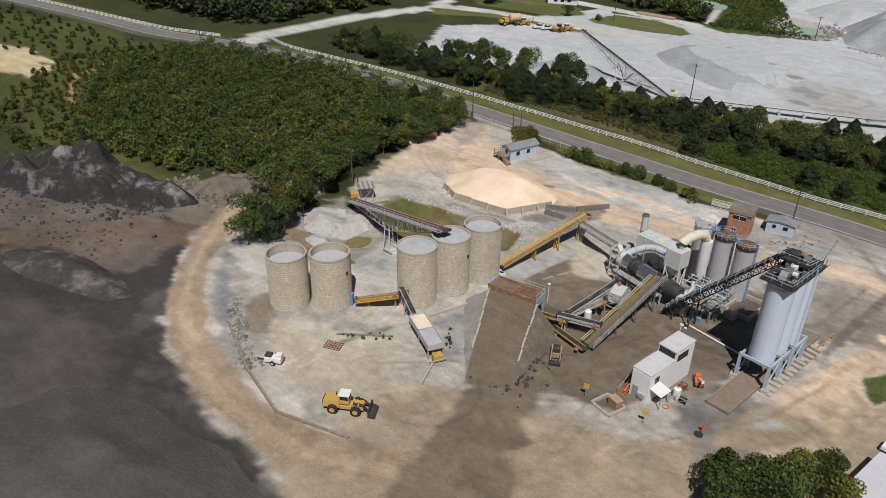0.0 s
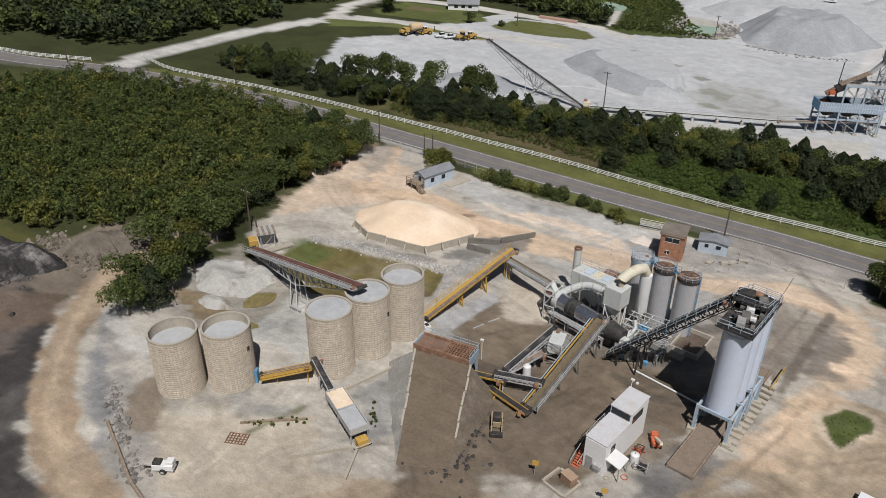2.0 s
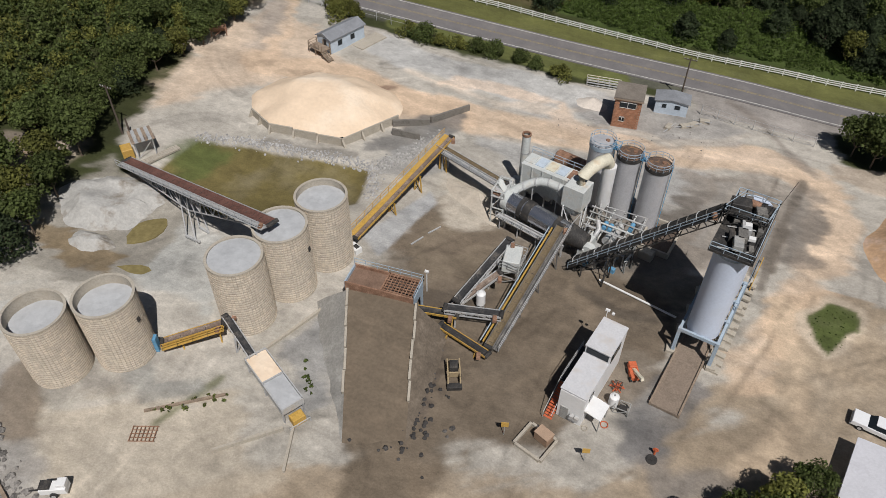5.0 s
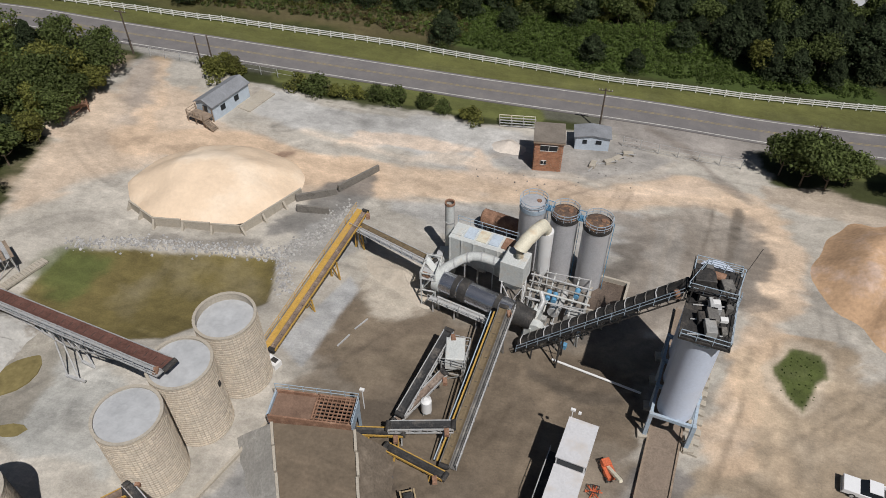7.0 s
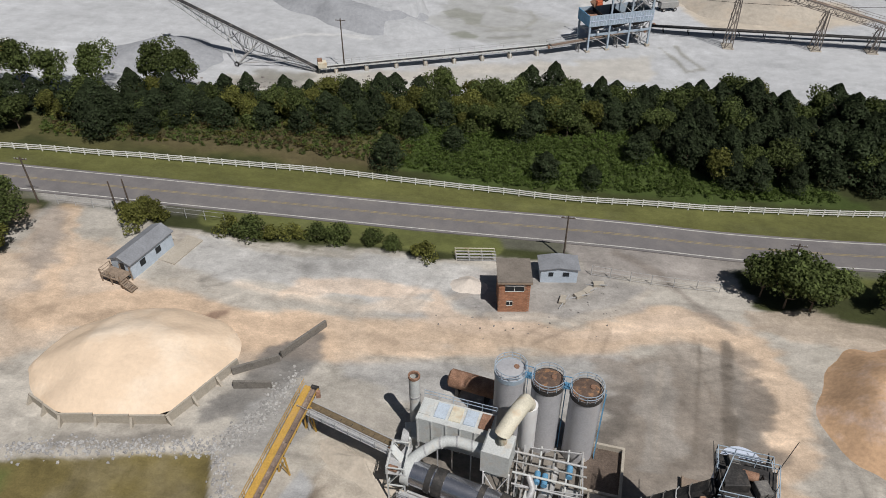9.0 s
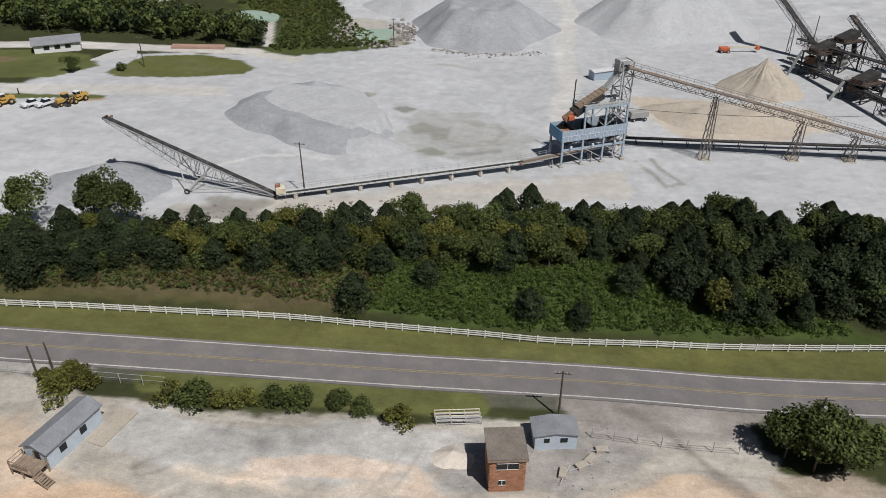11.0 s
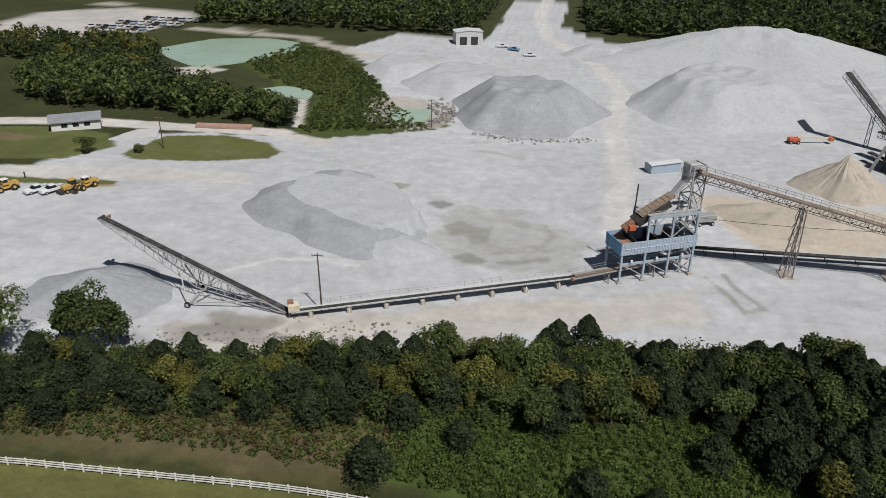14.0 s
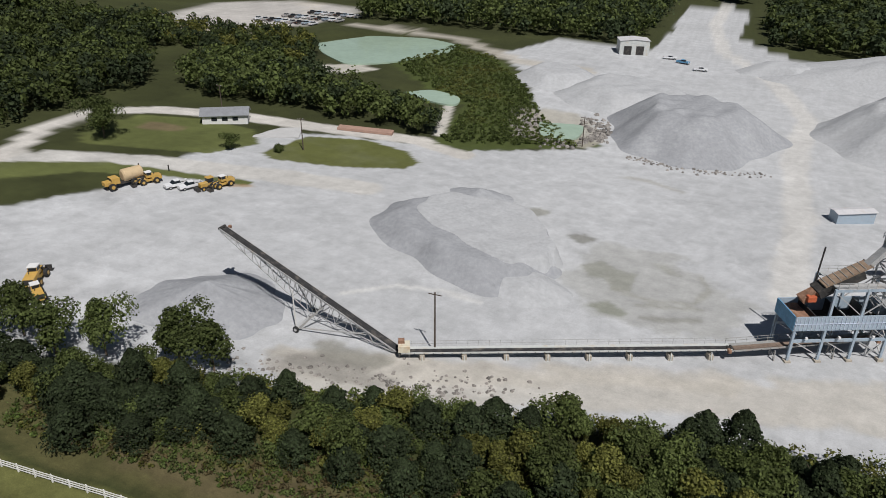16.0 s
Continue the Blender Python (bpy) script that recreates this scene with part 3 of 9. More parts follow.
zone("poly", [(-112, 80), (-107, 88), (-101, 88), (-97, 83), (-99, 78), (-106, 77)], (0.5, 0.5, 0.49), 1.2, 4.5, 0.95)
zone("poly", [(-106, 72), (-97, 70), (-92, 72), (-92, 76), (-104, 77), (-109, 76)], (0.2, 0.15, 0.09), 1.0, 3, 0.9)
zone("line", (0.8, [(-109, 78), (-104, 80), (-100, 85)]), (0.16, 0.16, 0.155), 0.9, 3, 0.9)
zone("line", (0.6, [(-105, 87), (-103, 82), (-100, 79)]), (0.17, 0.17, 0.165), 0.9, 2.6, 0.9)
zone("poly", [(-90, 84), (-84, 86), (-76, 80), (-76, 72), (-88, 72)], (0.44, 0.44, 0.42), 2, 3, 0.8)
zone("poly", [(-100, 136), (-94, 136), (-91, 143), (-97, 144)], (0.42, 0.37, 0.31), 1, 1, 0.7)
zone("poly", [(-75, 111), (-69, 113), (-65, 120), (-66, 126), (-71, 122), (-73, 118)], (0.16, 0.155, 0.15), 1.2, 2.5, 0.85)
zone("poly", [(-72, 107), (-66, 106), (-62, 112), (-66, 120), (-70, 114)], (0.30, 0.295, 0.285), 1.5, 3, 0.8)
zone("line", (0.5, [(-90, 104.6), (-82, 105.6), (-76, 108)]), (0.2, 0.185, 0.165), 0.8, 2.4, 0.8)
zone("line", (6.2, ROAD_LINE), (0.23, 0.22, 0.2), 1.2, 1, 0.35)
zone("line", (4.2, [(-330, 111), (-246, 127.5), (-226, 136)]), GRASS, 1, 1, 1)
zone("line", (3.6, [(-205, 145), (-160, 154), (-138, 157), (-107, 160), (-75.5, 162), (-34, 161), (-6, 163), (18, 165), (70, 168.5), (140, 175)]), (0.112, 0.115, 0.038), 1, 1, 1)
zone("line", (2.6, [(-90, 149), (-68, 149.4), (-46, 150)]), (0.11, 0.12, 0.04), 0.9, 1, 1)
zone("line", (2.2, [(6, 149.5), (30, 152), (80, 156)]), (0.1, 0.11, 0.036), 1, 1, 1)
zone("poly", [(-31, 146), (-12, 146), (-4, 154), (-34, 154)], (0.3, 0.275, 0.255), 1.6, 2, 0.95)
zone("line", (0.8, [(-26, 152), (-20, 148), (-15, 142), (-10, 137)]), (0.22, 0.19, 0.165), 1.5, 2, 0.7)
zone("poly", [(-119, 146), (-100, 147), (-98, 152), (-124, 151)], (0.34, 0.325, 0.305), 1.6, 2, 0.9)
zone("poly", [(-128, 134), (-118, 140), (-116, 148), (-126, 148)], (0.3, 0.235, 0.165), 1.5, 3, 0.7)
zone("poly", [(-9, 142.6), (2, 142.5), (10.4, 140.8), (26, 141), (24, 130), (8.5, 133), (2.8, 136.4), (-3, 136.7)], (0.4, 0.335, 0.27), 1.5, 3, 0.9)
zone("poly", [(18, 163), (34, 166), (34, 170), (20, 169)], (0.3, 0.2, 0.13), 1, 2, 0.8)
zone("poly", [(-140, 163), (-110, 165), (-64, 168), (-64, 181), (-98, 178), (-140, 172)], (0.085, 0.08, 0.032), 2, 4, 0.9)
zone("line", (2.0, [(-112, 169), (-90, 170), (-66, 172)]), (0.11, 0.085, 0.048), 2.5, 4, 0.6)
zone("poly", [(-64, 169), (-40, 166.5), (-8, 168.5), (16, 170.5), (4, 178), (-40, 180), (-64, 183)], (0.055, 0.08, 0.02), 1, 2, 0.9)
# the quarry
zone("poly", [(-172, 176), (-140, 179), (-116, 183.5), (-98, 190), (-74, 196), (-41, 204), (-6, 210), (23, 206), (60, 200), (160, 200), (420, 260), (330, 420), (160, 440), (70, 480), (-20, 476), (-44, 520), (-38, 640), (-76, 640), (-80, 500), (-82, 470), (-124, 466), (-140, 420), (-126, 398), (-114, 372), (-104, 345), (-82, 317), (-116, 300), (-166, 287), (-175, 262), (-178, 234), (-190, 214)], QUARRY, 1.6, 4, 1)
zone("line", (4.2, [(-217, 138), (-222, 155), (-222, 190), (-216, 225), (-205, 242), (-182, 251), (-150, 258), (-125, 262)]), (0.5, 0.49, 0.47), 1.0, 1, 1)
zone("line", (3.4, [(-214, 236), (-222, 256), (-222, 276), (-207, 286), (-186, 292), (-160, 295), (-127, 300), (-112, 296)]), (0.52, 0.5, 0.47), 1.0, 1, 1)
zone("poly", [(-214, 262), (-208, 279), (-190, 285), (-172, 284), (-164, 275), (-172, 263), (-192, 257), (-206, 253)], (0.105, 0.12, 0.04), 0.6, 0.8, 1)
zone("poly", [(-203, 268), (-190, 272), (-190, 277), (-201, 275)], (0.19, 0.13, 0.09), 2, 2, 0.6)
zone("poly", [(-160, 270), (-154.9, 267.5), (-138, 271), (-122, 278), (-120, 284), (-126, 290), (-140, 293), (-156, 287)], (0.11, 0.12, 0.038), 0.5, 0.8, 1)
zone("poly", [(-215, 232), (-190, 246), (-168, 250), (-150, 253), (-150, 250), (-170, 246), (-190, 238), (-205, 224)], (0.105, 0.12, 0.04), 0.6, 1, 1)
zone("line", (1.0, [(-157, 247), (-150, 250)]), (0.3, 0.2, 0.1), 1, 1, 0.8)
zone("poly", [(-122, 300), (-112, 299), (-84, 318), (-78, 322), (-104, 346), (-116, 374), (-128, 398), (-142, 412), (-160, 420), (-172, 376), (-152, 358), (-128, 340)], (0.062, 0.08, 0.022), 1.5, 4, 1)
zone("line", (1.5, [(-124, 308), (-130, 330), (-133, 340)]), (0.5, 0.48, 0.44), 0.8, 1, 1)
zone("poly", [(-112, 346), (-104, 320), (-82, 318), (-78, 334), (-92, 352)], (0.36, 0.34, 0.29), 2, 4, 0.8)
zone("line", (4.0, [(-220, 436), (-190, 440), (-160, 432), (-128, 410), (-100, 410)]), (0.45, 0.42, 0.37), 2, 3, 0.8)
zone("poly", [(-196, 352), (-180, 352), (-172, 366), (-184, 370), (-192, 362)], (0.52, 0.5, 0.45), 1.5, 3, 0.9)
zone("poly", [(-300, 395), (-262, 392), (-236, 420), (-232, 470), (-270, 480), (-310, 440)], (0.5, 0.48, 0.46), 4, 4, 0.9)
zone("line", (5, [(-380, 360), (-330, 380), (-290, 390), (-262, 380), (-240, 392)]), (0.48, 0.44, 0.37), 2, 4, 0.9)
zone("line", (2.4, [(-240, 432), (-262, 470), (-330, 500)]), (0.48, 0.45, 0.4), 2, 3, 0.9)
zone("line", (3.0, [(-105, 196), (-92, 199), (-78, 204), (-60, 212), (-40, 219)]), (0.42, 0.385, 0.33), 2, 3, 0.6)
zone("poly", [(-108, 198), (-89, 202.4), (-64, 212), (-38, 221), (-15, 230), (-17, 217), (-38, 210), (-57, 204), (-85, 194), (-98, 189)], (0.47, 0.445, 0.4), 2, 4, 0.75)
zone("poly", [(-106, 200.6), (-99.5, 202.6), (-90, 202), (-91.5, 199.2), (-99, 198.4)], (0.25, 0.245, 0.215), 1.2, 2.5, 0.8)
zone("line", (1.4, [(-104, 196), (-96, 197), (-88, 197)]), (0.24, 0.23, 0.21), 1.4, 3, 0.7)
zone("poly", [(-62, 230), (-40, 232), (-36, 246), (-52, 262), (-66, 258), (-70, 240)], (0.32, 0.32, 0.3), 3, 9, 0.55)
zone("line", (0.5, [(-13, 235), (-9.5, 228), (-8, 222.5), (-4, 224.5), (-8, 232), (-9, 237)]), (0.23, 0.225, 0.19), 1.0, 1.5, 0.7)
zone("poly", [(-10, 282), (-4, 262), (2, 250), (24, 252), (44, 262), (40, 274), (10, 280)], (0.49, 0.425, 0.34), 3, 3, 0.9)
zone("line", (0.5, [(-107, 216.4), (-99, 223.7), (-90.7, 225.7), (-82.7, 225.3)]), (0.62, 0.62, 0.61), 0.7, 0.6, 0.8)
zone("line", (3.5, [(-30, 250), (-26, 290), (-26, 330), (-20, 380), (-30, 430), (-50, 480), (-58, 560), (-55, 640)]), (0.56, 0.55, 0.53), 3, 2, 0.8)
# weedy and damp patches on the quarry floor
zone("poly", [(-87.6, 268.5), (-83.4, 271.2), (-80.6, 269.7), (-83, 266)], (0.24, 0.24, 0.205), 1.2, 1.5, 0.7)
zone("poly", [(-74.4, 259.6), (-71, 262.5), (-68, 260.8), (-70.8, 257.3)], (0.21, 0.21, 0.19), 1.2, 1.2, 0.85)
zone("poly", [(-68, 248), (-65.4, 251.5), (-61.5, 249), (-57.6, 249), (-58, 242), (-61, 241), (-63.3, 245), (-66.5, 244.6)], (0.25, 0.255, 0.22), 1.4, 2.5, 0.75)
zone("poly", [(-64.7, 233.5), (-61, 236), (-56.9, 233.6), (-58, 231.4), (-61.7, 231.5)], (0.21, 0.22, 0.18), 1.2, 1.5, 0.8)
zone("poly", [(-57, 256.3), (-53.2, 251), (-48.5, 251.6), (-52, 256.6)], (0.29, 0.295, 0.26), 1.6, 3, 0.6)
zone("line", (0.7, [(-60.4, 241), (-53.3, 239.7), (-46.2, 241.8), (-43.7, 248.4), (-45.5, 252.8)]), (0.3, 0.3, 0.27), 1.0, 1.5, 0.65)
zone("line", (0.5, [(-56, 237), (-49.6, 239), (-44.7, 240.2)]), (0.29, 0.29, 0.26), 1.0, 1.2, 0.65)
zone("line", (0.7, [(-54.7, 233), (-50, 234.2), (-45, 235.9)]), (0.24, 0.24, 0.215), 1.0, 1.4, 0.7)
zone("line", (1.0, [(-69, 300.4), (-62.8, 300.7), (-53.3, 296.7)]), (0.33, 0.32, 0.29), 1.4, 2, 0.6)


def ground_colour(x, y):
    x, y = np.asarray(x, float), np.asarray(y, float)
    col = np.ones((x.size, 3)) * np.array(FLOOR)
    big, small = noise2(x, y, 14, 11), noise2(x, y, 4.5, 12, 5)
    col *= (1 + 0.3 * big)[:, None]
    # smears run along the haul ways: east-west behind the plant, round the curve in front of it
    along = np.where(y > 112, 0.0, 0.65)
    sx_, sy_ = x * np.cos(along) + y * np.sin(along), -x * np.sin(along) + y * np.cos(along)
    drag = noise2(sx_ * 0.22, sy_, 3.0, 14, 5) * np.where(y > 196, 0.45, 1.0)
    for kind, shape, c, edge, wob, strength in ZONES:
        if kind == "poly":
            xs, ys = [p[0] for p in shape], [p[1] for p in shape]
            grow = 12
        else:
            xs, ys = [p[0] for p in shape[1]], [p[1] for p in shape[1]]
            grow = 20
        sel = np.nonzero((x > min(xs) - grow) & (x < max(xs) + grow) & (y > min(ys) - grow) & (y < max(ys) + grow))[0]
        if not sel.size:
            continue
        px, py = x[sel], y[sel]
        d = poly_dist(px, py, shape) if kind == "poly" else seg_dist(px, py, shape[1]) - shape[0]
        d = d + wob * (0.3 * big[sel] + 0.5 * small[sel] + (0.9 * drag[sel] if edge > 0.9 else 0))
        w = strength / (1 + np.exp(np.clip(d / (edge * 0.13), -30, 30)))
        even = np.where(py > 190, 0.3, 1.0)
        w *= 1 - 0.22 * even * np.clip(noise2(px, py, 5, 41 + len(shape)) + 0.1, 0, 1)
        tone = 1 + 0.08 * noise2(px, py, 22, 21) + even * (0.12 * noise2(px, py, 2.2, 22, 4) + 0.1 * drag[sel])
        col[sel] = col[sel] * (1 - w)[:, None] + np.array(c) * tone[:, None] * w[:, None]
    # wheel tracks and smears, drawn out along the way the traffic goes
    worn = (poly_dist(x, y, YARD) < -2) | ((y > 205) & (x > -170) & (x < 60))
    streak = noise2(x * 0.35 + y * 0.1, y * 1.6 - 0.5 * x, 6, 31, 3)
    swirl = noise2(x + 6 * big, y + 6 * small, 8, 33, 4)
    blot = np.clip(noise2(x + 4 * small, y - 4 * big, 6, 35, 5) - 0.22, 0, 1) * 1.2
    pale = np.clip(noise2(x - 5 * small, y + 3 * big, 9, 37, 5) - 0.2, 0, 1) * 0.9
    calm = np.where(y > 190, 0.22, 1.0)
    grit = noise2(x, y, 1.3, 39, 3)
    k = 1 + np.where(worn, calm * (0.14 * streak + 0.08 * swirl - 0.5 * blot + 0.3 * pale) + 0.1 * grit, 0.25 * swirl + 0.1 * grit)
    rng = random.Random(12)
    for i in range(190):
        yard = i < 120
        px, py = (rng.uniform(-105, 2), rng.uniform(38, 142)) if yard else (rng.uniform(-165, 20), rng.uniform(204, 300))
        way = (rng.gauss(0.1, 0.5) if py > 114 else rng.gauss(0.9, 0.7)) if yard else rng.gauss(0.3, 0.5)
        bend, step = rng.gauss(0, 0.12 if yard else 0.05), 2.2 if yard else 6.0
        line = []
        for _ in range(rng.randint(7, 16)):
            line.append((px, py))
            px, py, way = px + step * math.cos(way), py + step * math.sin(way), way + bend
        xs, ys = [p[0] for p in line], [p[1] for p in line]
        sel = np.nonzero((x > min(xs) - 3) & (x < max(xs) + 3) & (y > min(ys) - 3) & (y < max(ys) + 3) & worn)[0]
        if sel.size:
            d = seg_dist(x[sel], y[sel], line) + 0.25 * small[sel]
            wide = 0.3 if yard else 0.6
            amount = rng.choice((-1, -1, 1)) * rng.uniform(0.1, 0.26) * (1.0 if yard else 0.3)
            k[sel] *= 1 + amount * (np.exp(-((d - 1.0) / wide) ** 2) + 0.25 * np.exp(-(d / 0.9) ** 2)) * np.clip(0.6 + drag[sel], 0, 1)
    return np.clip(col * k[:, None], 0.01, 0.9)


def axis(lo, hi, fine, a, b, lo2, hi2, finest, slow_lo=0, slow_hi=0):
    """Grid lines: finest within lo2..hi2, fine within lo..hi, then ever wider."""
    core = list(np.arange(lo, lo2, fine)) + list(np.arange(lo2, hi2, finest)) + list(np.arange(hi2, hi, fine))
    out, step, v = [], fine, lo
    while v > a:
        step *= 1.035 if len(out) < slow_lo else 1.12
        v -= step
        out.insert(0, v)
    step, v, n = fine, core[-1], len(core)
    while v < b:
        step *= 1.035 if len(core) - n < slow_hi else 1.12
        v += step
        core.append(v)
    return np.array(out + core)


gx_, gy_ = axis(-165, 50, 1.0, -2600, 2600, -112, 4, 0.38, 48, 0), axis(10, 300, 1.0, -1500, 3600, 38, 152, 0.38, 0, 48)
GX, GY = np.meshgrid(gx_, gy_)
PX, PY = GX.ravel(), GY.ravel()
GZ = ground_z(PX, PY).reshape(GX.shape)


def gz(x, y):
    """Height of the ground sheet at one place."""
    i = min(max(int(np.searchsorted(gx_, x)) - 1, 0), len(gx_) - 2)
    j = min(max(int(np.searchsorted(gy_, y)) - 1, 0), len(gy_) - 2)
    u, v = (x - gx_[i]) / (gx_[i + 1] - gx_[i]), (y - gy_[j]) / (gy_[j + 1] - gy_[j])
    return float((GZ[j, i] * (1 - u) + GZ[j, i + 1] * u) * (1 - v) + (GZ[j + 1, i] * (1 - u) + GZ[j + 1, i + 1] * u) * v)


me = bpy.data.meshes.new("ground")
nx, ny = len(gx_), len(gy_)
idx = np.arange(nx * ny).reshape(ny, nx)
quads = np.stack([idx[:-1, :-1], idx[:-1, 1:], idx[1:, 1:], idx[1:, :-1]], -1).reshape(-1, 4)
me.vertices.add(nx * ny)
me.vertices.foreach_set("co", np.stack([PX, PY, GZ.ravel()], -1).ravel())
me.loops.add(quads.size)
me.loops.foreach_set("vertex_index", quads.ravel())
me.polygons.add(len(quads))
me.polygons.foreach_set("loop_start", np.arange(0, quads.size, 4))
me.update(calc_edges=True)
me.shade_smooth()
soil = me.color_attributes.new("soil", "FLOAT_COLOR", "POINT")
trodden = np.where(PY > 190, 0.4, 1.0)[:, None]  # the quarry floor is smoother than the yard
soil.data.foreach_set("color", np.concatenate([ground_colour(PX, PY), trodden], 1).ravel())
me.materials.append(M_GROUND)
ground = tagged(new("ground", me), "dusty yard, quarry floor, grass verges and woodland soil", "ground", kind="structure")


# ---- road ----
def resample(line, step):
    pts = [Vector((*p, 0)) for p in line]
    out = [pts[0]]
    for a, b in zip(pts, pts[1:]):
        n = max(1, round((b - a).length / step))
        out += [a + (b - a) * (i / n) for i in range(1, n + 1)]
    for _ in range(6):
        out = [out[0]] + [(out[i - 1] + out[i] * 2 + out[i + 1]) / 4 for i in range(1, len(out) - 1)] + [out[-1]]
    return out


def ribbon(line, off, width, lift, step=3.0, thick=0.0, gap=None):
    """A strip along a line, off to its left by off."""
    pts = resample(line, step)
    mb = MB()
    rows = []
    for i, p in enumerate(pts):
        d = (pts[min(i + 1, len(pts) - 1)] - pts[max(i - 1, 0)]).normalized()
        s = Vector((-d.y, d.x, 0))
        base = gz(p.x, p.y) + lift
        rows.append([(*(p + s * (off + w)).xy, base) for w in (-width / 2, width / 2)])
    for i in range(len(rows) - 1):
        if gap and (i // gap) % 2:
            continue
        a, b = rows[i], rows[i + 1]
        vs = [a[0], b[0], b[1], a[1]]
        if thick:
            vs += [(v[0], v[1], v[2] - thick) for v in vs]
            mb.add(vs, [(0, 1, 2, 3), (0, 4, 5, 1), (2, 6, 7, 3)])
        else:
            mb.add(vs, [(0, 1, 2, 3)])
    return mb


road = solo("road", ribbon(ROAD_LINE, 0, 7.6, 0.10, thick=0.4), M_ASPHALT, "grey worn asphalt country road with two lanes", "road", kind="structure")
for off in (-3.25, 3.25):
    part("edge_line", ribbon(ROAD_LINE, off, 0.2, 0.106), M_WHITE_LINE, road, "white painted edge line")
for off in (-0.16, 0.16):
    part("centre_line", ribbon(ROAD_LINE, off, 0.13, 0.106), M_YELLOW_LINE, road, "faded yellow centre line")


# ---- white rail fence ----
def rail_fence(line, label):
    ob = thing("rail_fence", label, "fence", "white rail fences")
    pts = resample(line, 2.5)
    post = MB().box(0, 0, -0.3, 0.16, 0.16, 1.65).mesh("post", M_FENCE)
    for p in pts:
        o = new("post", post)
        o.location, o.parent = (p.x, p.y, gz(p.x, p.y)), ob
    for h in (0.4, 0.78, 1.15):
        for i in range(0, len(pts) - 1, 2):
            mb = MB()
            for a, b in zip(pts[i:i + 2], pts[i + 1:i + 3]):
                mb.beam((a.x, a.y, gz(a.x, a.y) + h), (b.x, b.y, gz(b.x, b.y) + h), 0.05, 0.16)
            part("rail", mb, M_FENCE, ob)
    return ob


rail_fence(FENCE_LINE, "white vinyl three-rail fence along the road verge")
rail_fence(FENCE_LINE_2, "long white vinyl three-rail fence along the road verge")


# ---- trees ----
RNG = np.random.default_rng(5)


def cards(centres, normals, size, rng):
    """Bent leaf sprays: a four-sided leaf shape for each centre, facing roughly along its normal."""
    n = len(centres)
    nrm = normals + rng.normal(0, 0.75, (n, 3))
    nrm /= np.linalg.norm(nrm, axis=1)[:, None] + 1e-9
    ref = rng.normal(0, 1, (n, 3))
    a = np.cross(nrm, ref)
    a /= np.linalg.norm(a, axis=1)[:, None] + 1e-9
    b = np.cross(nrm, a)
    s = size * rng.uniform(0.7, 1.6, n)[:, None]
    tip = nrm * s * 0.3
    v = np.stack([centres - a * s, centres - b * s * 0.62 + tip, centres + a * s, centres + b * s * 0.62 + tip], 1)
    return v.reshape(-1, 3)


def crown_points(kind, n, h, r, rng):
    """Centres and outward normals for a crown of height h and radius r that starts above the ground."""
    if kind == "conifer":
        t = rng.uniform(0, 1, n) ** 0.75
        ang = rng.uniform(0, 2 * np.pi, n)
        tier = 0.84 + 0.12 * np.sin(t * 22 + ang) + 0.14 * np.sin(ang * 4 + t * 11)
        rad = r * (1 - t ** 2.3) ** 0.9 * tier * np.sqrt(rng.uniform(0.4, 1.25, n)) + 0.08
        c = np.stack([rad * np.cos(ang), rad * np.sin(ang), h * (0.08 + 0.92 * t)], 1)
        nr = np.stack([np.cos(ang), np.sin(ang), 0.7 + 0 * ang], 1)
        return c, nr
    k = 11 if kind == "broad" else 7
    low = 0.28 if kind == "broad" else 0.12
    lc = np.stack([rng.normal(0, 0.42, k) * r, rng.normal(0, 0.42, k) * r, h * (low + (0.85 - low) * rng.uniform(0.1, 1, k))], 1)
    lc[0] = (0, 0, h * 0.8)
    lr = r * rng.uniform(0.34, 0.58, k)
    which = rng.integers(0, k, n)
    d = rng.normal(0, 1, (n, 3))
    d[:, 2] = d[:, 2] * 0.8 + 0.25
    d /= np.linalg.norm(d, axis=1)[:, None]
    rad = lr[which] * rng.uniform(0.6, 1.22, n)
    c = lc[which] + d * rad[:, None]
    c[:, 2] = np.maximum(c[:, 2], h * 0.05)
    return c, d + np.array([0, 0, 0.35])


def card_mesh(name, v, material):
    me = bpy.data.meshes.new(name)
    n = len(v)
    me.vertices.add(n)
    me.vertices.foreach_set("co", v.astype(np.float32).ravel())
    me.loops.add(n)
    me.loops.foreach_set("vertex_index", np.arange(n, dtype=np.int32))
    me.polygons.add(n // 4)
    me.polygons.foreach_set("loop_start", np.arange(0, n, 4, dtype=np.int32))
    me.update(calc_edges=True)
    me.materials.append(material)
    return me


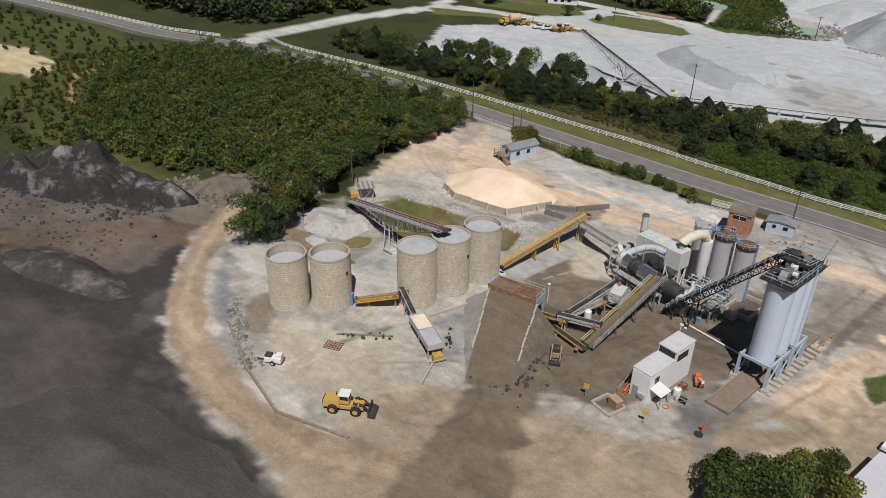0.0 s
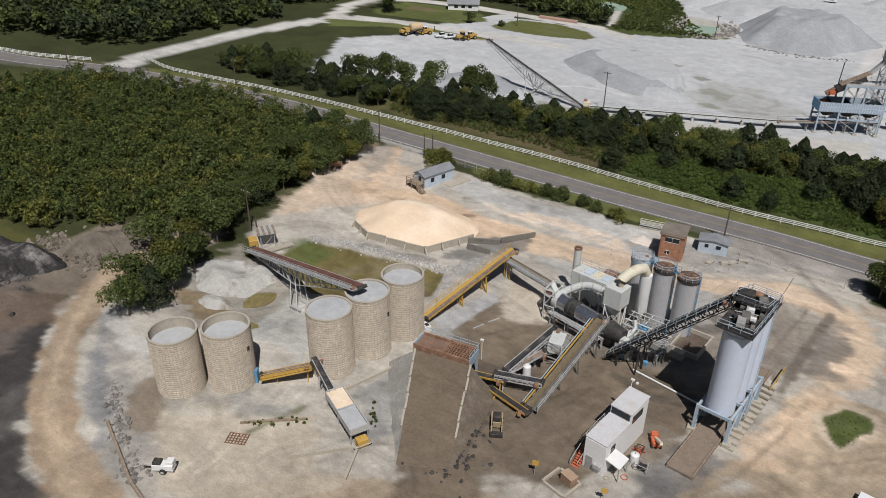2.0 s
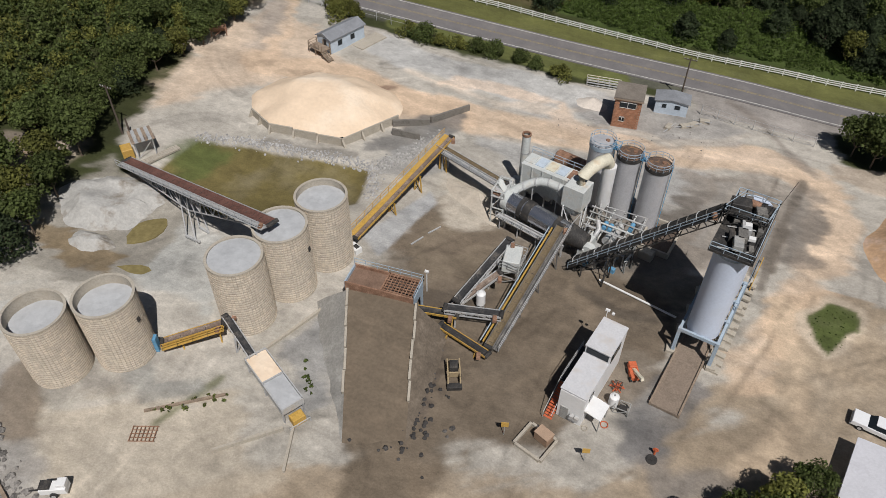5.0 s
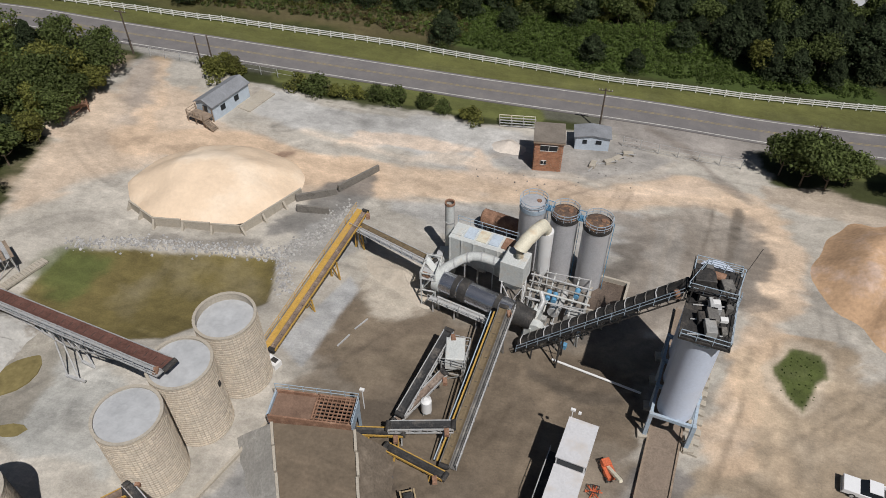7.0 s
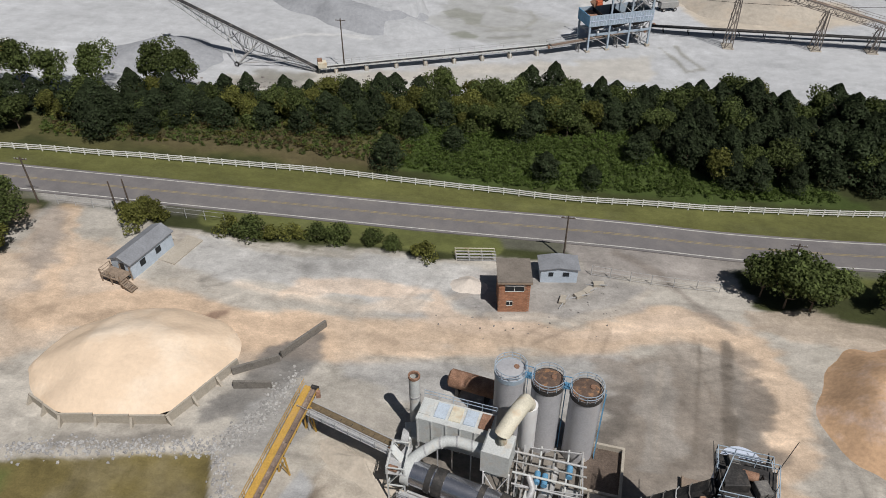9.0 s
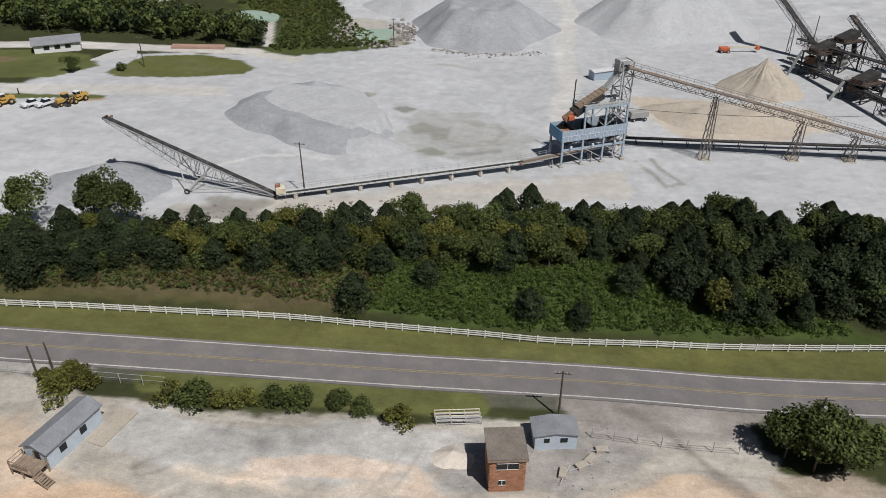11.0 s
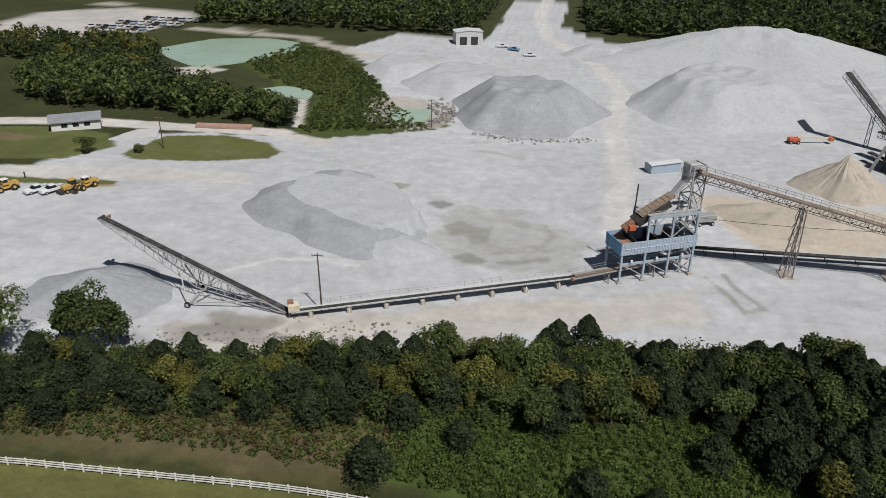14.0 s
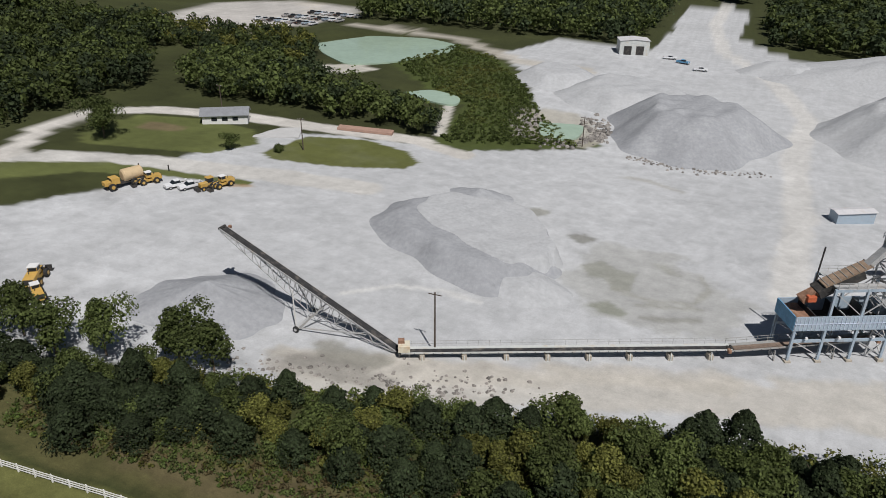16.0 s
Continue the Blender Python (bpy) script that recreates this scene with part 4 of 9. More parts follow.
def tree(kind, h, r, n, size, material, name, label, category, seed):
    rng = np.random.default_rng(seed)
    ob = thing(name, label, category)
    mb = MB()
    lean = rng.normal(0, 0.03, 2)
    top = 0.9 if kind == "conifer" else 0.7
    mb.tube([(lean[0] * h * t, lean[1] * h * t, h * t * top - 0.4 * (t == 0)) for t in (0, 0.3, 0.65, 1)], [0.035 * h * 0.6, 0.024 * h * 0.6, 0.014 * h * 0.6, 0.03], 7)
    for i in range(6 if kind != "conifer" else 3):
        w, z = rng.uniform(0, 6.28), h * rng.uniform(0.2, 0.6)
        mb.tube([(0, 0, z), (math.cos(w) * r * 0.4, math.sin(w) * r * 0.4, z + h * 0.1), (math.cos(w) * r * 0.75, math.sin(w) * r * 0.75, z + h * 0.22)], [0.012 * h, 0.007 * h, 0.02], 5)
    part("trunk", mb, M_BARK, ob)
    c, nr = crown_points(kind, n, h, r, rng)
    crown = new("crown", card_mesh("crown", cards(c, nr, size, rng), material))
    crown.parent = ob
    return ob


TREE_KINDS = {
    "broad": [tree("broad", 9.0, 3.4, 3040, 0.21, M_LEAF, "deciduous_tree", "leafy green deciduous tree on the bank", "tree", 1), tree("broad", 8.2, 3.0, 2838, 0.21, M_LEAF, "deciduous_tree", "rounded green deciduous tree on the bank", "tree", 2), tree("broad", 7.4, 2.9, 2635, 0.21, M_LEAF_YELLOW, "deciduous_tree", "yellowish green deciduous tree on the bank", "tree", 3)],
    "conifer": [tree("conifer", 8.2, 3.3, 3040, 0.21, M_PINE, "cedar_tree", "dark green conical cedar tree on the bank", "tree", 4), tree("conifer", 7.0, 3.3, 2635, 0.21, M_PINE, "cedar_tree", "dark green bushy cedar tree on the bank", "tree", 6), tree("conifer", 10.0, 3.4, 3243, 0.23, M_PINE, "pine_tree", "tall dark green pine tree on the bank", "tree", 7)],
    "shrub": [tree("shrub", 3.0, 2.2, 1419, 0.16, M_LEAF, "shrub", "dense green roadside shrub", "shrub", 8), tree("shrub", 2.2, 1.8, 1216, 0.14, M_LEAF_YELLOW, "shrub", "low yellowish green roadside shrub", "shrub", 9)],
}
used = set()


def plant(kind, i, x, y, s=1.0, label=""):
    """Stands a tree of a kind at x, y, s times its size."""
    src = TREE_KINDS[kind][i % len(TREE_KINDS[kind])]
    m = pose(x, y, gz(x, y) - 0.05, 0, 0, RNG.uniform(0, 360)) @ Matrix.Diagonal((s * RNG.uniform(0.9, 1.15), s * RNG.uniform(0.9, 1.15), s * RNG.uniform(0.9, 1.1), 1))
    if src.name in used:
        ob = copy_thing(src, m)
        ob.matrix_basis = m
    else:
        used.add(src.name)
        ob = src
        ob.matrix_basis = m
    if label:
        tagged(ob, label)
    return ob


def scatter(poly, spacing, rng, jitter=0.45):
    xs, ys = [p[0] for p in poly], [p[1] for p in poly]
    X, Y = np.meshgrid(np.arange(min(xs), max(xs), spacing), np.arange(min(ys), max(ys), spacing))
    X = X + rng.uniform(-jitter, jitter, X.shape) * spacing
    Y = Y + rng.uniform(-jitter, jitter, Y.shape) * spacing
    X, Y = X.ravel(), Y.ravel()
    keep = poly_dist(X, Y, poly) < 0
    return X[keep], Y[keep]


# belt of trees between the road and the quarry
BELT_EAST = [(-62, 181), (-46, 180), (-34, 180), (-24, 188), (-18, 180), (-13, 171.5), (12, 172.5), (60, 176), (110, 180), (110, 196), (60, 197), (25, 202), (0, 205), (-40, 201), (-70, 194)]
BELT_WEST = [(-200, 158), (-160, 163), (-134, 167), (-122, 169), (-108, 175), (-92, 178), (-62, 182), (-70, 193), (-98, 187), (-116, 181), (-140, 178), (-172, 174), (-196, 178)]
for poly, step in ((BELT_EAST, 4.0), (BELT_WEST, 4.5)):
    X, Y = scatter(poly, step, RNG)
    for x, y in zip(X, Y):
        depth = -float(poly_dist(np.array([x]), np.array([y]), poly)[0])
        share = 0.42 if x < -62 else (0.25 if x < -32 else 0.75)
        big = (1.25 if x > 0 else 1.15) if x > -25 and depth > 3 else 1.0
        if RNG.random() < share:
            plant("conifer", int(RNG.integers(0, 3)), x, y, RNG.uniform(0.6, 0.95) * big)
        else:
            plant("broad", int(RNG.integers(0, 3)), x, y, RNG.uniform(0.5, 0.95) * big)
for x, y, s in ((-66, 169.3, 0.9), (-63, 178, 0.8), (-38, 170, 0.75), (-30, 169, 0.6), (-107, 174, 0.75), (-99, 174.5, 0.8), (-91, 176, 0.75), (-84, 176, 0.8), (-120, 167.5, 0.95), (-124, 171, 0.95), (-76, 176.5, 0.75), (-114, 175, 0.8), (-55, 176, 0.7), (-22, 177, 0.8)):
    plant("conifer", 1, x, y, s)
for x, y, s in ((-130, 184, 1.05), (-118, 186.5, 1.15), (-112, 187, 1.0), (-137, 181, 1.1), (-146, 183, 1.1), (-152, 179, 1.1)):
    plant("broad", 0, x, y, s)

for x, y, s, k, i in ((-128, 173, 0.9, "conifer", 0), (-119, 173.5, 0.8, "conifer", 1), (-112, 170.5, 0.7, "conifer", 0), (-103, 176.5, 0.8, "conifer", 1), (-95, 177, 0.7, "broad", 2), (-88, 179, 0.75, "broad", 2), (-80, 180, 0.8, "conifer", 0), (-72, 178, 0.75, "conifer", 1), (-70, 184, 0.8, "broad", 2), (-64, 186, 0.85, "broad", 2)):
    plant(k, i, x, y, s)

# bushes that fill the bank between the trees
X, Y = scatter([(-134, 171), (-108, 173), (-92, 175.5), (-66, 178), (-40, 181), (-24, 189), (-40, 194), (-66, 192), (-98, 187), (-134, 180)], 3.8, RNG)
for x, y in zip(X, Y):
    plant("shrub", int(RNG.integers(0, 2)), x, y, RNG.uniform(0.6, 1.35), "rounded green bush on the bank")

# thicket beside the yard: the trees along its rim
for x, y, s, k in ((-105, 64, 0.8, "broad"), (-108, 68, 0.95, "broad"), (-104.5, 68.5, 0.8, "conifer"), (-106, 73, 0.9, "broad"), (-110, 75, 1.0, "broad"), (-109, 80, 1.0, "broad"), (-113, 83, 1.0, "broad"), (-112, 88, 0.9, "broad"), (-114, 92, 0.85, "broad"), (-117, 97, 0.8, "broad"), (-118, 104, 0.8, "conifer"),
                   (-120, 110, 0.8, "broad"), (-121, 117, 0.8, "conifer"), (-122, 124, 0.85, "broad"), (-124, 130, 0.9, "broad"), (-128, 135, 0.95, "broad"), (-130, 142, 0.9, "broad"), (-126, 126, 0.9, "broad"), (-134, 139, 0.8, "conifer"), (-127, 119, 0.9, "broad"), (-125, 112, 0.8, "broad"), (-117, 79, 1.0, "broad"), (-121, 88, 0.9, "broad")):
    plant(k, int(abs(x)) % 3, x, y, s, "leafy green tree at the rim of the thicket")
for k, (x, y, s) in enumerate(((-118, 106, 0.8), (-118.5, 112, 0.85), (-117.6, 118, 0.8), (-117.2, 123, 0.85), (-117.4, 128.5, 0.8), (-117.6, 133, 0.75), (-119, 137, 0.85), (-121, 141.5, 0.8), (-122.5, 133, 0.95), (-121.5, 127, 0.95))):
    plant("broad", k, x, y, s, "leafy green tree at the rim of the thicket")
# single trees and shrubs by the road and yard
for x, y, q in ((-101.5, 145.0, 0.5), (-103.6, 145.6, 0.42), (-99.0, 146.2, 0.45), (-100.4, 147.0, 0.5)):
    plant("broad", 2, x, y, q, "dense green bush behind the site office")
for x, y, s in ((-101, 144.5, 1.25), (-85.5, 145.5, 1.1), (-82.5, 145.6, 1.2), (-79.5, 145.8, 1.0), (-75.5, 146.3, 0.9), (-72, 146.8, 0.85), (-68.5, 147, 1.0), (-64, 147.6, 0.8), (-60.5, 147.2, 0.8), (-55, 146, 1.1), (-99, 146, 1.2), (-66, 166.5, 0.5)):
    plant("shrub", int(abs(x)), x, y, s)
for x, y, s in ((-5.5, 145.5, 0.95), (-2.5, 143.6, 1.0), (1.0, 143.4, 1.0), (-1, 146.5, 1.0), (4.0, 145, 0.9), (11.5, 145, 0.8), (15, 146, 0.85), (21, 143, 0.8)):
    plant("broad", 1, x, y, s, "big leafy green tree beside the yard gate")
for k, (x, y, s) in enumerate(((-16.0, 70.0, 0.7), (-13.0, 73.5, 0.55), (-9.0, 77.0, 0.8), (-11.5, 70, 0.8), (-6.4, 80.0, 0.62), (-4.5, 76.5, 0.8), (-8.5, 71, 0.9), (-14, 66, 0.8))):
    plant("broad", k, x, y, s, "leafy green tree beside the white roofed building")
for x, y, s in ((-206, 262, 1.3), (-203, 259, 1.1), (-168.5, 268, 0.55)):
    plant("broad", 0, x, y, s, "shade tree on the office lawn")
plant("shrub", 0, -156.5, 272.5, 0.8)


# ---- woods that nobody could count ----
def woods(name, label, poly, spacing, hs, n, size, mats, kinds, seed, category="woods", spread=1.0):
    """One joined mesh of small crowns for each material."""
    rng = np.random.default_rng(seed)
    X, Y = scatter(poly, spacing, rng)
    Z = ground_z(X, Y)
    which = rng.integers(0, len(mats), len(X))
    for k, m in enumerate(mats):
        vs = []
        protos = []
        for j in range(5):
            kind = kinds[k % len(kinds)]
            c, nr = crown_points(kind, n, 1.0, 0.42 if kind != "conifer" else 0.33, rng)
            protos.append((c, nr))
        for i in np.nonzero(which == k)[0]:
            c, nr = protos[rng.integers(0, 5)]
            h = rng.uniform(*hs)
            w = rng.uniform(0, 6.28)
            rot = np.array([[math.cos(w), -math.sin(w), 0], [math.sin(w), math.cos(w), 0], [0, 0, 1]])
            vs.append(cards((c @ rot.T) * h * np.array([spread, spread, 1.0]) + np.array([X[i], Y[i], Z[i] - 0.05]), nr @ rot.T, size, rng))
        if vs:
            tagged(new(name, card_mesh(name, np.concatenate(vs), m)), label, category, kind="stuff")


THICKET = [(-111, 84), (-117, 96), (-120, 110), (-120, 122), (-120.5, 136), (-125, 146), (-160, 146), (-190, 139), (-215, 129), (-221, 116), (-214, 92), (-196, 74), (-172, 62), (-156, 66), (-141, 69), (-133, 77), (-127, 87), (-119, 88)]
woods("thicket", "dense green thicket of saplings and brush", THICKET, 2.5, (2.2, 5.4), 165, 0.24, [M_BRUSH, M_LEAF, M_BRUSH, M_LEAF_YELLOW, M_LEAF], ["broad", "shrub", "shrub", "shrub", "broad"], 21, "thicket")
woods("thicket", "low green scrub at the edge of the thicket", [(-172, 62), (-196, 74), (-214, 92), (-221, 116), (-232, 116), (-236, 90), (-218, 66), (-190, 50), (-172, 52), (-158, 62)], 3.0, (0.8, 2.6), 108, 0.22, [M_BRUSH, M_LEAF_YELLOW], ["shrub"], 41, "thicket")
woods("brush_bank", "low green vines and brush covering the bank", [(-64, 169), (-40, 166.8), (-14, 168.8), (12, 171), (10, 173), (-12, 172.5), (-17, 181), (-24, 190), (-34, 182), (-46, 182), (-63, 183)], 1.1, (0.5, 1.5), 72, 0.15, [M_VINE, M_VINE], ["shrub"], 22, "brush", 2.1)
woods("brush_bank", "dry brown and green brush on the bank", [(-132, 166), (-118, 167), (-92, 169.5), (-62, 170), (-64, 184), (-90, 180), (-116, 177), (-134, 174)], 1.0, (0.4, 1.2), 34, 0.16, [M_LEAF, M_DRYBRUSH, M_VINE, M_LEAF, M_LEAF_YELLOW], ["shrub"], 23, "brush", 2.1)
woods("brush_bank", "low scrub at the edge of the quarry floor", [(-118, 184), (-98, 190), (-74, 196), (-41, 204), (-6, 209), (-6, 206), (-41, 200), (-74, 192), (-98, 186), (-118, 180)], 2.1, (1.0, 2.6), 81, 0.22, [M_LEAF_YELLOW, M_BRUSH], ["shrub"], 24, "brush", 2.1)
woods("woods", "dark green pine woods beyond the road", [(-330, 130), (-262, 142), (-236, 150), (-230, 180), (-226, 222), (-300, 236), (-380, 200)], 5.0, (6, 10), 99, 0.68, [M_PINE, M_LEAF], ["broad", "broad"], 25)
woods("woods", "dark green woods behind the office", [(-213, 303), (-190, 304), (-165, 306), (-139, 304), (-124, 305), (-127, 314), (-150, 326), (-172, 330), (-194, 344), (-216, 350), (-232, 337)], 4.6, (6, 10), 144, 0.54, [M_PINE, M_LEAF, M_LEAF], ["broad", "broad"], 26)
woods("woods", "mixed green woods between the lot and the pond", [(-300, 374), (-262, 352), (-226, 346), (-216, 353), (-199, 352), (-197, 366), (-216, 390), (-236, 398), (-262, 387), (-300, 385)], 4.6, (4, 8), 120, 0.5, [M_LEAF, M_PINE, M_LEAF_YELLOW], ["broad", "broad"], 37)
woods("woods", "dark green woods beyond the office road", [(-231, 256), (-232, 282), (-226, 300), (-240, 318), (-262, 345), (-270, 372), (-330, 372), (-345, 300), (-300, 240), (-240, 238)], 5.0, (6.5, 11), 122, 0.63, [M_PINE, M_LEAF, M_LEAF], ["broad", "broad"], 36)
woods("woods", "woods of mixed green trees beyond the ponds", [(-226, 446), (-186, 460), (-150, 458), (-112, 474), (-98, 470), (-84, 500), (-86, 640), (-200, 660), (-330, 640), (-240, 500)], 6.5, (8, 13), 99, 0.85, [M_PINE, M_LEAF], ["broad", "broad"], 27)
woods("woods", "far woods at the quarry rim", [(-30, 502), (0, 496), (70, 488), (110, 468), (180, 430), (330, 380), (420, 500), (300, 660), (-30, 640)], 7.5, (8, 13), 88, 0.99, [M_PINE, M_LEAF], ["broad", "broad"], 28)
woods("woods", "far woods towards the horizon", [(-600, 130), (-420, 200), (-345, 240), (-345, 372), (-380, 400), (-330, 500), (-350, 660), (-700, 660)], 9.0, (8, 14), 82, 1.26, [M_LEAF, M_PINE], ["broad", "broad"], 29)
woods("woods", "far woods towards the horizon", [(-700, 660), (400, 660), (420, 950), (-700, 950)], 15.0, (10, 17), 66, 2.07, [M_LEAF, M_PINE], ["broad", "broad"], 30)
woods("brush_bank", "green brush between the ponds and the dust heaps", [(-122, 302), (-84, 319), (-104, 346), (-116, 374), (-140, 410), (-160, 420), (-170, 378), (-152, 360), (-126, 342)], 2.0, (0.5, 1.5), 54, 0.26, [M_BRUSH, M_BRUSH], ["shrub"], 31, "brush", 2.1)
woods("woods", "sparse trees and brush across the field", [(-330, 60), (-270, 70), (-226, 90), (-228, 118), (-300, 102), (-420, 80)], 4.5, (0.6, 2.0), 60, 0.36, [M_LEAF, M_BRUSH], ["shrub", "shrub"], 32)


woods("grass_tufts", "tufts of green grass on the round island", [(-7.9, 102.6), (-7.9, 105.9), (-5.6, 109.4), (-3.2, 108.8), (-3.1, 106.7), (-4.3, 102.2), (-5.6, 100.4)], 0.8, (0.06, 0.2), 7, 0.08, [M_VINE, M_BRUSH], ["shrub"], 51, "grass")
woods("grass_tufts", "weeds along the low wall on the yard", [(-72.5, 58.6), (-66.2, 64.2), (-64.8, 63.6), (-71.5, 57.6)], 0.9, (0.2, 0.7), 14, 0.16, [M_BRUSH], ["shrub"], 52, "weeds")
woods("grass_tufts", "weeds on the bank beside the ramp", [(-62, 74), (-59, 70), (-57.5, 67), (-58.5, 67), (-61, 71)], 0.9, (0.2, 0.8), 14, 0.16, [M_BRUSH], ["shrub"], 53, "weeds")


# ---- heaps ----
def heap(name, label, x, y, rx, ry, h, material, rz=0.0, top=0.0, rough=0.05, n=64, rings=26, seed=1, slip=1.25, category="mound"):
    """A heap of loose material at its angle of rest; top is the share of the radius that is levelled off."""
    c, s = math.cos(radians(rz)), math.sin(radians(rz))
    vs, fs = [], []
    for j in range(rings + 1):
        t = j / rings
        for k in range(n):
            w = 2 * math.pi * k / n
            wob = 1 + 0.07 * math.sin(3 * w + seed) + 0.05 * math.sin(5 * w + 2 * seed) + 0.025 * math.sin(11 * w + seed)
            px, py = rx * t * wob * math.cos(w), ry * t * wob * math.sin(w)
            X, Y = x + px * c - py * s, y + px * s + py * c
            f = min(1.0, (1 - t) / (1 - top)) if top < 1 else 1
            prof = f ** slip if top == 0 else f * f * (3 - 2 * f) * 0.35 + f * 0.65
            prof *= 1 + rough * 3 * float(noise.noise(Vector((X * 0.22, Y * 0.22, seed)))) * f
            gully = max(rough, 0.05) * h * float(noise.noise(Vector((w * 13, t * 1.5, seed * 3.1)))) * (1 - f) * f * 2.4
            vs.append((X, Y, gz(X, Y) - 0.25 + (h + 0.25) * prof + gully))
    for j in range(rings):
        for k in range(n):
            a, b = j * n + k, j * n + (k + 1) % n
            fs.append((a, a + n, b + n, b))
    mb = MB().add(vs, fs)
    return solo(name, mb, material, label, category, smooth=True)


SAND_WALL = [(-96.2, 109.2), (-91.2, 107.0), (-79.0, 109.0), (-74.2, 119.0)]
SAND_OPEN = [(-74.2, 119.0), (-75.0, 123.5), (-79.5, 126.8), (-86.5, 128.0), (-94, 125.8), (-99.0, 119.8), (-100.2, 113.5), (-96.2, 109.2)]
edge_pts = [(p.x, p.y) for p in resample(SAND_WALL, 1.0)] + [(p.x, p.y) for p in resample(SAND_OPEN, 1.0)][1:-1]
cx_, cy_ = -87.0, 118.0
vs, fs, n = [], [], len(edge_pts)
for j in range(25):
    f = j / 24
    for ex, ey in edge_pts:
        px_, py_ = cx_ + (ex - cx_) * f, cy_ + (ey - cy_) * f
        spot = (np.array([px_]), np.array([py_]))
        d_open = float(seg_dist(*spot, SAND_OPEN)[0]) + 0.8 * noise.noise(Vector((px_ * 0.3, py_ * 0.3, 4)))
        d_wall, d_top = float(seg_dist(*spot, SAND_WALL)[0]), float(seg_dist(*spot, [(-91.5, 117.4), (-83.0, 119.6)])[0])
        slopes = (4.3 - 0.06 * d_top ** 1.4 + 0.25 * noise.noise(Vector((px_ * 0.35, py_ * 0.35, 1))), 0.55 * max(d_open, 0), 1.3 + 0.52 * d_wall)
        h_ = -0.55 * math.log(sum(math.exp(-q / 0.55) for q in slopes))
        vs.append((px_, py_, gz(px_, py_) + max(h_, 0) - 0.25 * (f == 1)))
for j in range(24):
    for k in range(n):
        a, b = j * n + k, j * n + (k + 1) % n
        fs.append((a, a + n, b + n, b))
solo("sand_mound", MB().add(vs, fs), M_SAND, "big rounded peach sand mound behind a concrete wall", "mound", smooth=True)
heap("sand_mound", "rust coloured sand heap with a pale crest", 8, 124, 10, 14, 4.2, M_REDSAND, top=0.4, rough=0.05, seed=5)
heap("gravel_mound", "small pale gravel heap beside the brick building", -47.5, 140.5, 3.6, 2.6, 1.3, mat("pale_gravel", (0.6, 0.54, 0.48), 0.95, vary=0.1, scale=0.4), seed=3)
heap("gravel_mound", "pale beige gravel spill below the transfer conveyor", -55, 107.4, 8.0, 3.2, 1.6, mat("beige_gravel", (0.48, 0.425, 0.355), 0.95, vary=0.12, scale=0.4, stain=(0.34, 0.29, 0.235), layers=((0.7, 0.3, 60, 0.12),)), rz=-27, rough=0.12, seed=9)
M_MILL_LUMPS = mat("broken_asphalt", (0.04, 0.038, 0.038), 0.95, vary=0.25, scale=0.22, fine=9, bump=0.6, stain=(0.24, 0.225, 0.215), stain_amount=0.85, layers=((0.5, 0.4, 30, 0.25), (1.8, 1.0, 0, 0.2)))
heap("millings_mound", "tall black and grey asphalt millings heap", -151, 52, 19, 9, 5.0, M_MILL_LUMPS, rz=32, top=0.45, rough=0.3, seed=4, n=110, rings=40)
heap("millings_mound", "black asphalt millings heap beside rubble", -134, 60, 10, 6.0, 3.6, M_MILL_LUMPS, rz=30, top=0.4, rough=0.3, seed=7, n=96, rings=36)
heap("millings_mound", "smooth dark grey asphalt millings mound", -71, 18, 25, 14, 3.6, mat("fine_millings", (0.082, 0.077, 0.075), 0.95, vary=0.14, scale=0.1, fine=20, bump=0.3, stain=(0.105, 0.1, 0.098), layers=((0.5, 0.3, 70, 0.1), (1.8, 1.0, 0, 0.1))), rz=18, top=0.25, rough=0.05, seed=8, n=96)
heap("millings_mound", "low dark asphalt millings ridge", -118, 36, 16, 5, 1.5, M_MILL, rz=18, top=0.3, rough=0.08, seed=28)
# The flank's grey also carries painted shade; the levelled top gets plain dust
heap("dust_mound", "curved grey limestone dust heap with a flat top", -93.5, 247.5, 24, 17, 3.6, M_DARKDUST, rz=-30, top=0.66, rough=0.03, seed=3, n=96)
heap("dust_mound", "pale levelled dust on top of the curved mound", -90.0, 250.5, 19.5, 12.5, 3.75, M_DUST, rz=-30, top=0.88, rough=0.02, seed=3, n=96)
heap("dust_mound", "small conical grey dust heap", -98, 270, 9, 7, 2.4, M_DARKDUST, seed=6, rough=0.02)
heap("dust_mound", "wide grey dust heap spread out by loaders", -79, 236, 13, 8, 1.6, M_DUST, rz=-30, top=0.4, rough=0.03, seed=12)
heap("dust_mound", "conical pale grey dust heap under the stacker", -125.5, 203.5, 14.5, 11.5, 4.8, M_DARKDUST, rz=10, slip=1.1, rough=0.01, seed=10, n=96)
heap("dust_mound", "large grey limestone heap with gullied flanks", -55, 346, 27, 30, 9.5, M_DARKDUST, top=0.45, rough=0.03, seed=13, n=120)
heap("dust_mound", "broad pale limestone heap behind the grey heap", -78, 378, 28, 24, 5.5, M_DUST, top=0.5, rough=0.03, seed=33, n=96)
heap("dust_mound", "low grey limestone heap beside the pond", -108, 392, 18, 18, 4.0, M_DUST, top=0.5, rough=0.04, seed=14)
heap("dust_mound", "huge grey limestone heap with a flat crest", 14, 368, 34, 34, 11.5, M_DUST, top=0.48, rough=0.03, seed=15, n=120)
heap("dust_mound", "very large pale limestone heap at the quarry rim", 42, 441, 84, 30, 16.0, M_DUST, rz=-8, top=0.1, rough=0.03, seed=16, n=120)
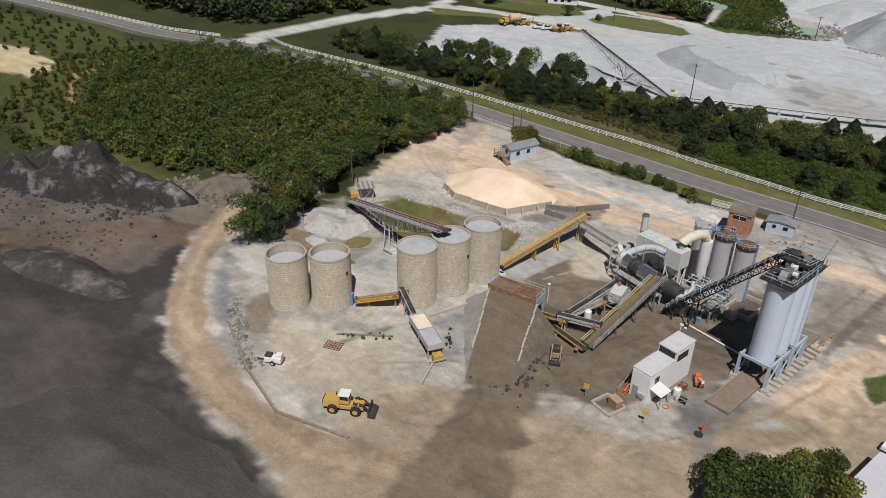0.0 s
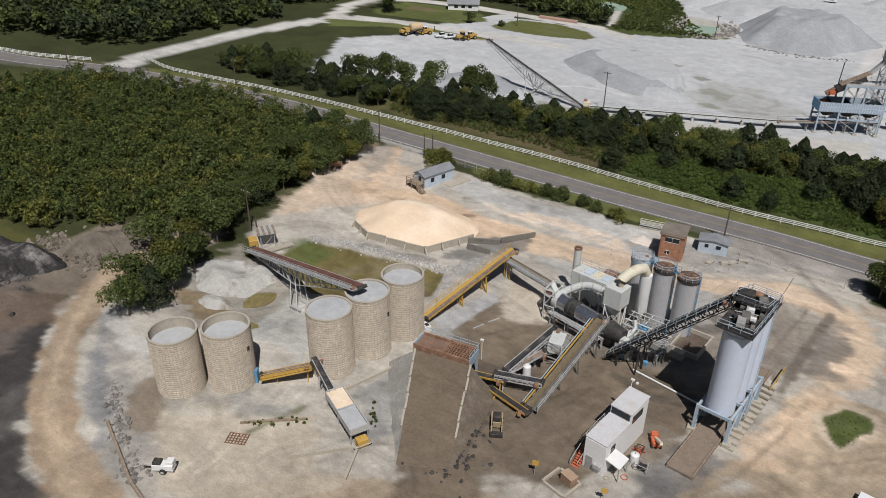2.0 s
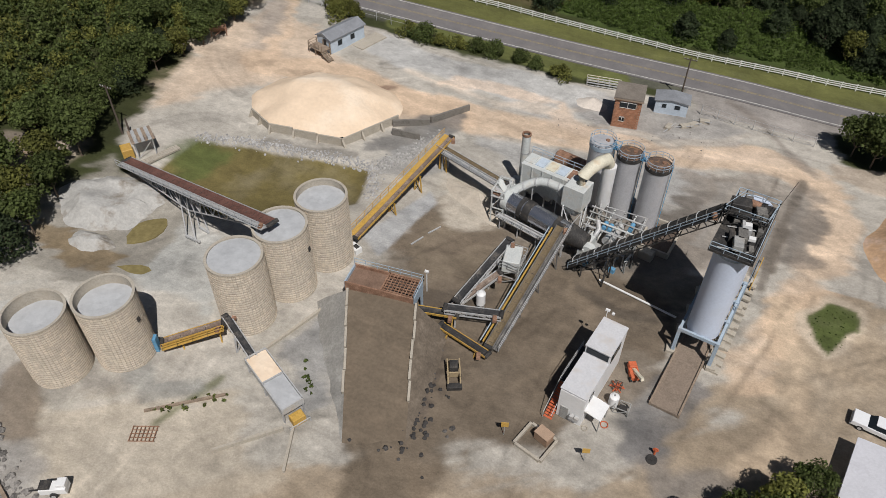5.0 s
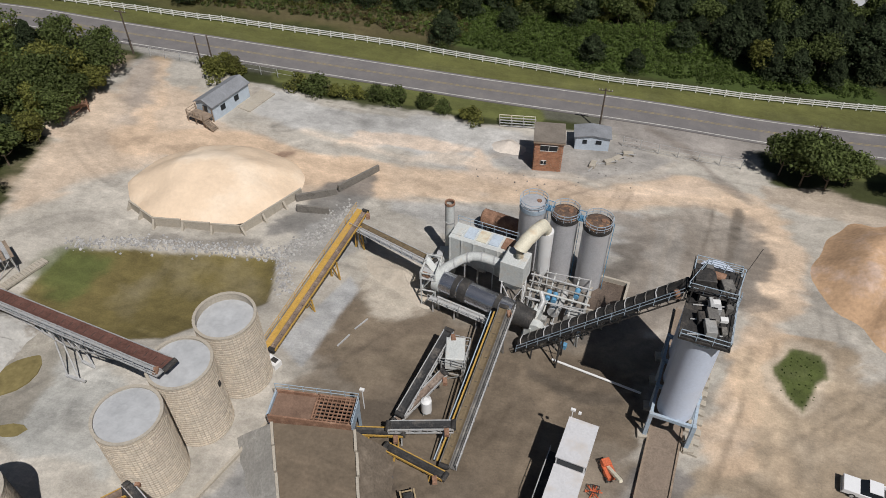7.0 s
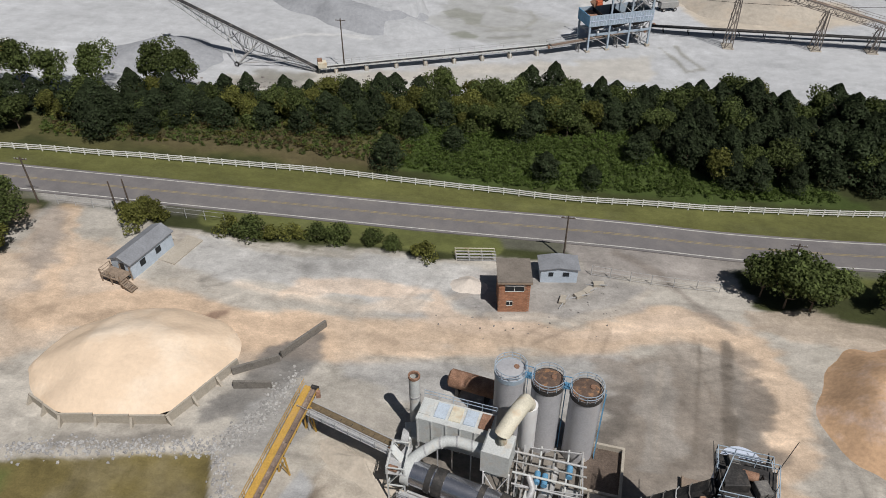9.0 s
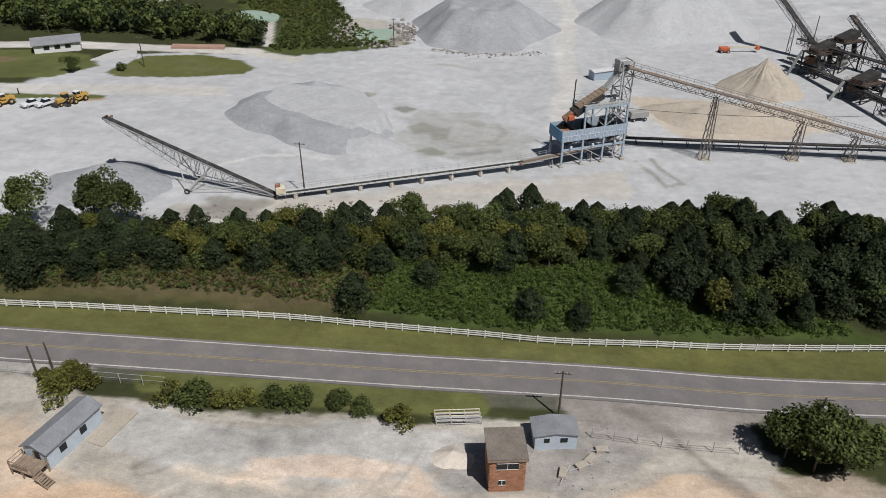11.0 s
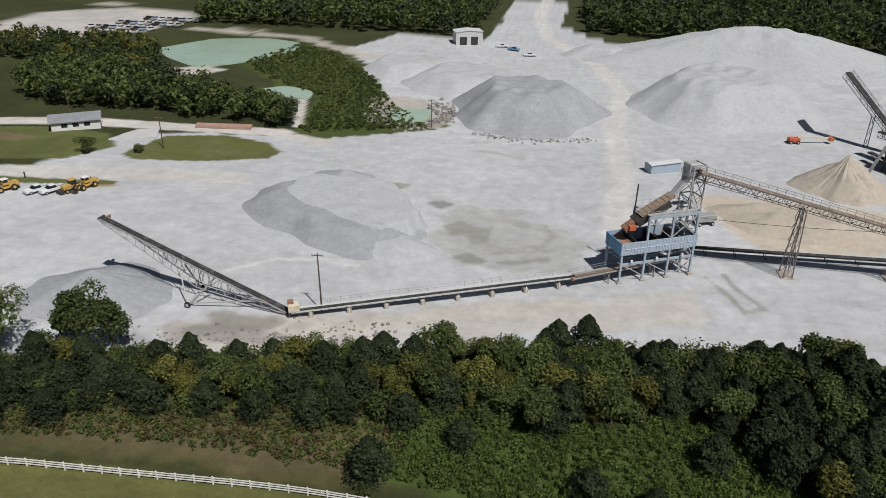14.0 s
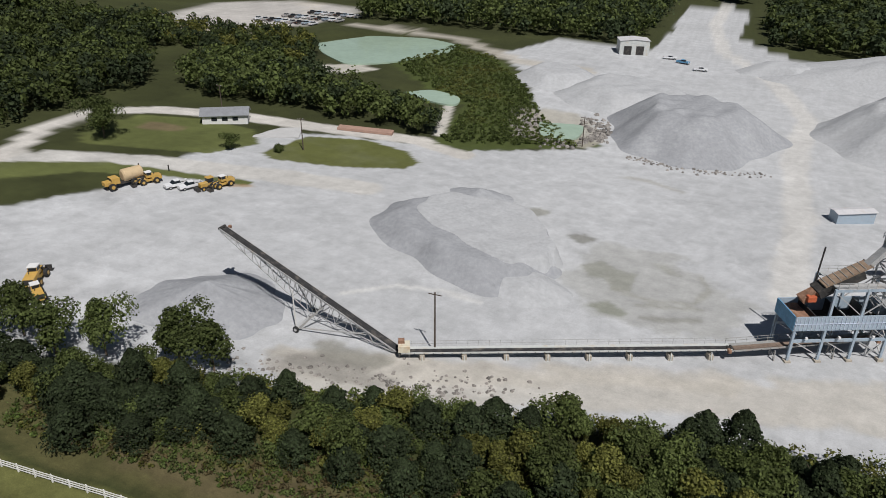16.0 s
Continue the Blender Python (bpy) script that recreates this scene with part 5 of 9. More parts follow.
heap("dust_mound", "pale limestone heap beside the haul road", -24, 446, 20, 14, 4.5, M_DUST, top=0.4, rough=0.03, seed=17)
heap("screenings_mound", "tan crushed stone heap under the overhead conveyor", 31, 292, 12.5, 12.5, 8.6, M_DUST_TAN, slip=1.05, rough=0.1, seed=18, n=96)
heap("screenings_mound", "low tan screenings heap with a dug face", 14, 266, 22, 11, 2.8, M_DUST_TAN, rz=-8, top=0.45, rough=0.06, seed=19)


M_SILT = mat("eroded_silt", (0.43, 0.42, 0.4), 0.95, vary=0.15, scale=0.28, fine=9, bump=0.3, stain=(0.17, 0.14, 0.105), stain_amount=0.9, layers=((0.5, 0.3, 75, 0.15),))
heap("dust_mound", "pale grey eroded silt bank beside the muddy puddle", -102.0, 82.8, 8.2, 6.2, 1.7, M_SILT, rz=25, top=0.5, rough=0.25, seed=44, n=96)
heap("dust_mound", "grey silt bank below the inclined conveyor", -98.5, 75.5, 4.0, 2.2, 0.9, M_SILT, rz=10, top=0.3, rough=0.12, seed=45)


# ---- ponds ----
def pond(label, poly, z, material=M_WATER, name="pond"):
    pts = [(p.x, p.y) for p in resample(poly + [poly[0]], 2.0)][:-1]
    return solo(name, MB().prism(pts, z - 0.6, z), material, label, "pond", kind="structure")


for (poly, level), label in zip(PONDS, ("large milky green settling pond", "small milky green settling pond", "shallow green pool beside the dust heap")):
    pond(label, poly, level)
pond("muddy olive puddle beside the conveyor", [(-94.8, 77), (-96.6, 82), (-95.4, 85), (-91.8, 85), (-90.6, 82.1), (-91.2, 78)], gz(-93.5, 81) + 0.1, M_MUDWATER)
pond("small muddy olive puddle", [(-92, 73.4), (-89.5, 76.2), (-85.8, 76), (-86, 72)], gz(-88, 74.4) + 0.08, M_MUDWATER)


# ---- plant: helpers ----
def wpart(name, mb, material, parent, label="", smooth=False):
    """A part whose geometry is given in world places."""
    ob = part(name, mb, material, parent, label, smooth)
    ob.matrix_parent_inverse = parent.matrix_basis.inverted()
    return ob


def lerp(p, q, t):
    return Vector(p) + (Vector(q) - Vector(p)) * t


def lattice(a0, a1, b0, b1, n, w=0.09):
    """Zigzag bracing between two chords."""
    mb = MB()
    mb.beam(a0, a1, w * 1.4)
    mb.beam(b0, b1, w * 1.4)
    for i in range(n):
        t0, t1 = i / n, (i + 1) / n
        mb.beam(lerp(a0, a1, t0), lerp(b0, b1, t0), w)
        mb.beam(lerp(a0, a1, t0) if i % 2 else lerp(b0, b1, t0), lerp(b0, b1, t1) if i % 2 else lerp(a0, a1, t1), w)
    mb.beam(a1, b1, w)
    return mb


def conveyor(label, p0, p1, width=1.2, depth=0.9, frame=None, belt=None, legs=(), walk=0, deep_mid=0.0, rollers=True, group="conveyors", cover=None, rail=None):
    """A belt conveyor from its tail p0 to its head p1; legs: shares of its length that stand on trestles."""
    frame, belt, rail = frame or M_STEEL, belt or M_BELT, rail or frame or M_STEEL
    p0, p1 = Vector(p0), Vector(p1)
    d = (p1 - p0).normalized()
    s = d.cross(Vector((0, 0, 1))).normalized()
    up = s.cross(d)
    L = (p1 - p0).length
    ob = thing("conveyor", label, "conveyor", group, at=(p0.x, p0.y, gz(p0.x, p0.y)))
    # belt, carried and returning, with a shallow trough
    mb = MB()
    hw = width / 2 - 0.08
    n = max(2, int(L / 2))
    vs, fs = [], []
    for i in range(n + 1):
        c = p0 + d * (L * i / n)
        vs += [c - s * hw + up * 0.12, c - s * hw * 0.45, c + s * hw * 0.45, c + s * hw + up * 0.12, c + s * hw - up * 0.16, c - s * hw - up * 0.16]
    for i in range(n):
        k = i * 6
        for a, b in ((0, 1), (1, 2), (2, 3), (3, 4), (4, 5), (5, 0)):
            fs.append((k + a, k + b, k + 6 + b, k + 6 + a))
    wpart("belt", mb.add(vs, fs), belt, ob)
    for sgn in (-1, 1):
        e = s * (sgn * width / 2)
        if depth > 0.5:
            a0, a1 = p0 + e, p1 + e
            if deep_mid:
                m0, m1 = p0 + e + d * 0.5 - up * 0.4, p1 + e - d * 0.5 - up * 0.4
                mid = lerp(p0, p1, 0.45) + e - up * deep_mid
                t = lattice(a0, lerp(a0, a1, 0.45), m0, mid, max(4, int(L * 0.45 / 1.8)), 0.1)
                t2 = lattice(lerp(a0, a1, 0.45), a1, mid, m1, max(4, int(L * 0.55 / 1.8)), 0.1)
                t.add(t2.v, t2.f)
            else:
                t = lattice(a0, a1, a0 - up * depth, a1 - up * depth, max(3, int(L / max(1.2, depth * 1.1))), 0.08)
            wpart("side_truss", t, frame, ob)
        wpart("side_beam", MB().beam(p0 + e, p1 + e, 0.1, 0.3, up), frame, ob)
    if depth > 0.5 and not deep_mid:
        for i in range(int(L / 2.4) + 1):
            c = p0 + d * min(L, i * 2.4) - up * depth
            wpart("cross_member", MB().beam(c - s * width / 2, c + s * width / 2, 0.08), frame, ob)
    if rollers:
        mb = MB()
        for i in range(int(L / 1.5)):
            c = p0 + d * (0.7 + i * 1.5) - up * 0.05
            mb.beam(c - s * (width / 2 + 0.12), c + s * (width / 2 + 0.12), 0.12, 0.1)
        tagged(wpart("roller_set", mb, M_DARK, ob), kind="stuff")
    for nm, c in (("head_pulley", p1), ("tail_pulley", p0)):
        wpart(nm, MB().tube([c - s * width / 2, c + s * width / 2], 0.28, 12), M_DARK, ob)
    wpart("drive_motor", MB().box(*(p1 - d * 0.7 + s * (width / 2 + 0.35) + Vector((0, 0, -0.2))), 0.5, 0.8, 0.5, 20), M_RUST, ob)
    if cover:
        e = s * (width / 2 + 0.1)
        vs = []
        for c in (p0, p1):
            vs += [c - e + up * 0.1, c - e * 0.4 + up * 0.5, c + e * 0.4 + up * 0.5, c + e + up * 0.1]
        mb = MB().add(vs, [(0, 4, 5, 1), (1, 5, 6, 2), (2, 6, 7, 3), (0, 1, 2, 3), (7, 6, 5, 4)])
        wpart("hood", mb, cover, ob)
        for i in range(int(L / 1.3)):
            c = p0 + d * (0.6 + i * 1.3) + up * 0.52
            wpart("hood_rib", MB().beam(c - e * 0.95 - up * 0.3, c - e * 0.4, 0.09).beam(c - e * 0.4, c + e * 0.4, 0.09).beam(c + e * 0.4, c + e * 0.95 - up * 0.3, 0.09), M_GRIME if i % 3 else M_GALV, ob)
    if walk:
        e0 = s * (walk * (width / 2 + 0.1))
        e1 = s * (walk * (width / 2 + 0.85))
        mb = MB().add([p0 + e0, p1 + e0, p1 + e1, p0 + e1, p0 + e0 - up * 0.06, p1 + e0 - up * 0.06, p1 + e1 - up * 0.06, p0 + e1 - up * 0.06], [(0, 1, 2, 3), (4, 7, 6, 5), (0, 4, 5, 1), (3, 2, 6, 7)])
        wpart("walkway", mb, frame, ob)
        mb = MB()
        for hgt in (0.55, 1.05):
            mb.beam(p0 + e1 + Vector((0, 0, hgt)), p1 + e1 + Vector((0, 0, hgt)), 0.06)
        for i in range(int(L / 1.8) + 1):
            c = p0 + e1 + d * min(L, i * 1.8)
            mb.beam(c, c + Vector((0, 0, 1.05)), 0.06)
        wpart("handrail", mb, rail, ob)
    for f in legs:
        c = lerp(p0, p1, f) - up * max(depth, 0.3)
        g = gz(c.x, c.y) - 0.1
        for sgn in (-1, 1):
            foot = Vector((c.x, c.y, g)) + s * (sgn * (width / 2 + 0.25)) + Vector((d.x, d.y, 0)) * 0.0
            top = c + s * (sgn * width / 2)
            wpart("leg", MB().beam(foot, top, 0.16), frame, ob)
        h = c.z - g
        if h > 2:
            k = max(1, int(h / 3.0))
            q0 = s * (width / 2 + 0.2)
            for i in range(k):
                za, zb = Vector((c.x, c.y, g + h * i / k)), Vector((c.x, c.y, g + h * (i + 1) / k))
                wpart("leg_brace", MB().beam(za - q0, zb + q0, 0.09), frame, ob)
                wpart("leg_brace", MB().beam(za + q0, zb - q0, 0.09), frame, ob)
    return ob


def frame_tower(mb, x0, y0, x1, y1, z0, z1, w=0.15, levels=2, brace=True, rz=0.0, cx=0.0, cy=0.0):
    c = [(x0, y0), (x1, y0), (x1, y1), (x0, y1)]
    for x, y in c:
        mb.beam((x, y, z0), (x, y, z1), w, up=(1, 0, 0))
    for k in range(1, levels + 1):
        z, zb = z0 + (z1 - z0) * k / levels, z0 + (z1 - z0) * (k - 1) / levels
        for i in range(4):
            a, b = c[i], c[(i + 1) % 4]
            mb.beam((*a, z), (*b, z), w * 0.9)
            if brace:
                mb.beam((*a, zb), (*b, z), w * 0.6)
    return mb


def railing(mb, pts, z, h=1.05):
    for a, b in zip(pts, pts[1:]):
        for k in (0.5, 1.0):
            mb.beam((*a, z + h * k), (*b, z + h * k), 0.06)
        n = max(1, int(math.dist(a, b) / 1.4))
        for i in range(n + 1):
            q = lerp((*a, z), (*b, z), i / n)
            mb.beam(q, q + Vector((0, 0, h)), 0.06)
    return mb


# ---- five stave silos ----
def stave_silo(x, y, label, top=11.0, r=3.3, fill=-0.5):
    g = gz(x, y) - 0.2
    ob = thing("stave_silo", label, "silo", "concrete stave silos", at=(x, y, g))
    H = top - g
    core = MB().ring(0, 0, 0, r - 0.22, r - 0.03, H, 40)
    part("core", core, M_CONC, ob, smooth=True)
    rows, cols = 27, 50
    mb = MB()
    rh = H / rows
    for j in range(rows):
        for k in range(cols):
            w0 = 2 * math.pi * (k + 0.025) / cols
            w1 = 2 * math.pi * (k + 0.975) / cols
            z0, z1 = j * rh + 0.012, (j + 1) * rh - 0.012
            o = r + random.uniform(0.0, 0.035)
            vs = []
            for rad, ins in ((r - 0.05, 0.0), (o, 0.02)):
                vs += [(rad * math.cos(a), rad * math.sin(a), z) for a, z in ((w0 + ins / 3, z0 + ins), (w1 - ins / 3, z0 + ins), (w1 - ins / 3, z1 - ins), (w0 + ins / 3, z1 - ins))]
            mb.add(vs, [(4, 5, 6, 7)] + [(i, (i + 1) % 4, 4 + (i + 1) % 4, 4 + i) for i in range(4)])
    tagged(part("stave_wall", mb, M_STAVE, ob, "tan concrete staves with recessed joints"), kind="stuff")
    hoop = MB().ring(0, 0, 0, r + 0.02, r + 0.055, 0.045, 40).mesh("hoop", M_HOOP)
    for j in range(rows):
        o = new("hoop", hoop)
        o.parent = ob
        o.location = (0, 0, (j + 0.5) * rh)
    part("rim", MB().ring(0, 0, H - 0.05, r - 0.25, r + 0.06, 0.14, 40), M_CONC, ob)
    vs, fs = [(0, 0, H + fill + (0.25 if fill > -0.8 else -0.2))], []
    for q, rad in enumerate((0.35, 0.7, 1.0)):
        for k in range(28):
            w = 2 * math.pi * k / 28
            vs.append(((r - 0.2) * rad * math.cos(w), (r - 0.2) * rad * math.sin(w), H + fill + 0.2 * (1 - rad) + random.uniform(-0.05, 0.05)))
    for k in range(28):
        fs.append((0, 1 + k, 1 + (k + 1) % 28))
        for q in (0, 1):
            a = 1 + q * 28
            fs.append((a + k, a + 28 + k, a + 28 + (k + 1) % 28, a + (k + 1) % 28))
    part("aggregate", MB().add(vs, fs), M_DUST, ob, "pale grey aggregate filling the silo", smooth=True)
    # junction box on the flank
    if "beside" in label or "under" in label:
        part("gauge_box", MB().box(r * 0.98, r * 0.2, H * 0.66, 0.3, 0.4, 0.6, 10), M_DARK, ob)
    return ob


stave_silo(-85.3, 58.4, "tan concrete stave silo with a sunken pale aggregate fill", 10.6, fill=-1.5)
stave_silo(-80.4, 63.4, "tan concrete stave silo beside a yellow conveyor", 10.6, fill=-1.3)
stave_silo(-71.2, 74.3, "tan concrete stave silo heaped with grey aggregate", 11.0, fill=-0.15)
stave_silo(-69.6, 81.0, "tan concrete stave silo under the inclined conveyor head", 11.0, fill=-0.25)
stave_silo(-68.1, 87.7, "tan concrete stave silo with a sunken aggregate fill", 11.1, fill=-0.9)

# slab under the silos
solo("concrete_kerb", MB().beam((-66.5, 70, gz(-66.5, 70) + 0.1), (-62.6, 83, gz(-62.6, 83) + 0.1), 0.35, 0.5), M_CONC, "pale concrete kerb beside the silos", "kerb")

# ---- conveyors of the plant ----
conveyor("long inclined conveyor with a reddish belt on a grey truss", (-104.5, 89.6, 3.2), (-69.4, 79.6, 12.4), 1.6, 0.9, M_GALV, M_BELT_RED, legs=(), walk=1, deep_mid=3.6)
ob = thing("conveyor_trestle", "grey steel trestle under the inclined conveyor", "trestle", at=(-86.3, 83.0, gz(-86.3, 83)))
for dx, dy in ((-1.3, -0.9), (0.6, -1.2), (1.3, 0.8), (-0.7, 1.2)):
    wpart("leg", MB().beam((-86.3 + dx, 83 + dy, gz(-86.3, 83) - 0.2), (-87.6 + dx * 0.7, 84.2 + dy * 0.7, 5.0), 0.16), M_GALV, ob)
for a, b in (((-87.6, 82), (-85, 81.8)), ((-87, 84.2), (-85, 83.8))):
    wpart("base_beam", MB().beam((*a, gz(-86, 83) + 0.3), (*b, gz(-86, 83) + 0.3), 0.3), M_GALV, ob)
conveyor("yellow inclined conveyor with a grey belt and side walkway", (-66.0, 91.2, 1.7), (-62.0, 113.4, 5.6), 0.85, 0.45, M_YELLOW, M_BELT_DUSTY, legs=(0.35, 0.62, 0.9), walk=-1)
conveyor("short grey transfer conveyor with a dusty belt", (-62.8, 112.0, 4.4), (-50.6, 107.0, 5.2), 0.95, 1.0, M_GALV, M_BELT_OCHRE, legs=(0.04, 0.95), walk=1)
conveyor("dark enclosed slat conveyor rising to the storage silos", (-38.0, 100.4, 1.3), (-22.6, 97.6, 18.4), 1.6, 1.0, M_DARK, M_BELT, legs=(0.06, 0.26), walk=1, rail=M_BLUEGREY, cover=M_DARK)
conveyor("wide inclined conveyor with a dusty belt and yellow side", (-42.6, 82.4, 1.0), (-40.4, 100.7, 6.5), 1.05, 0.8, M_GRIME, M_BELT_OCHRE, legs=(0.35, 0.62, 0.9), walk=1, rail=M_GALV)
conveyor("inclined recycle conveyor with a black belt", (-48.6, 86.4, 2.2), (-46.0, 97.2, 4.6), 1.1, 0.6, M_GALV, M_BELT, legs=(0.5, 0.9))
conveyor("short level recycle conveyor with a black belt", (-49.3, 84.5, 2.6), (-42.6, 86.2, 2.9), 1.1, 0.6, M_GALV, M_BELT, legs=(0.2, 0.85))
conveyor("inclined recycle return conveyor with a grey frame", (-49.0, 86.0, 1.2), (-45.2, 92.0, 3.6), 1.0, 0.5, M_GALV, M_BELT_DUSTY, legs=(0.6,))
conveyor("low yellow feeder conveyor beneath the cold feed hopper", (-52.8, 83.4, 1.8), (-47.6, 84.4, 2.1), 1.0, 0.4, M_YELLOW, M_DARK, legs=(0.3, 0.9))
conveyor("low yellow collecting conveyor on skids", (-49.2, 83.0, 1.0), (-42.2, 81.2, 1.1), 1.0, 0.4, M_YELLOW, M_DARK, legs=(0.2, 0.8))
conveyor("small yellow conveyor between the silos", (-77.0, 65.6, 2.0), (-71.6, 70.4, 3.2), 1.0, 0.4, M_YELLOW, M_BELT_DUSTY, legs=(0.3, 0.9), walk=1)
conveyor("small grey conveyor feeding the loading bin", (-64.8, 67.6, 2.6), (-71.3, 70.8, 4.2), 0.9, 0.5, M_GALV, M_BELT, legs=(0.6,))
solo("blue_motor_box", MB().box(-77.6, 65.0, gz(-77.6, 65), 0.9, 0.9, 2.2, 30), M_BLUE, "bright blue motor cabinet at the conveyor tail", "cabinet")

solo("conveyor_skirt", MB().beam((-43.4, 82.6, 1.35), (-41.3, 99.6, 6.55), 0.14, 0.3), M_YELLOW, "faded yellow steel skirt along the wide conveyor", "skirt")
solo("conveyor_pipe", MB().tube([(-43.75, 82.6, 1.4), (-41.7, 99.6, 6.6)], 0.07, 8), M_BLUEGREY, "pale blue pipe along the wide conveyor", "pipe")

tb = thing("conveyor_tail_box", "white steel box with a dark opening at the conveyor tail", "box", at=(-65.4, 90.0, gz(-65.4, 90)), rz=-20)
part("body", MB().box(0, 0, -0.05, 1.7, 1.1, 0.9), M_WHITE, tb)
part("opening", MB().box(0.2, 0.1, 0.84, 0.8, 0.6, 0.06), M_DARK, tb)
for x, y, rz in ((-57.6, 98.6, 60), (-58.8, 95.6, 65), (-49.8, 81.0, -30)):
    solo("loose_beam", MB().beam((-1.1, 0, 0.1), (1.1, 0.1, 0.14), 0.16), M_GALV, "loose steel beam lying on the ground", "beam", "loose beams", at=pose(x, y, gz(x, y), 0, 0, rz))

# screen box beside the recycle conveyor
ob = thing("screen_deck", "pale grey vibrating screen box on a steel frame", "screen", at=(-44.6, 95.0, gz(-44.6, 95)))
wpart("frame", frame_tower(MB(), -45.9, 93.4, -43.5, 96.6, gz(-44.6, 95) - 0.1, 3.2), M_STEEL, ob)
wpart("body", MB().box(-44.7, 95, 2.6, 2.2, 3.2, 1.9, 12), M_BAG, ob)
wpart("handrail", railing(MB(), [(-46.1, 93.2), (-43.3, 93.2), (-43.3, 96.8), (-46.1, 96.8)], 3.4), M_GALV, ob)
ob = thing("small_tank", "small white cylindrical tank beside the conveyors", "tank", at=(-46.3, 88.6, gz(-46.3, 88.6)))
part("shell", MB().tube([(0, 0, 0.6), (0, 0, 2.4), (0, 0, 2.7)], [0.6, 0.6, 0.25], 16), M_WHITE, ob, smooth=True)
for a in range(3):
    part("leg", MB().beam((0.5 * math.cos(a * 2.1), 0.5 * math.sin(a * 2.1), -0.1), (0.5 * math.cos(a * 2.1), 0.5 * math.sin(a * 2.1), 0.8), 0.1), M_STEEL, ob)

# ---- ramp and cold feed hopper ----
RAMP_TOP, RAMP_LOW = ((-60.6, 80.8), (-52.0, 82.2)), ((-50.6, 61.8), (-44.6, 64.4))
def ramp_z(t):
    low = (lerp((*RAMP_LOW[0], 0), (*RAMP_TOP[0], 0), t) + lerp((*RAMP_LOW[1], 0), (*RAMP_TOP[1], 0), t)) / 2
    return gz(low.x, low.y) * (1 - t) + gz(-51, 64) * t - 0.45 + 4.4 * (t * t * (3 - 2 * t) * 0.55 + t * 0.45)


n = 16
tops, lefts, rights = [], [], []
for i in range(n + 1):
    t = i / n
    l, r_ = lerp((*RAMP_LOW[0], 0), (*RAMP_TOP[0], 0), t), lerp((*RAMP_LOW[1], 0), (*RAMP_TOP[1], 0), t)
    z = ramp_z(t)
    side = (l - r_).normalized()
    tops += [(l.x, l.y, z), (*(l * 0.7 + r_ * 0.3).xy, z + 0.03), ((l.x + r_.x) / 2, (l.y + r_.y) / 2, z + 0.07), (*(l * 0.3 + r_ * 0.7).xy, z + 0.02), (r_.x, r_.y, z)]
    for rows, p, sg, f in ((lefts, l, 1, 1.1), (rights, r_, -1, 0.95)):
        for w in (0, 0.35, 0.7, 1.0):
            wob = 0.35 * noise.noise(Vector((p.x * 0.6, p.y * 0.6, w * 3))) if w else 0
            q = p + side * sg * (max(z, 0) * f * w + 0.25 * w + wob)
            rows.append((q.x, q.y, z * (1 - w) + (gz(q.x, q.y) - 0.15) * w + wob * 0.5 if w else z - 0.01))
strip = lambda k: [(i * k + j, i * k + j + 1, (i + 1) * k + j + 1, (i + 1) * k + j) for i in range(n) for j in range(k - 1)]
ramp = solo("ramp", MB().add(tops, strip(5)), mat("packed_brown_earth", (0.152, 0.12, 0.088), 0.95, vary=0.12, scale=0.35, fine=8, bump=0.2, stain=(0.165, 0.127, 0.092), layers=((0.6, 0.2, 62, 0.14), (2.0, 0.5, 62, 0.1))), "brown earth loading ramp between low concrete walls", "ramp", kind="structure", smooth=True)
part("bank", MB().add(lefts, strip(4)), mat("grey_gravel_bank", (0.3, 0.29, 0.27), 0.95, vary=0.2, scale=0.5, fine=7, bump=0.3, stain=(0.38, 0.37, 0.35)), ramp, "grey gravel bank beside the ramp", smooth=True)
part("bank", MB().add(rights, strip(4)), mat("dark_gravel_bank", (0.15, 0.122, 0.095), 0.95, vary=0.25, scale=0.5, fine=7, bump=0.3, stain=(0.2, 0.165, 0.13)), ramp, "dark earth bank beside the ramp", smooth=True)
for k, (lo, hi) in enumerate(zip(RAMP_LOW, RAMP_TOP)):
    for i in range(5):
        t0, t1 = 0.38 + 0.124 * i, 0.38 + 0.124 * (i + 1) - 0.004
        a, b = lerp((*lo, 0), (*hi, 0), t0), lerp((*lo, 0), (*hi, 0), t1)
        wob = random.uniform(-0.12, 0.12)
        solo("barrier_block", MB().beam((a.x + wob, a.y, ramp_z(t0) + 0.2), (b.x + wob, b.y, ramp_z(t1) + 0.05), 0.28, 0.6), M_CONC, "weathered concrete barrier block along the ramp", "barrier", "ramp barrier blocks")
hop = thing("feed_hopper", "rusty cold feed hopper with a steel grizzly grid", "hopper", at=(-57, 83, gz(-57, 83)))
HX, HY = Vector((0.985, 0.12, 0)), Vector((-0.12, 0.985, 0))
HC = Vector((-57.0, 83.2, 0))


def hp(u, v, z):
    p = HC + HX * u + HY * v
    return (p.x, p.y, z)


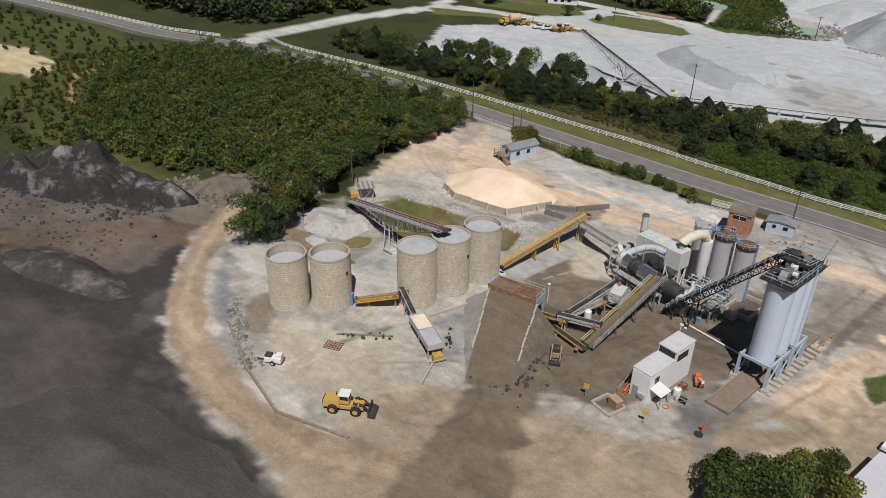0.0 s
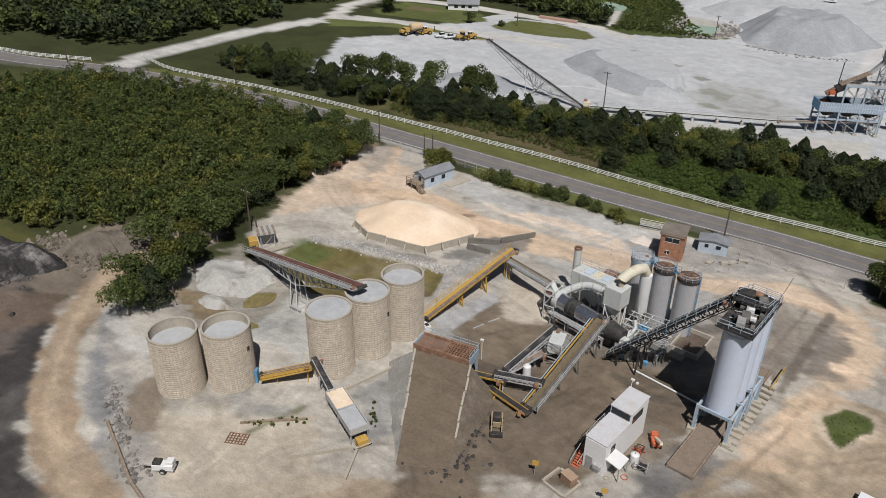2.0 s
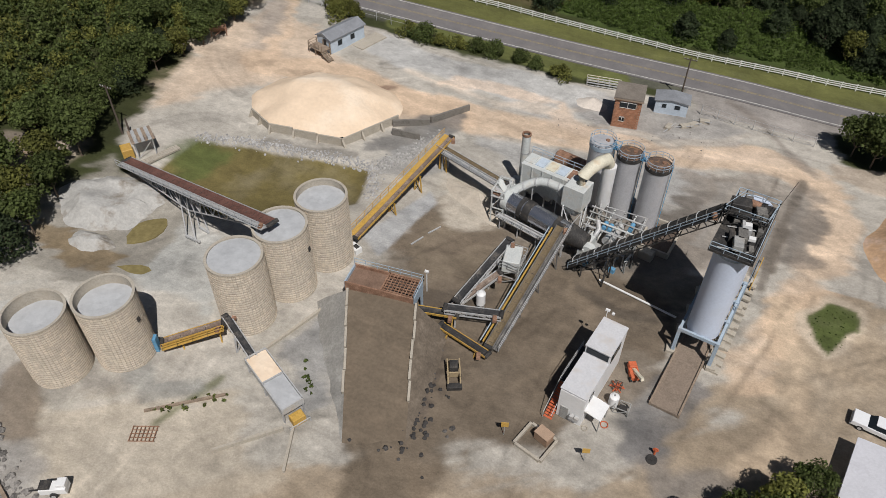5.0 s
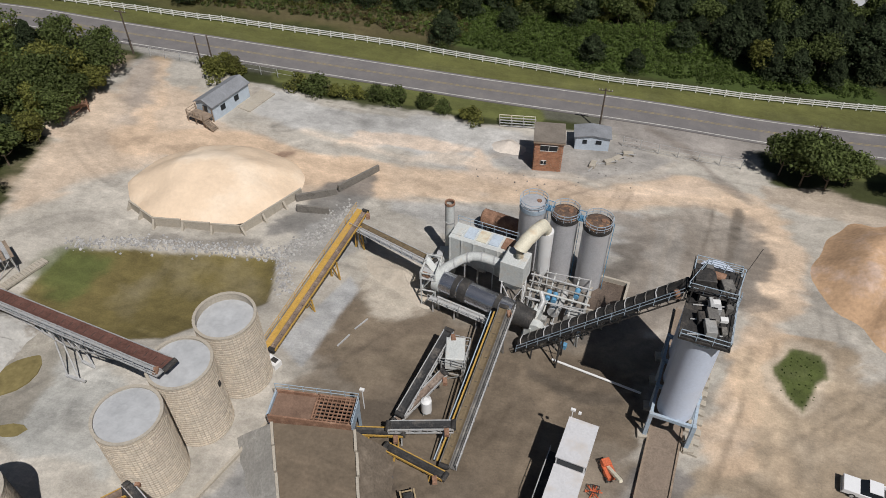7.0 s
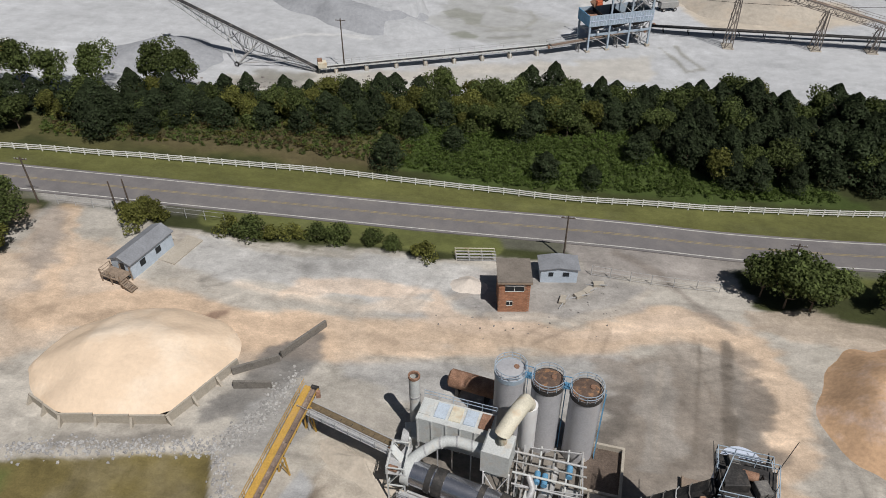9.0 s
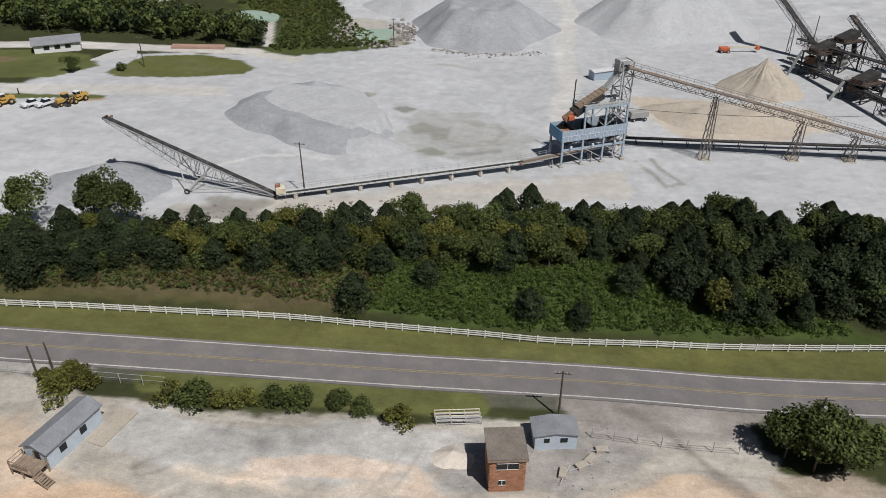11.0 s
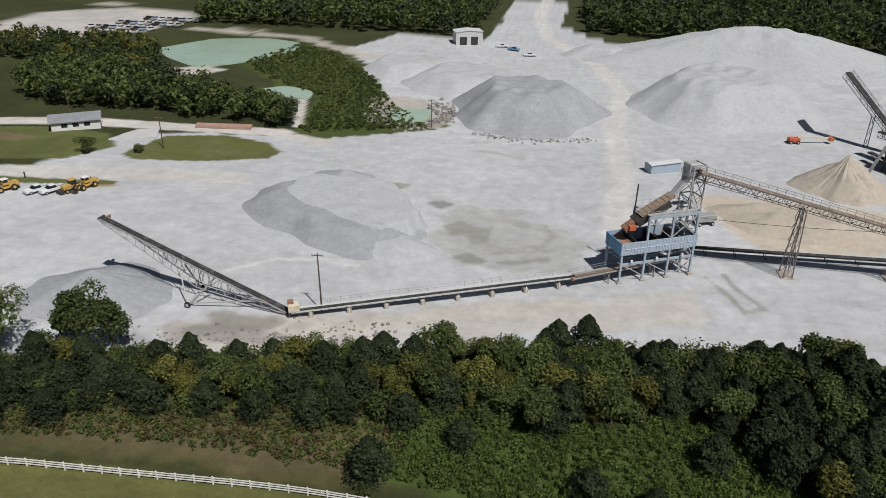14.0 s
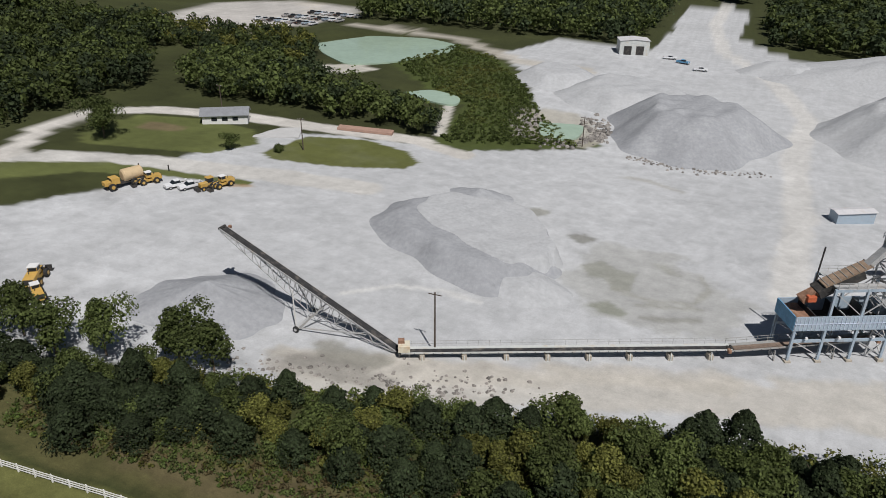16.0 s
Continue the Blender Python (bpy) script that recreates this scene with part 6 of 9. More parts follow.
for nm, a, b in (("front_wall", (-4.5, -1.6), (4.5, -1.6)), ("back_wall", (-4.5, 1.6), (4.5, 1.6)), ("end_wall", (-4.5, -1.6), (-4.5, 1.6)), ("end_wall", (4.5, -1.6), (4.5, 1.6)), ("divider", (0.2, -1.6), (0.2, 1.6))):
    wpart(nm, MB().beam(hp(*a, 4.2), hp(*b, 4.2), 0.18, 1.5), M_RUST if nm != "end_wall" else M_BLUEGREY, hop)
wpart("bin_floor", MB().add([hp(-4.4, -1.5, 4.5), hp(0.1, -1.5, 4.5), hp(0.1, 1.5, 4.5), hp(-4.4, 1.5, 4.5), hp(-4.4, -1.5, 3.4), hp(0.1, -1.5, 3.4), hp(0.1, 1.5, 3.4), hp(-4.4, 1.5, 3.4)], [(0, 1, 2, 3), (7, 6, 5, 4), (0, 4, 5, 1), (2, 6, 7, 3)]), mat("red_brown_fill", (0.2, 0.13, 0.095), 0.95, vary=0.2, scale=0.6), hop)
wpart("hopper_cone", MB().add([hp(0.3, -1.5, 4.0), hp(4.4, -1.5, 4.0), hp(4.4, 1.5, 4.0), hp(0.3, 1.5, 4.0), hp(1.8, -0.5, 2.2), hp(3.0, -0.5, 2.2), hp(3.0, 0.5, 2.2), hp(1.8, 0.5, 2.2)], [(0, 1, 5, 4), (1, 2, 6, 5), (2, 3, 7, 6), (3, 0, 4, 7), (4, 5, 6, 7)]), M_DARK, hop)
bar = 0
for i in range(9):
    u = 0.5 + i * 0.46
    wpart("grizzly_bar", MB().beam(hp(u, -1.55, 4.85), hp(u, 1.55, 4.85), 0.09, 0.18), M_RUST, hop)
for i in range(7):
    v = -1.3 + i * 0.43
    wpart("grizzly_bar", MB().beam(hp(0.3, v, 4.86), hp(4.45, v, 4.86), 0.09, 0.18), M_RUST, hop)
for u in (-4.4, 4.4):
    for v in (-1.5, 1.5):
        wpart("leg", MB().beam(hp(u, v, -0.2), hp(u, v, 4.2), 0.25), M_BLUEGREY, hop)
wpart("handrail", railing(MB(), [hp(4.6, -1.7, 0)[:2], hp(4.6, 1.7, 0)[:2], hp(-4.6, 1.7, 0)[:2]], 4.8), M_BLUEGREY, hop)
wpart("floodlight", MB().beam(hp(5, 1.8, 3), hp(5, 1.8, 6.4), 0.08).box(*hp(5, 1.8, 6.4), 0.5, 0.3, 0.25), M_WHITE, hop)

# ---- dryer drum, filter house and ducts ----
drum = thing("dryer_drum", "polished steel rotary dryer drum with dark riding rings", "drum", at=(-44.6, 103.5, gz(-44.6, 103.5)))
D0, D1 = Vector((-49.0, 105.0, 4.2)), Vector((-39.6, 102.8, 3.6))
wpart("shell", MB().tube([D0, D1], 1.35, 32), mat("polished_steel", (0.5, 0.51, 0.55), 0.24, metal=0.9, vary=0.12, scale=0.8, bump=0.03), drum, smooth=True)
for t, w in ((0.22, 0.3), (0.33, 0.55), (0.8, 0.3)):
    c = lerp(D0, D1, t)
    dd = (D1 - D0).normalized()
    wpart("riding_ring", MB().tube([c - dd * w, c + dd * w], 1.48, 32), M_DARK, drum, smooth=True)
wpart("inlet_hood", MB().tube([D0 - (D1 - D0).normalized() * 0.8, D0 + (D1 - D0).normalized() * 0.1], 1.5, 20), M_BAG, drum, smooth=True)
wpart("mixer_end", MB().tube([D1, D1 + (D1 - D0).normalized() * 2.6], [1.5, 1.2], 20), M_DARK, drum, smooth=True)
for sgn in (-1, 1):
    q = Vector((0.23, 0.97, 0)) * sgn * 1.3
    wpart("skid_beam", MB().beam(D0 + q - Vector((0, 0, 1.9)), D1 + q - Vector((0, 0, 1.5)), 0.25, 0.5), M_GALV, drum)
for t in (0.02, 0.3, 0.65, 0.98):
    for sgn in (-1, 1):
        c = lerp(D0, D1, t) + Vector((0.23, 0.97, 0)) * sgn * 1.3
        wpart("leg", MB().beam((c.x, c.y, gz(c.x, c.y) - 0.1), (c.x, c.y, c.z - 1.8), 0.22), M_GALV, drum)
burner = thing("burner", "pale burner and blower at the drum end", "burner", at=(-36.8, 101.9, gz(-36.8, 102)))
part("fan_housing", MB().tube([(0, -0.5, 2.2), (0, 0.6, 2.2)], 1.15, 20), M_BAG, burner, smooth=True)
part("body", MB().box(0.6, 0, 0.3, 1.6, 1.8, 1.9), M_BAG, burner)
part("motor", MB().tube([(0.4, -1.5, 1.2), (0.4, -0.5, 1.2)], 0.4, 12), M_BLUE, burner)

dw = thing("drum_walkway", "grey steel walkway with handrails beside the drum", "walkway", at=(-45, 102, gz(-45, 102)))
W0, W1 = Vector((-50.2, 103.3, 2.5)), Vector((-40.4, 101.0, 2.2))
wpart("tread", MB().beam(W0, W1, 0.8, 0.08), M_GALV, dw)
wpart("handrail", railing(MB(), [(-50.3, 102.9), (-40.5, 100.6)], 2.4), M_GALV, dw)
for f in (0.05, 0.35, 0.65, 0.95):
    q = lerp(W0, W1, f)
    wpart("leg", MB().beam((q.x, q.y, gz(q.x, q.y) - 0.1), q, 0.14), M_GALV, dw)
it = thing("inlet_frame", "pale steel frame and platform over the drum inlet", "frame", at=(-50.4, 105.6, gz(-50.4, 105.6)))
wpart("frame", frame_tower(MB(), -51.4, 103.9, -49.6, 107.2, gz(-50.4, 105.6) - 0.1, 6.0, 0.15, 2), M_BAG, it)
wpart("platform", MB().box(-50.5, 105.6, 5.0, 2.2, 3.6, 0.1), M_GALV, it)
wpart("handrail", railing(MB(), [(-51.5, 103.8), (-51.5, 107.3), (-49.5, 107.3)], 5.1), M_GALV, it)
wpart("chute", MB().beam((-51.6, 106.6, 5.6), (-49.6, 105.4, 4.4), 0.9, 0.8), M_BAG, it)
wpart("motor", MB().tube([(-51.3, 104.4, 5.4), (-50.4, 104.2, 5.4)], 0.32, 12), M_RUST, it)
bh = thing("blower_housing", "tall pale sheet steel blower housing by the burner", "housing", at=(-37.1, 103.4, gz(-37.1, 103.4)), rz=-12)
part("body", MB().box(0, 0, -0.1, 0.9, 4.2, 2.9), M_BAG, bh)
part("duct", MB().tube([(0.2, 1.4, 2.6), (0.3, 2.2, 3.4), (-0.4, 3.0, 4.0)], 0.35, 12), M_GALV, bh, smooth=True)
pw = thing("pipework", "tangle of grey pipes and valves by the burner", "pipes", at=(-35, 103, gz(-35, 103)))
prng = random.Random(77)
for i in range(16):
    x, y, z = prng.uniform(-39.4, -31.5), prng.uniform(101.0, 106.4), prng.uniform(0.5, 2.8)
    along = prng.random() < 0.6
    dx, dy = (prng.uniform(1.2, 3.2), prng.uniform(-0.7, -0.2)) if along else (prng.uniform(0.1, 0.4), prng.uniform(1.0, 2.6))
    g = gz(x, y)
    wpart("pipe", MB().tube([(x, y, g - 0.05), (x, y, g + z), (x + dx, y + dy, g + z), (x + dx, y + dy, g - 0.05)], prng.choice((0.07, 0.1, 0.13)), 8), (M_GALV, M_STEEL, M_BAG, M_GRIME)[i % 4], pw, smooth=True)
for i in range(6):
    x, y = prng.uniform(-38.6, -32.4), prng.uniform(101.4, 105.8)
    wpart("valve_box", MB().box(x, y, gz(x, y) - 0.05, prng.uniform(0.5, 1.1), prng.uniform(0.4, 0.9), prng.uniform(0.6, 1.5), -12), (M_GRIME, M_STEEL, M_BLUE)[i % 3], pw)

bag = thing("baghouse", "pale grey dust filter house on steel legs", "baghouse", at=(-45, 110, gz(-45, 110)))
BX = Vector((0.985, -0.16, 0))
BY = Vector((0.16, 0.985, 0))


def bp(u, v, z):
    p = Vector((-45.0, 110.2, 0)) + BX * u + BY * v
    return (p.x, p.y, z)


wpart("body", MB().prism([bp(-4.2, -1.5, 0)[:2], bp(4.0, -1.5, 0)[:2], bp(4.0, 1.5, 0)[:2], bp(-4.2, 1.5, 0)[:2]], 3.6, 7.6), M_BAG, bag)
for i in range(5):
    u = -3.4 + i * 1.65
    wpart("roof_hatch", MB().beam(bp(u - 0.65, 0.2, 7.66), bp(u + 0.65, 0.2, 7.66), 2.0, 0.12), (M_BAG, M_SHEDBLUE, M_CREAM, M_SHEDBLUE, M_RUST)[i], bag)
for i in range(6):
    u = -4.0 + i * 1.6
    wpart("stiffener", MB().beam(bp(u, -1.56, 3.6), bp(u, -1.56, 7.6), 0.14, 0.1), M_BAG, bag)
for k in range(3):
    u = -2.8 + k * 2.7
    wpart("dust_hopper", MB().add([bp(u - 1.3, -1.4, 3.6), bp(u + 1.3, -1.4, 3.6), bp(u + 1.3, 1.4, 3.6), bp(u - 1.3, 1.4, 3.6), bp(u - 0.2, -0.2, 1.7), bp(u + 0.2, -0.2, 1.7), bp(u + 0.2, 0.2, 1.7), bp(u - 0.2, 0.2, 1.7)], [(0, 4, 5, 1), (1, 5, 6, 2), (2, 6, 7, 3), (3, 7, 4, 0), (4, 7, 6, 5)]), M_BAG, bag)
for u in (-4.0, -0.1, 3.8):
    for v in (-1.4, 1.4):
        wpart("leg", MB().beam(bp(u, v, gz(-45, 110) - 0.1), bp(u, v, 3.7), 0.2), M_GALV, bag)
wpart("handrail", railing(MB(), [bp(-4.2, 1.6, 0)[:2], bp(4.0, 1.6, 0)[:2]], 7.6), M_BLUEGREY, bag)
stack = thing("exhaust_stack", "pale grey exhaust stack with a rusty rim", "stack", at=(-50.2, 113.2, gz(-50.2, 113.2)))
part("pipe", MB().tube([(0, 0, -0.1), (0, 0, 9.6)], 0.62, 20, caps=False), M_BAG, stack, smooth=True)
part("rim", MB().ring(0, 0, 9.4, 0.5, 0.68, 0.3, 20), M_RUST, stack)
part("fan_box", MB().box(0.2, -1.8, 0, 2.2, 2.4, 2.6, 10), M_BAG, stack)
part("fan_wheel", MB().tube([(-1.0, -2.6, 2.0), (-0.2, -2.6, 2.0)], 1.1, 18), M_GALV, stack, smooth=True)
part("guy_band", MB().ring(0, 0, 6.4, 0.6, 0.67, 0.2, 20), M_GALV, stack)
duct = thing("exhaust_duct", "pale grey ribbed round duct from the drum", "duct", at=(-46, 107, gz(-46, 107)))
wpart("pipe", MB().tube([(-49.4, 105.6, 5.0), (-48.4, 106.2, 5.8), (-46.8, 107.0, 6.7), (-45.6, 107.3, 7.1), (-44.4, 107.2, 7.3), (-41.4, 106.4, 7.5)], 0.6, 18), M_BAG, duct, smooth=True)
for p in ((-47.7, 106.55, 6.2), (-46.2, 107.15, 6.9), (-44.4, 107.2, 7.3), (-42.8, 106.8, 7.4)):
    q = Vector(p)
    wpart("flange", MB().tube([q - Vector((0.08, 0, 0.02)), q + Vector((0.08, 0, 0.02))], 0.67, 18), M_GALV, duct)
for p in ((-46.6, 106.9), (-43.0, 106.5)):
    wpart("support", MB().beam((*p, gz(*p) - 0.1), (*p, 6.5), 0.14), M_GALV, duct)
box = thing("knockout_box", "pale grey collector box with a rusty elbow duct", "collector", at=(-40.2, 106.0, gz(-40.2, 106)))
part("body", MB().box(0, 0, 6.2, 2.9, 2.9, 3.4, -10), M_BAG, box)
part("cone", MB().add([(-1.4, -1.4, 6.2), (1.4, -1.4, 6.2), (1.4, 1.4, 6.2), (-1.4, 1.4, 6.2), (-0.3, -0.3, 4.2), (0.3, -0.3, 4.2), (0.3, 0.3, 4.2), (-0.3, 0.3, 4.2)], [(0, 4, 5, 1), (1, 5, 6, 2), (2, 6, 7, 3), (3, 7, 4, 0), (4, 7, 6, 5)]), M_BAG, box)
for dx in (-1.3, 1.3):
    for dy in (-1.3, 1.3):
        part("leg", MB().beam((dx, dy, -0.2), (dx, dy, 6.3), 0.16), M_WHITE, box)
part("brace", MB().beam((-1.3, -1.3, 0), (1.3, -1.3, 6), 0.09).beam((1.3, -1.3, 0), (1.3, 1.3, 6), 0.09).beam((1.3, -1.3, 0), (-1.3, -1.3, 6), 0.09), M_WHITE, box)
part("elbow_duct", MB().tube([(0.2, 0.2, 9.4), (0.3, 0.3, 10.6), (0.9, 1.2, 11.4), (1.7, 2.7, 11.7), (2.3, 4.0, 11.5), (2.6, 4.6, 10.4)], [0.85, 0.85, 0.85, 0.85, 0.85, 0.8], 18), M_CREAM, box, "cream duct streaked with rust", smooth=True)
cyc = thing("cyclone", "tall pale cyclone cylinder beside the tanks", "cyclone", at=(-37.5, 110.8, gz(-37.5, 110.8)))
part("shell", MB().tube([(0, 0, 2.0), (0, 0, 4.2), (0, 0, 10.2)], [0.3, 0.95, 0.95], 20), M_WHITE, cyc, smooth=True)
for a in range(4):
    part("leg", MB().beam((0.9 * math.cos(a * 1.57), 0.9 * math.sin(a * 1.57), -0.2), (0.9 * math.cos(a * 1.57), 0.9 * math.sin(a * 1.57), 4.6), 0.14), M_WHITE, cyc)
rt = thing("horizontal_tank", "rusty brown horizontal tank on saddles", "tank", at=(-44.2, 119.8, gz(-44.2, 119.8)), rz=-12)
part("shell", MB().tube([(-3.2, 0, 2.2), (-3.0, 0, 2.2), (2.6, 0, 2.2), (2.8, 0, 2.2)], [0.9, 1.15, 1.15, 0.9], 20), M_RUST, rt, smooth=True)
for x in (-2, 1.8):
    part("saddle", MB().box(x, 0, -0.1, 0.4, 1.8, 1.5), M_DARK, rt)

# ---- three insulated tanks ----
M_TARTOP = mat("tarry_rusty_top", (0.13, 0.09, 0.07), 0.8, vary=0.3, scale=1.2, stain=(0.36, 0.19, 0.09), stain_amount=0.8)
for (x, y), rust, label in (((-39.8, 115.1), False, "tall grey clad bitumen tank with a flat top"), ((-35.7, 114.2), True, "tall grey clad tank with a dark rusty top"), ((-31.6, 113.4), True, "tall grey clad tank with rust patches on its top")):
    g = gz(x, y)
    tk = thing("storage_tank", label, "tank", "insulated tanks", at=(x, y, g))
    H = 10.5 - g
    part("shell", MB().tube([(0, 0, -0.2), (0, 0, H)], 1.72, 32), M_TANK, tk, smooth=True)
    part("top_plate", MB().tube([(0, 0, H - 0.05), (0, 0, H + 0.12), (0, 0, H + 0.3)], [1.66, 1.62, 0.4], 32), M_TARTOP if rust else M_TANK, tk, smooth=True)
    part("rim_band", MB().ring(0, 0, H - 0.55, 1.72, 1.8, 0.6, 32), M_DARK if rust else M_BLUEGREY, tk)
    for z in (0.45, 0.9):
        part("handrail", MB().ring(0, 0, H + z, 1.75, 1.81, 0.06, 28), M_BLUEGREY, tk)
    for a in range(12):
        x_, y_ = 1.78 * math.cos(a * 0.5236), 1.78 * math.sin(a * 0.5236)
        part("rail_post", MB().beam((x_, y_, H - 0.1), (x_, y_, H + 0.92), 0.06, up=(1, 0, 0)), M_BLUEGREY, tk)
    part("manhole", MB().tube([(0.6, 0.3, H), (0.6, 0.3, H + 0.4)], 0.3, 12), M_RUST, tk)
    mb = MB()
    for sx in (-0.25, 0.25):
        mb.beam((1.9, sx - 0.6, 0), (1.9, sx - 0.6, H + 0.8), 0.06, up=(1, 0, 0))
    for i in range(int(H / 0.4)):
        mb.beam((1.9, -0.85, 0.3 + i * 0.4), (1.9, -0.35, 0.3 + i * 0.4), 0.05)
    part("ladder", mb, M_BLUE, tk)
for a, b in (((-38.2, 114.8), (-37.2, 114.6)), ((-34.1, 113.9), (-33.2, 113.8))):
    cw = thing("catwalk", "short blue catwalk between two tanks", "catwalk", "tank catwalks", at=(*a, 10.4))
    wpart("tread", MB().beam((*a, 10.4), (*b, 10.4), 0.9, 0.1), M_BLUE, cw)
    for sg in (-0.45, 0.45):
        wpart("handrail", MB().beam((a[0], a[1] + sg, 11.3), (b[0], b[1] + sg, 11.3), 0.07).beam((a[0], a[1] + sg, 10.4), (a[0], a[1] + sg, 11.3), 0.07).beam((b[0], b[1] + sg, 10.4), (b[0], b[1] + sg, 11.3), 0.07), M_BLUE, cw)

# pipe rack with pumps and containment
rack = thing("pipe_rack", "white steel pipe rack with pumps and blue motors", "pipe rack", at=(-34.5, 108, gz(-34.5, 108)))
wpart("frame", frame_tower(MB(), -38.2, 105.5, -31.2, 110.6, gz(-34, 108) - 0.1, 3.4, 0.12, 1, False), M_GALV, rack)
for i in range(4):
    y = 105.8 + i * 1.35
    wpart("pipe", MB().tube([(-38.6, y, 3.4 + 0.08 * (i % 3)), (-30.8, y - 0.9, 3.4 + 0.08 * (i % 3))], 0.1 + 0.03 * (i % 2), 8), (M_GALV, M_BAG, M_STEEL)[i % 3], rack, smooth=True)
for i in range(5):
    x = -37.6 + i * 1.5
    wpart("pipe", MB().tube([(x, 104.6, 2.6), (x + 0.5, 111.5, 2.6)], 0.11, 8), (M_STEEL, M_BAG)[i % 2], rack, smooth=True)
for x, y in ((-36.0, 107.2), (-35.2, 107.0), (-32.6, 108.4)):
    wpart("pump_motor", MB().tube([(x, y - 0.7, 2.9), (x + 0.1, y + 0.7, 2.9)], 0.34, 12), M_BLUE, rack, "blue pump motor", smooth=True)
wpart("heater", MB().tube([(-35.0, 105.6, 1.6), (-34.3, 109.4, 1.6)], 0.75, 16), M_GALV, rack, smooth=True)
wpart("compressor", MB().box(-32.4, 106.4, gz(-32, 106), 2.2, 1.8, 1.7, -10), M_STEEL, rack)
cont = thing("containment_basin", "dark oily concrete containment basin with pale walls", "basin", at=(-28.8, 111, gz(-28.8, 111)), rz=-6)
for x, y, sx, sy in ((0, -3.2, 4.6, 0.3), (0, 3.2, 4.6, 0.3), (-2.15, 0, 0.3, 6.1), (2.15, 0, 0.3, 6.1)):
    part("wall", MB().box(x, y, -0.2, sx, sy, 1.1), M_CONC, cont)
part("floor", MB().box(0, 0, -0.25, 4.0, 6.1, 0.45), mat("oily_brown_floor", (0.12, 0.092, 0.074), 0.7, vary=0.3, scale=0.8), cont)
solo("valve_cabinet", MB().box(-29.6, 106.6, gz(-29.6, 106.6), 1.9, 1.3, 1.3, -10), M_CONC, "pale valve cabinet beside the basin", "cabinet")

# ---- white storage silos ----
ss = thing("storage_silo_bank", "three pale blue-white storage silos on a steel stand", "silos", at=(-20, 98, gz(-20, 98)))
SU = Vector((0.12, 0.993, 0)).normalized()
SV = Vector((0.993, -0.12, 0))
SC = Vector((-20.4, 93.6, 0))


def sp_(u, v, z):
    p = SC + SU * u + SV * v
    return Vector((p.x, p.y, z))


for i in range(3):
    c = sp_(0.1 + i * 3.75, 0, 0)
    sil = wpart("silo_shell", MB().tube([(c.x, c.y, 4.0), (c.x, c.y, 17.3)], 1.86, 36), M_SILO_BLUE, ss, smooth=True)
    wpart("discharge_cone", MB().tube([(c.x, c.y, 4.02), (c.x, c.y, 2.5)], [1.8, 0.5], 20), M_DARK, ss, smooth=True)
    wpart("weld_band", MB().ring(c.x, c.y, 16.4, 1.86, 1.9, 0.2, 36), M_BLUEGREY, ss)
for u in (-1.8, 2.0, 5.7, 9.4):
    for v in (-2.2, 2.2):
        wpart("leg", MB().beam(sp_(u, v, gz(-20, 98) - 0.3), sp_(u, v, 4.6), 0.42, up=(1, 0, 0)), M_BLUEGREY, ss)
        wpart("footing", MB().box(*sp_(u, v * 1.1, gz(-20, 98) - 0.2), 1.1, 1.1, 0.7, 7), M_CONC, ss)
    wpart("cross_beam", MB().beam(sp_(u, -2.3, 4.3), sp_(u, 2.3, 4.3), 0.3, 0.45), M_BLUEGREY, ss)
for v in (-2.2, 2.2):
    wpart("long_beam", MB().beam(sp_(-1.9, v, 4.2), sp_(9.5, v, 4.2), 0.3, 0.45), M_BLUEGREY, ss)
    mb = MB()
    for u in (-1.8, 2.0, 5.7):
        mb.beam(sp_(u, v, 0.2), sp_(u + 3.7, v, 4.0), 0.16)
    wpart("brace", mb, M_BLUEGREY, ss)
wpart("top_deck", MB().add([sp_(-2.3, -2.3, 17.6), sp_(-2.3, 2.3, 17.6), sp_(8.0, 2.3, 17.6), sp_(8.0, -2.3, 17.6), sp_(-2.3, -2.3, 17.3), sp_(-2.3, 2.3, 17.3), sp_(8.0, 2.3, 17.3), sp_(8.0, -2.3, 17.3)], [(0, 1, 2, 3), (7, 6, 5, 4), (0, 4, 5, 1), (1, 5, 6, 2), (2, 6, 7, 3), (3, 7, 4, 0)]), M_DARK, ss, "dark tar-stained steel deck")
for i in range(3):
    for sg in (-1, 1):
        wpart("skirt", MB().add([sp_(-1.9 + i * 3.7, 2.3 * sg, 17.3), sp_(2.1 + i * 3.7, 2.3 * sg, 17.3), sp_(0.1 + i * 3.75, 1.95 * sg, 16.3), sp_(-1.9 + i * 3.7, 2.25 * sg, 17.3), sp_(2.1 + i * 3.7, 2.25 * sg, 17.3), sp_(0.1 + i * 3.75, 1.9 * sg, 16.3)], [(0, 1, 2), (5, 4, 3), (0, 3, 4, 1), (1, 4, 5, 2), (2, 5, 3, 0)]), M_DARK, ss)
wpart("deck_handrail", railing(MB(), [tuple(sp_(u, v, 0).xy) for u, v in ((-2.3, -2.2), (-2.3, 2.2), (8.0, 2.2), (8.0, -2.2), (5, -2.2))], 17.6), M_BLUEGREY, ss)
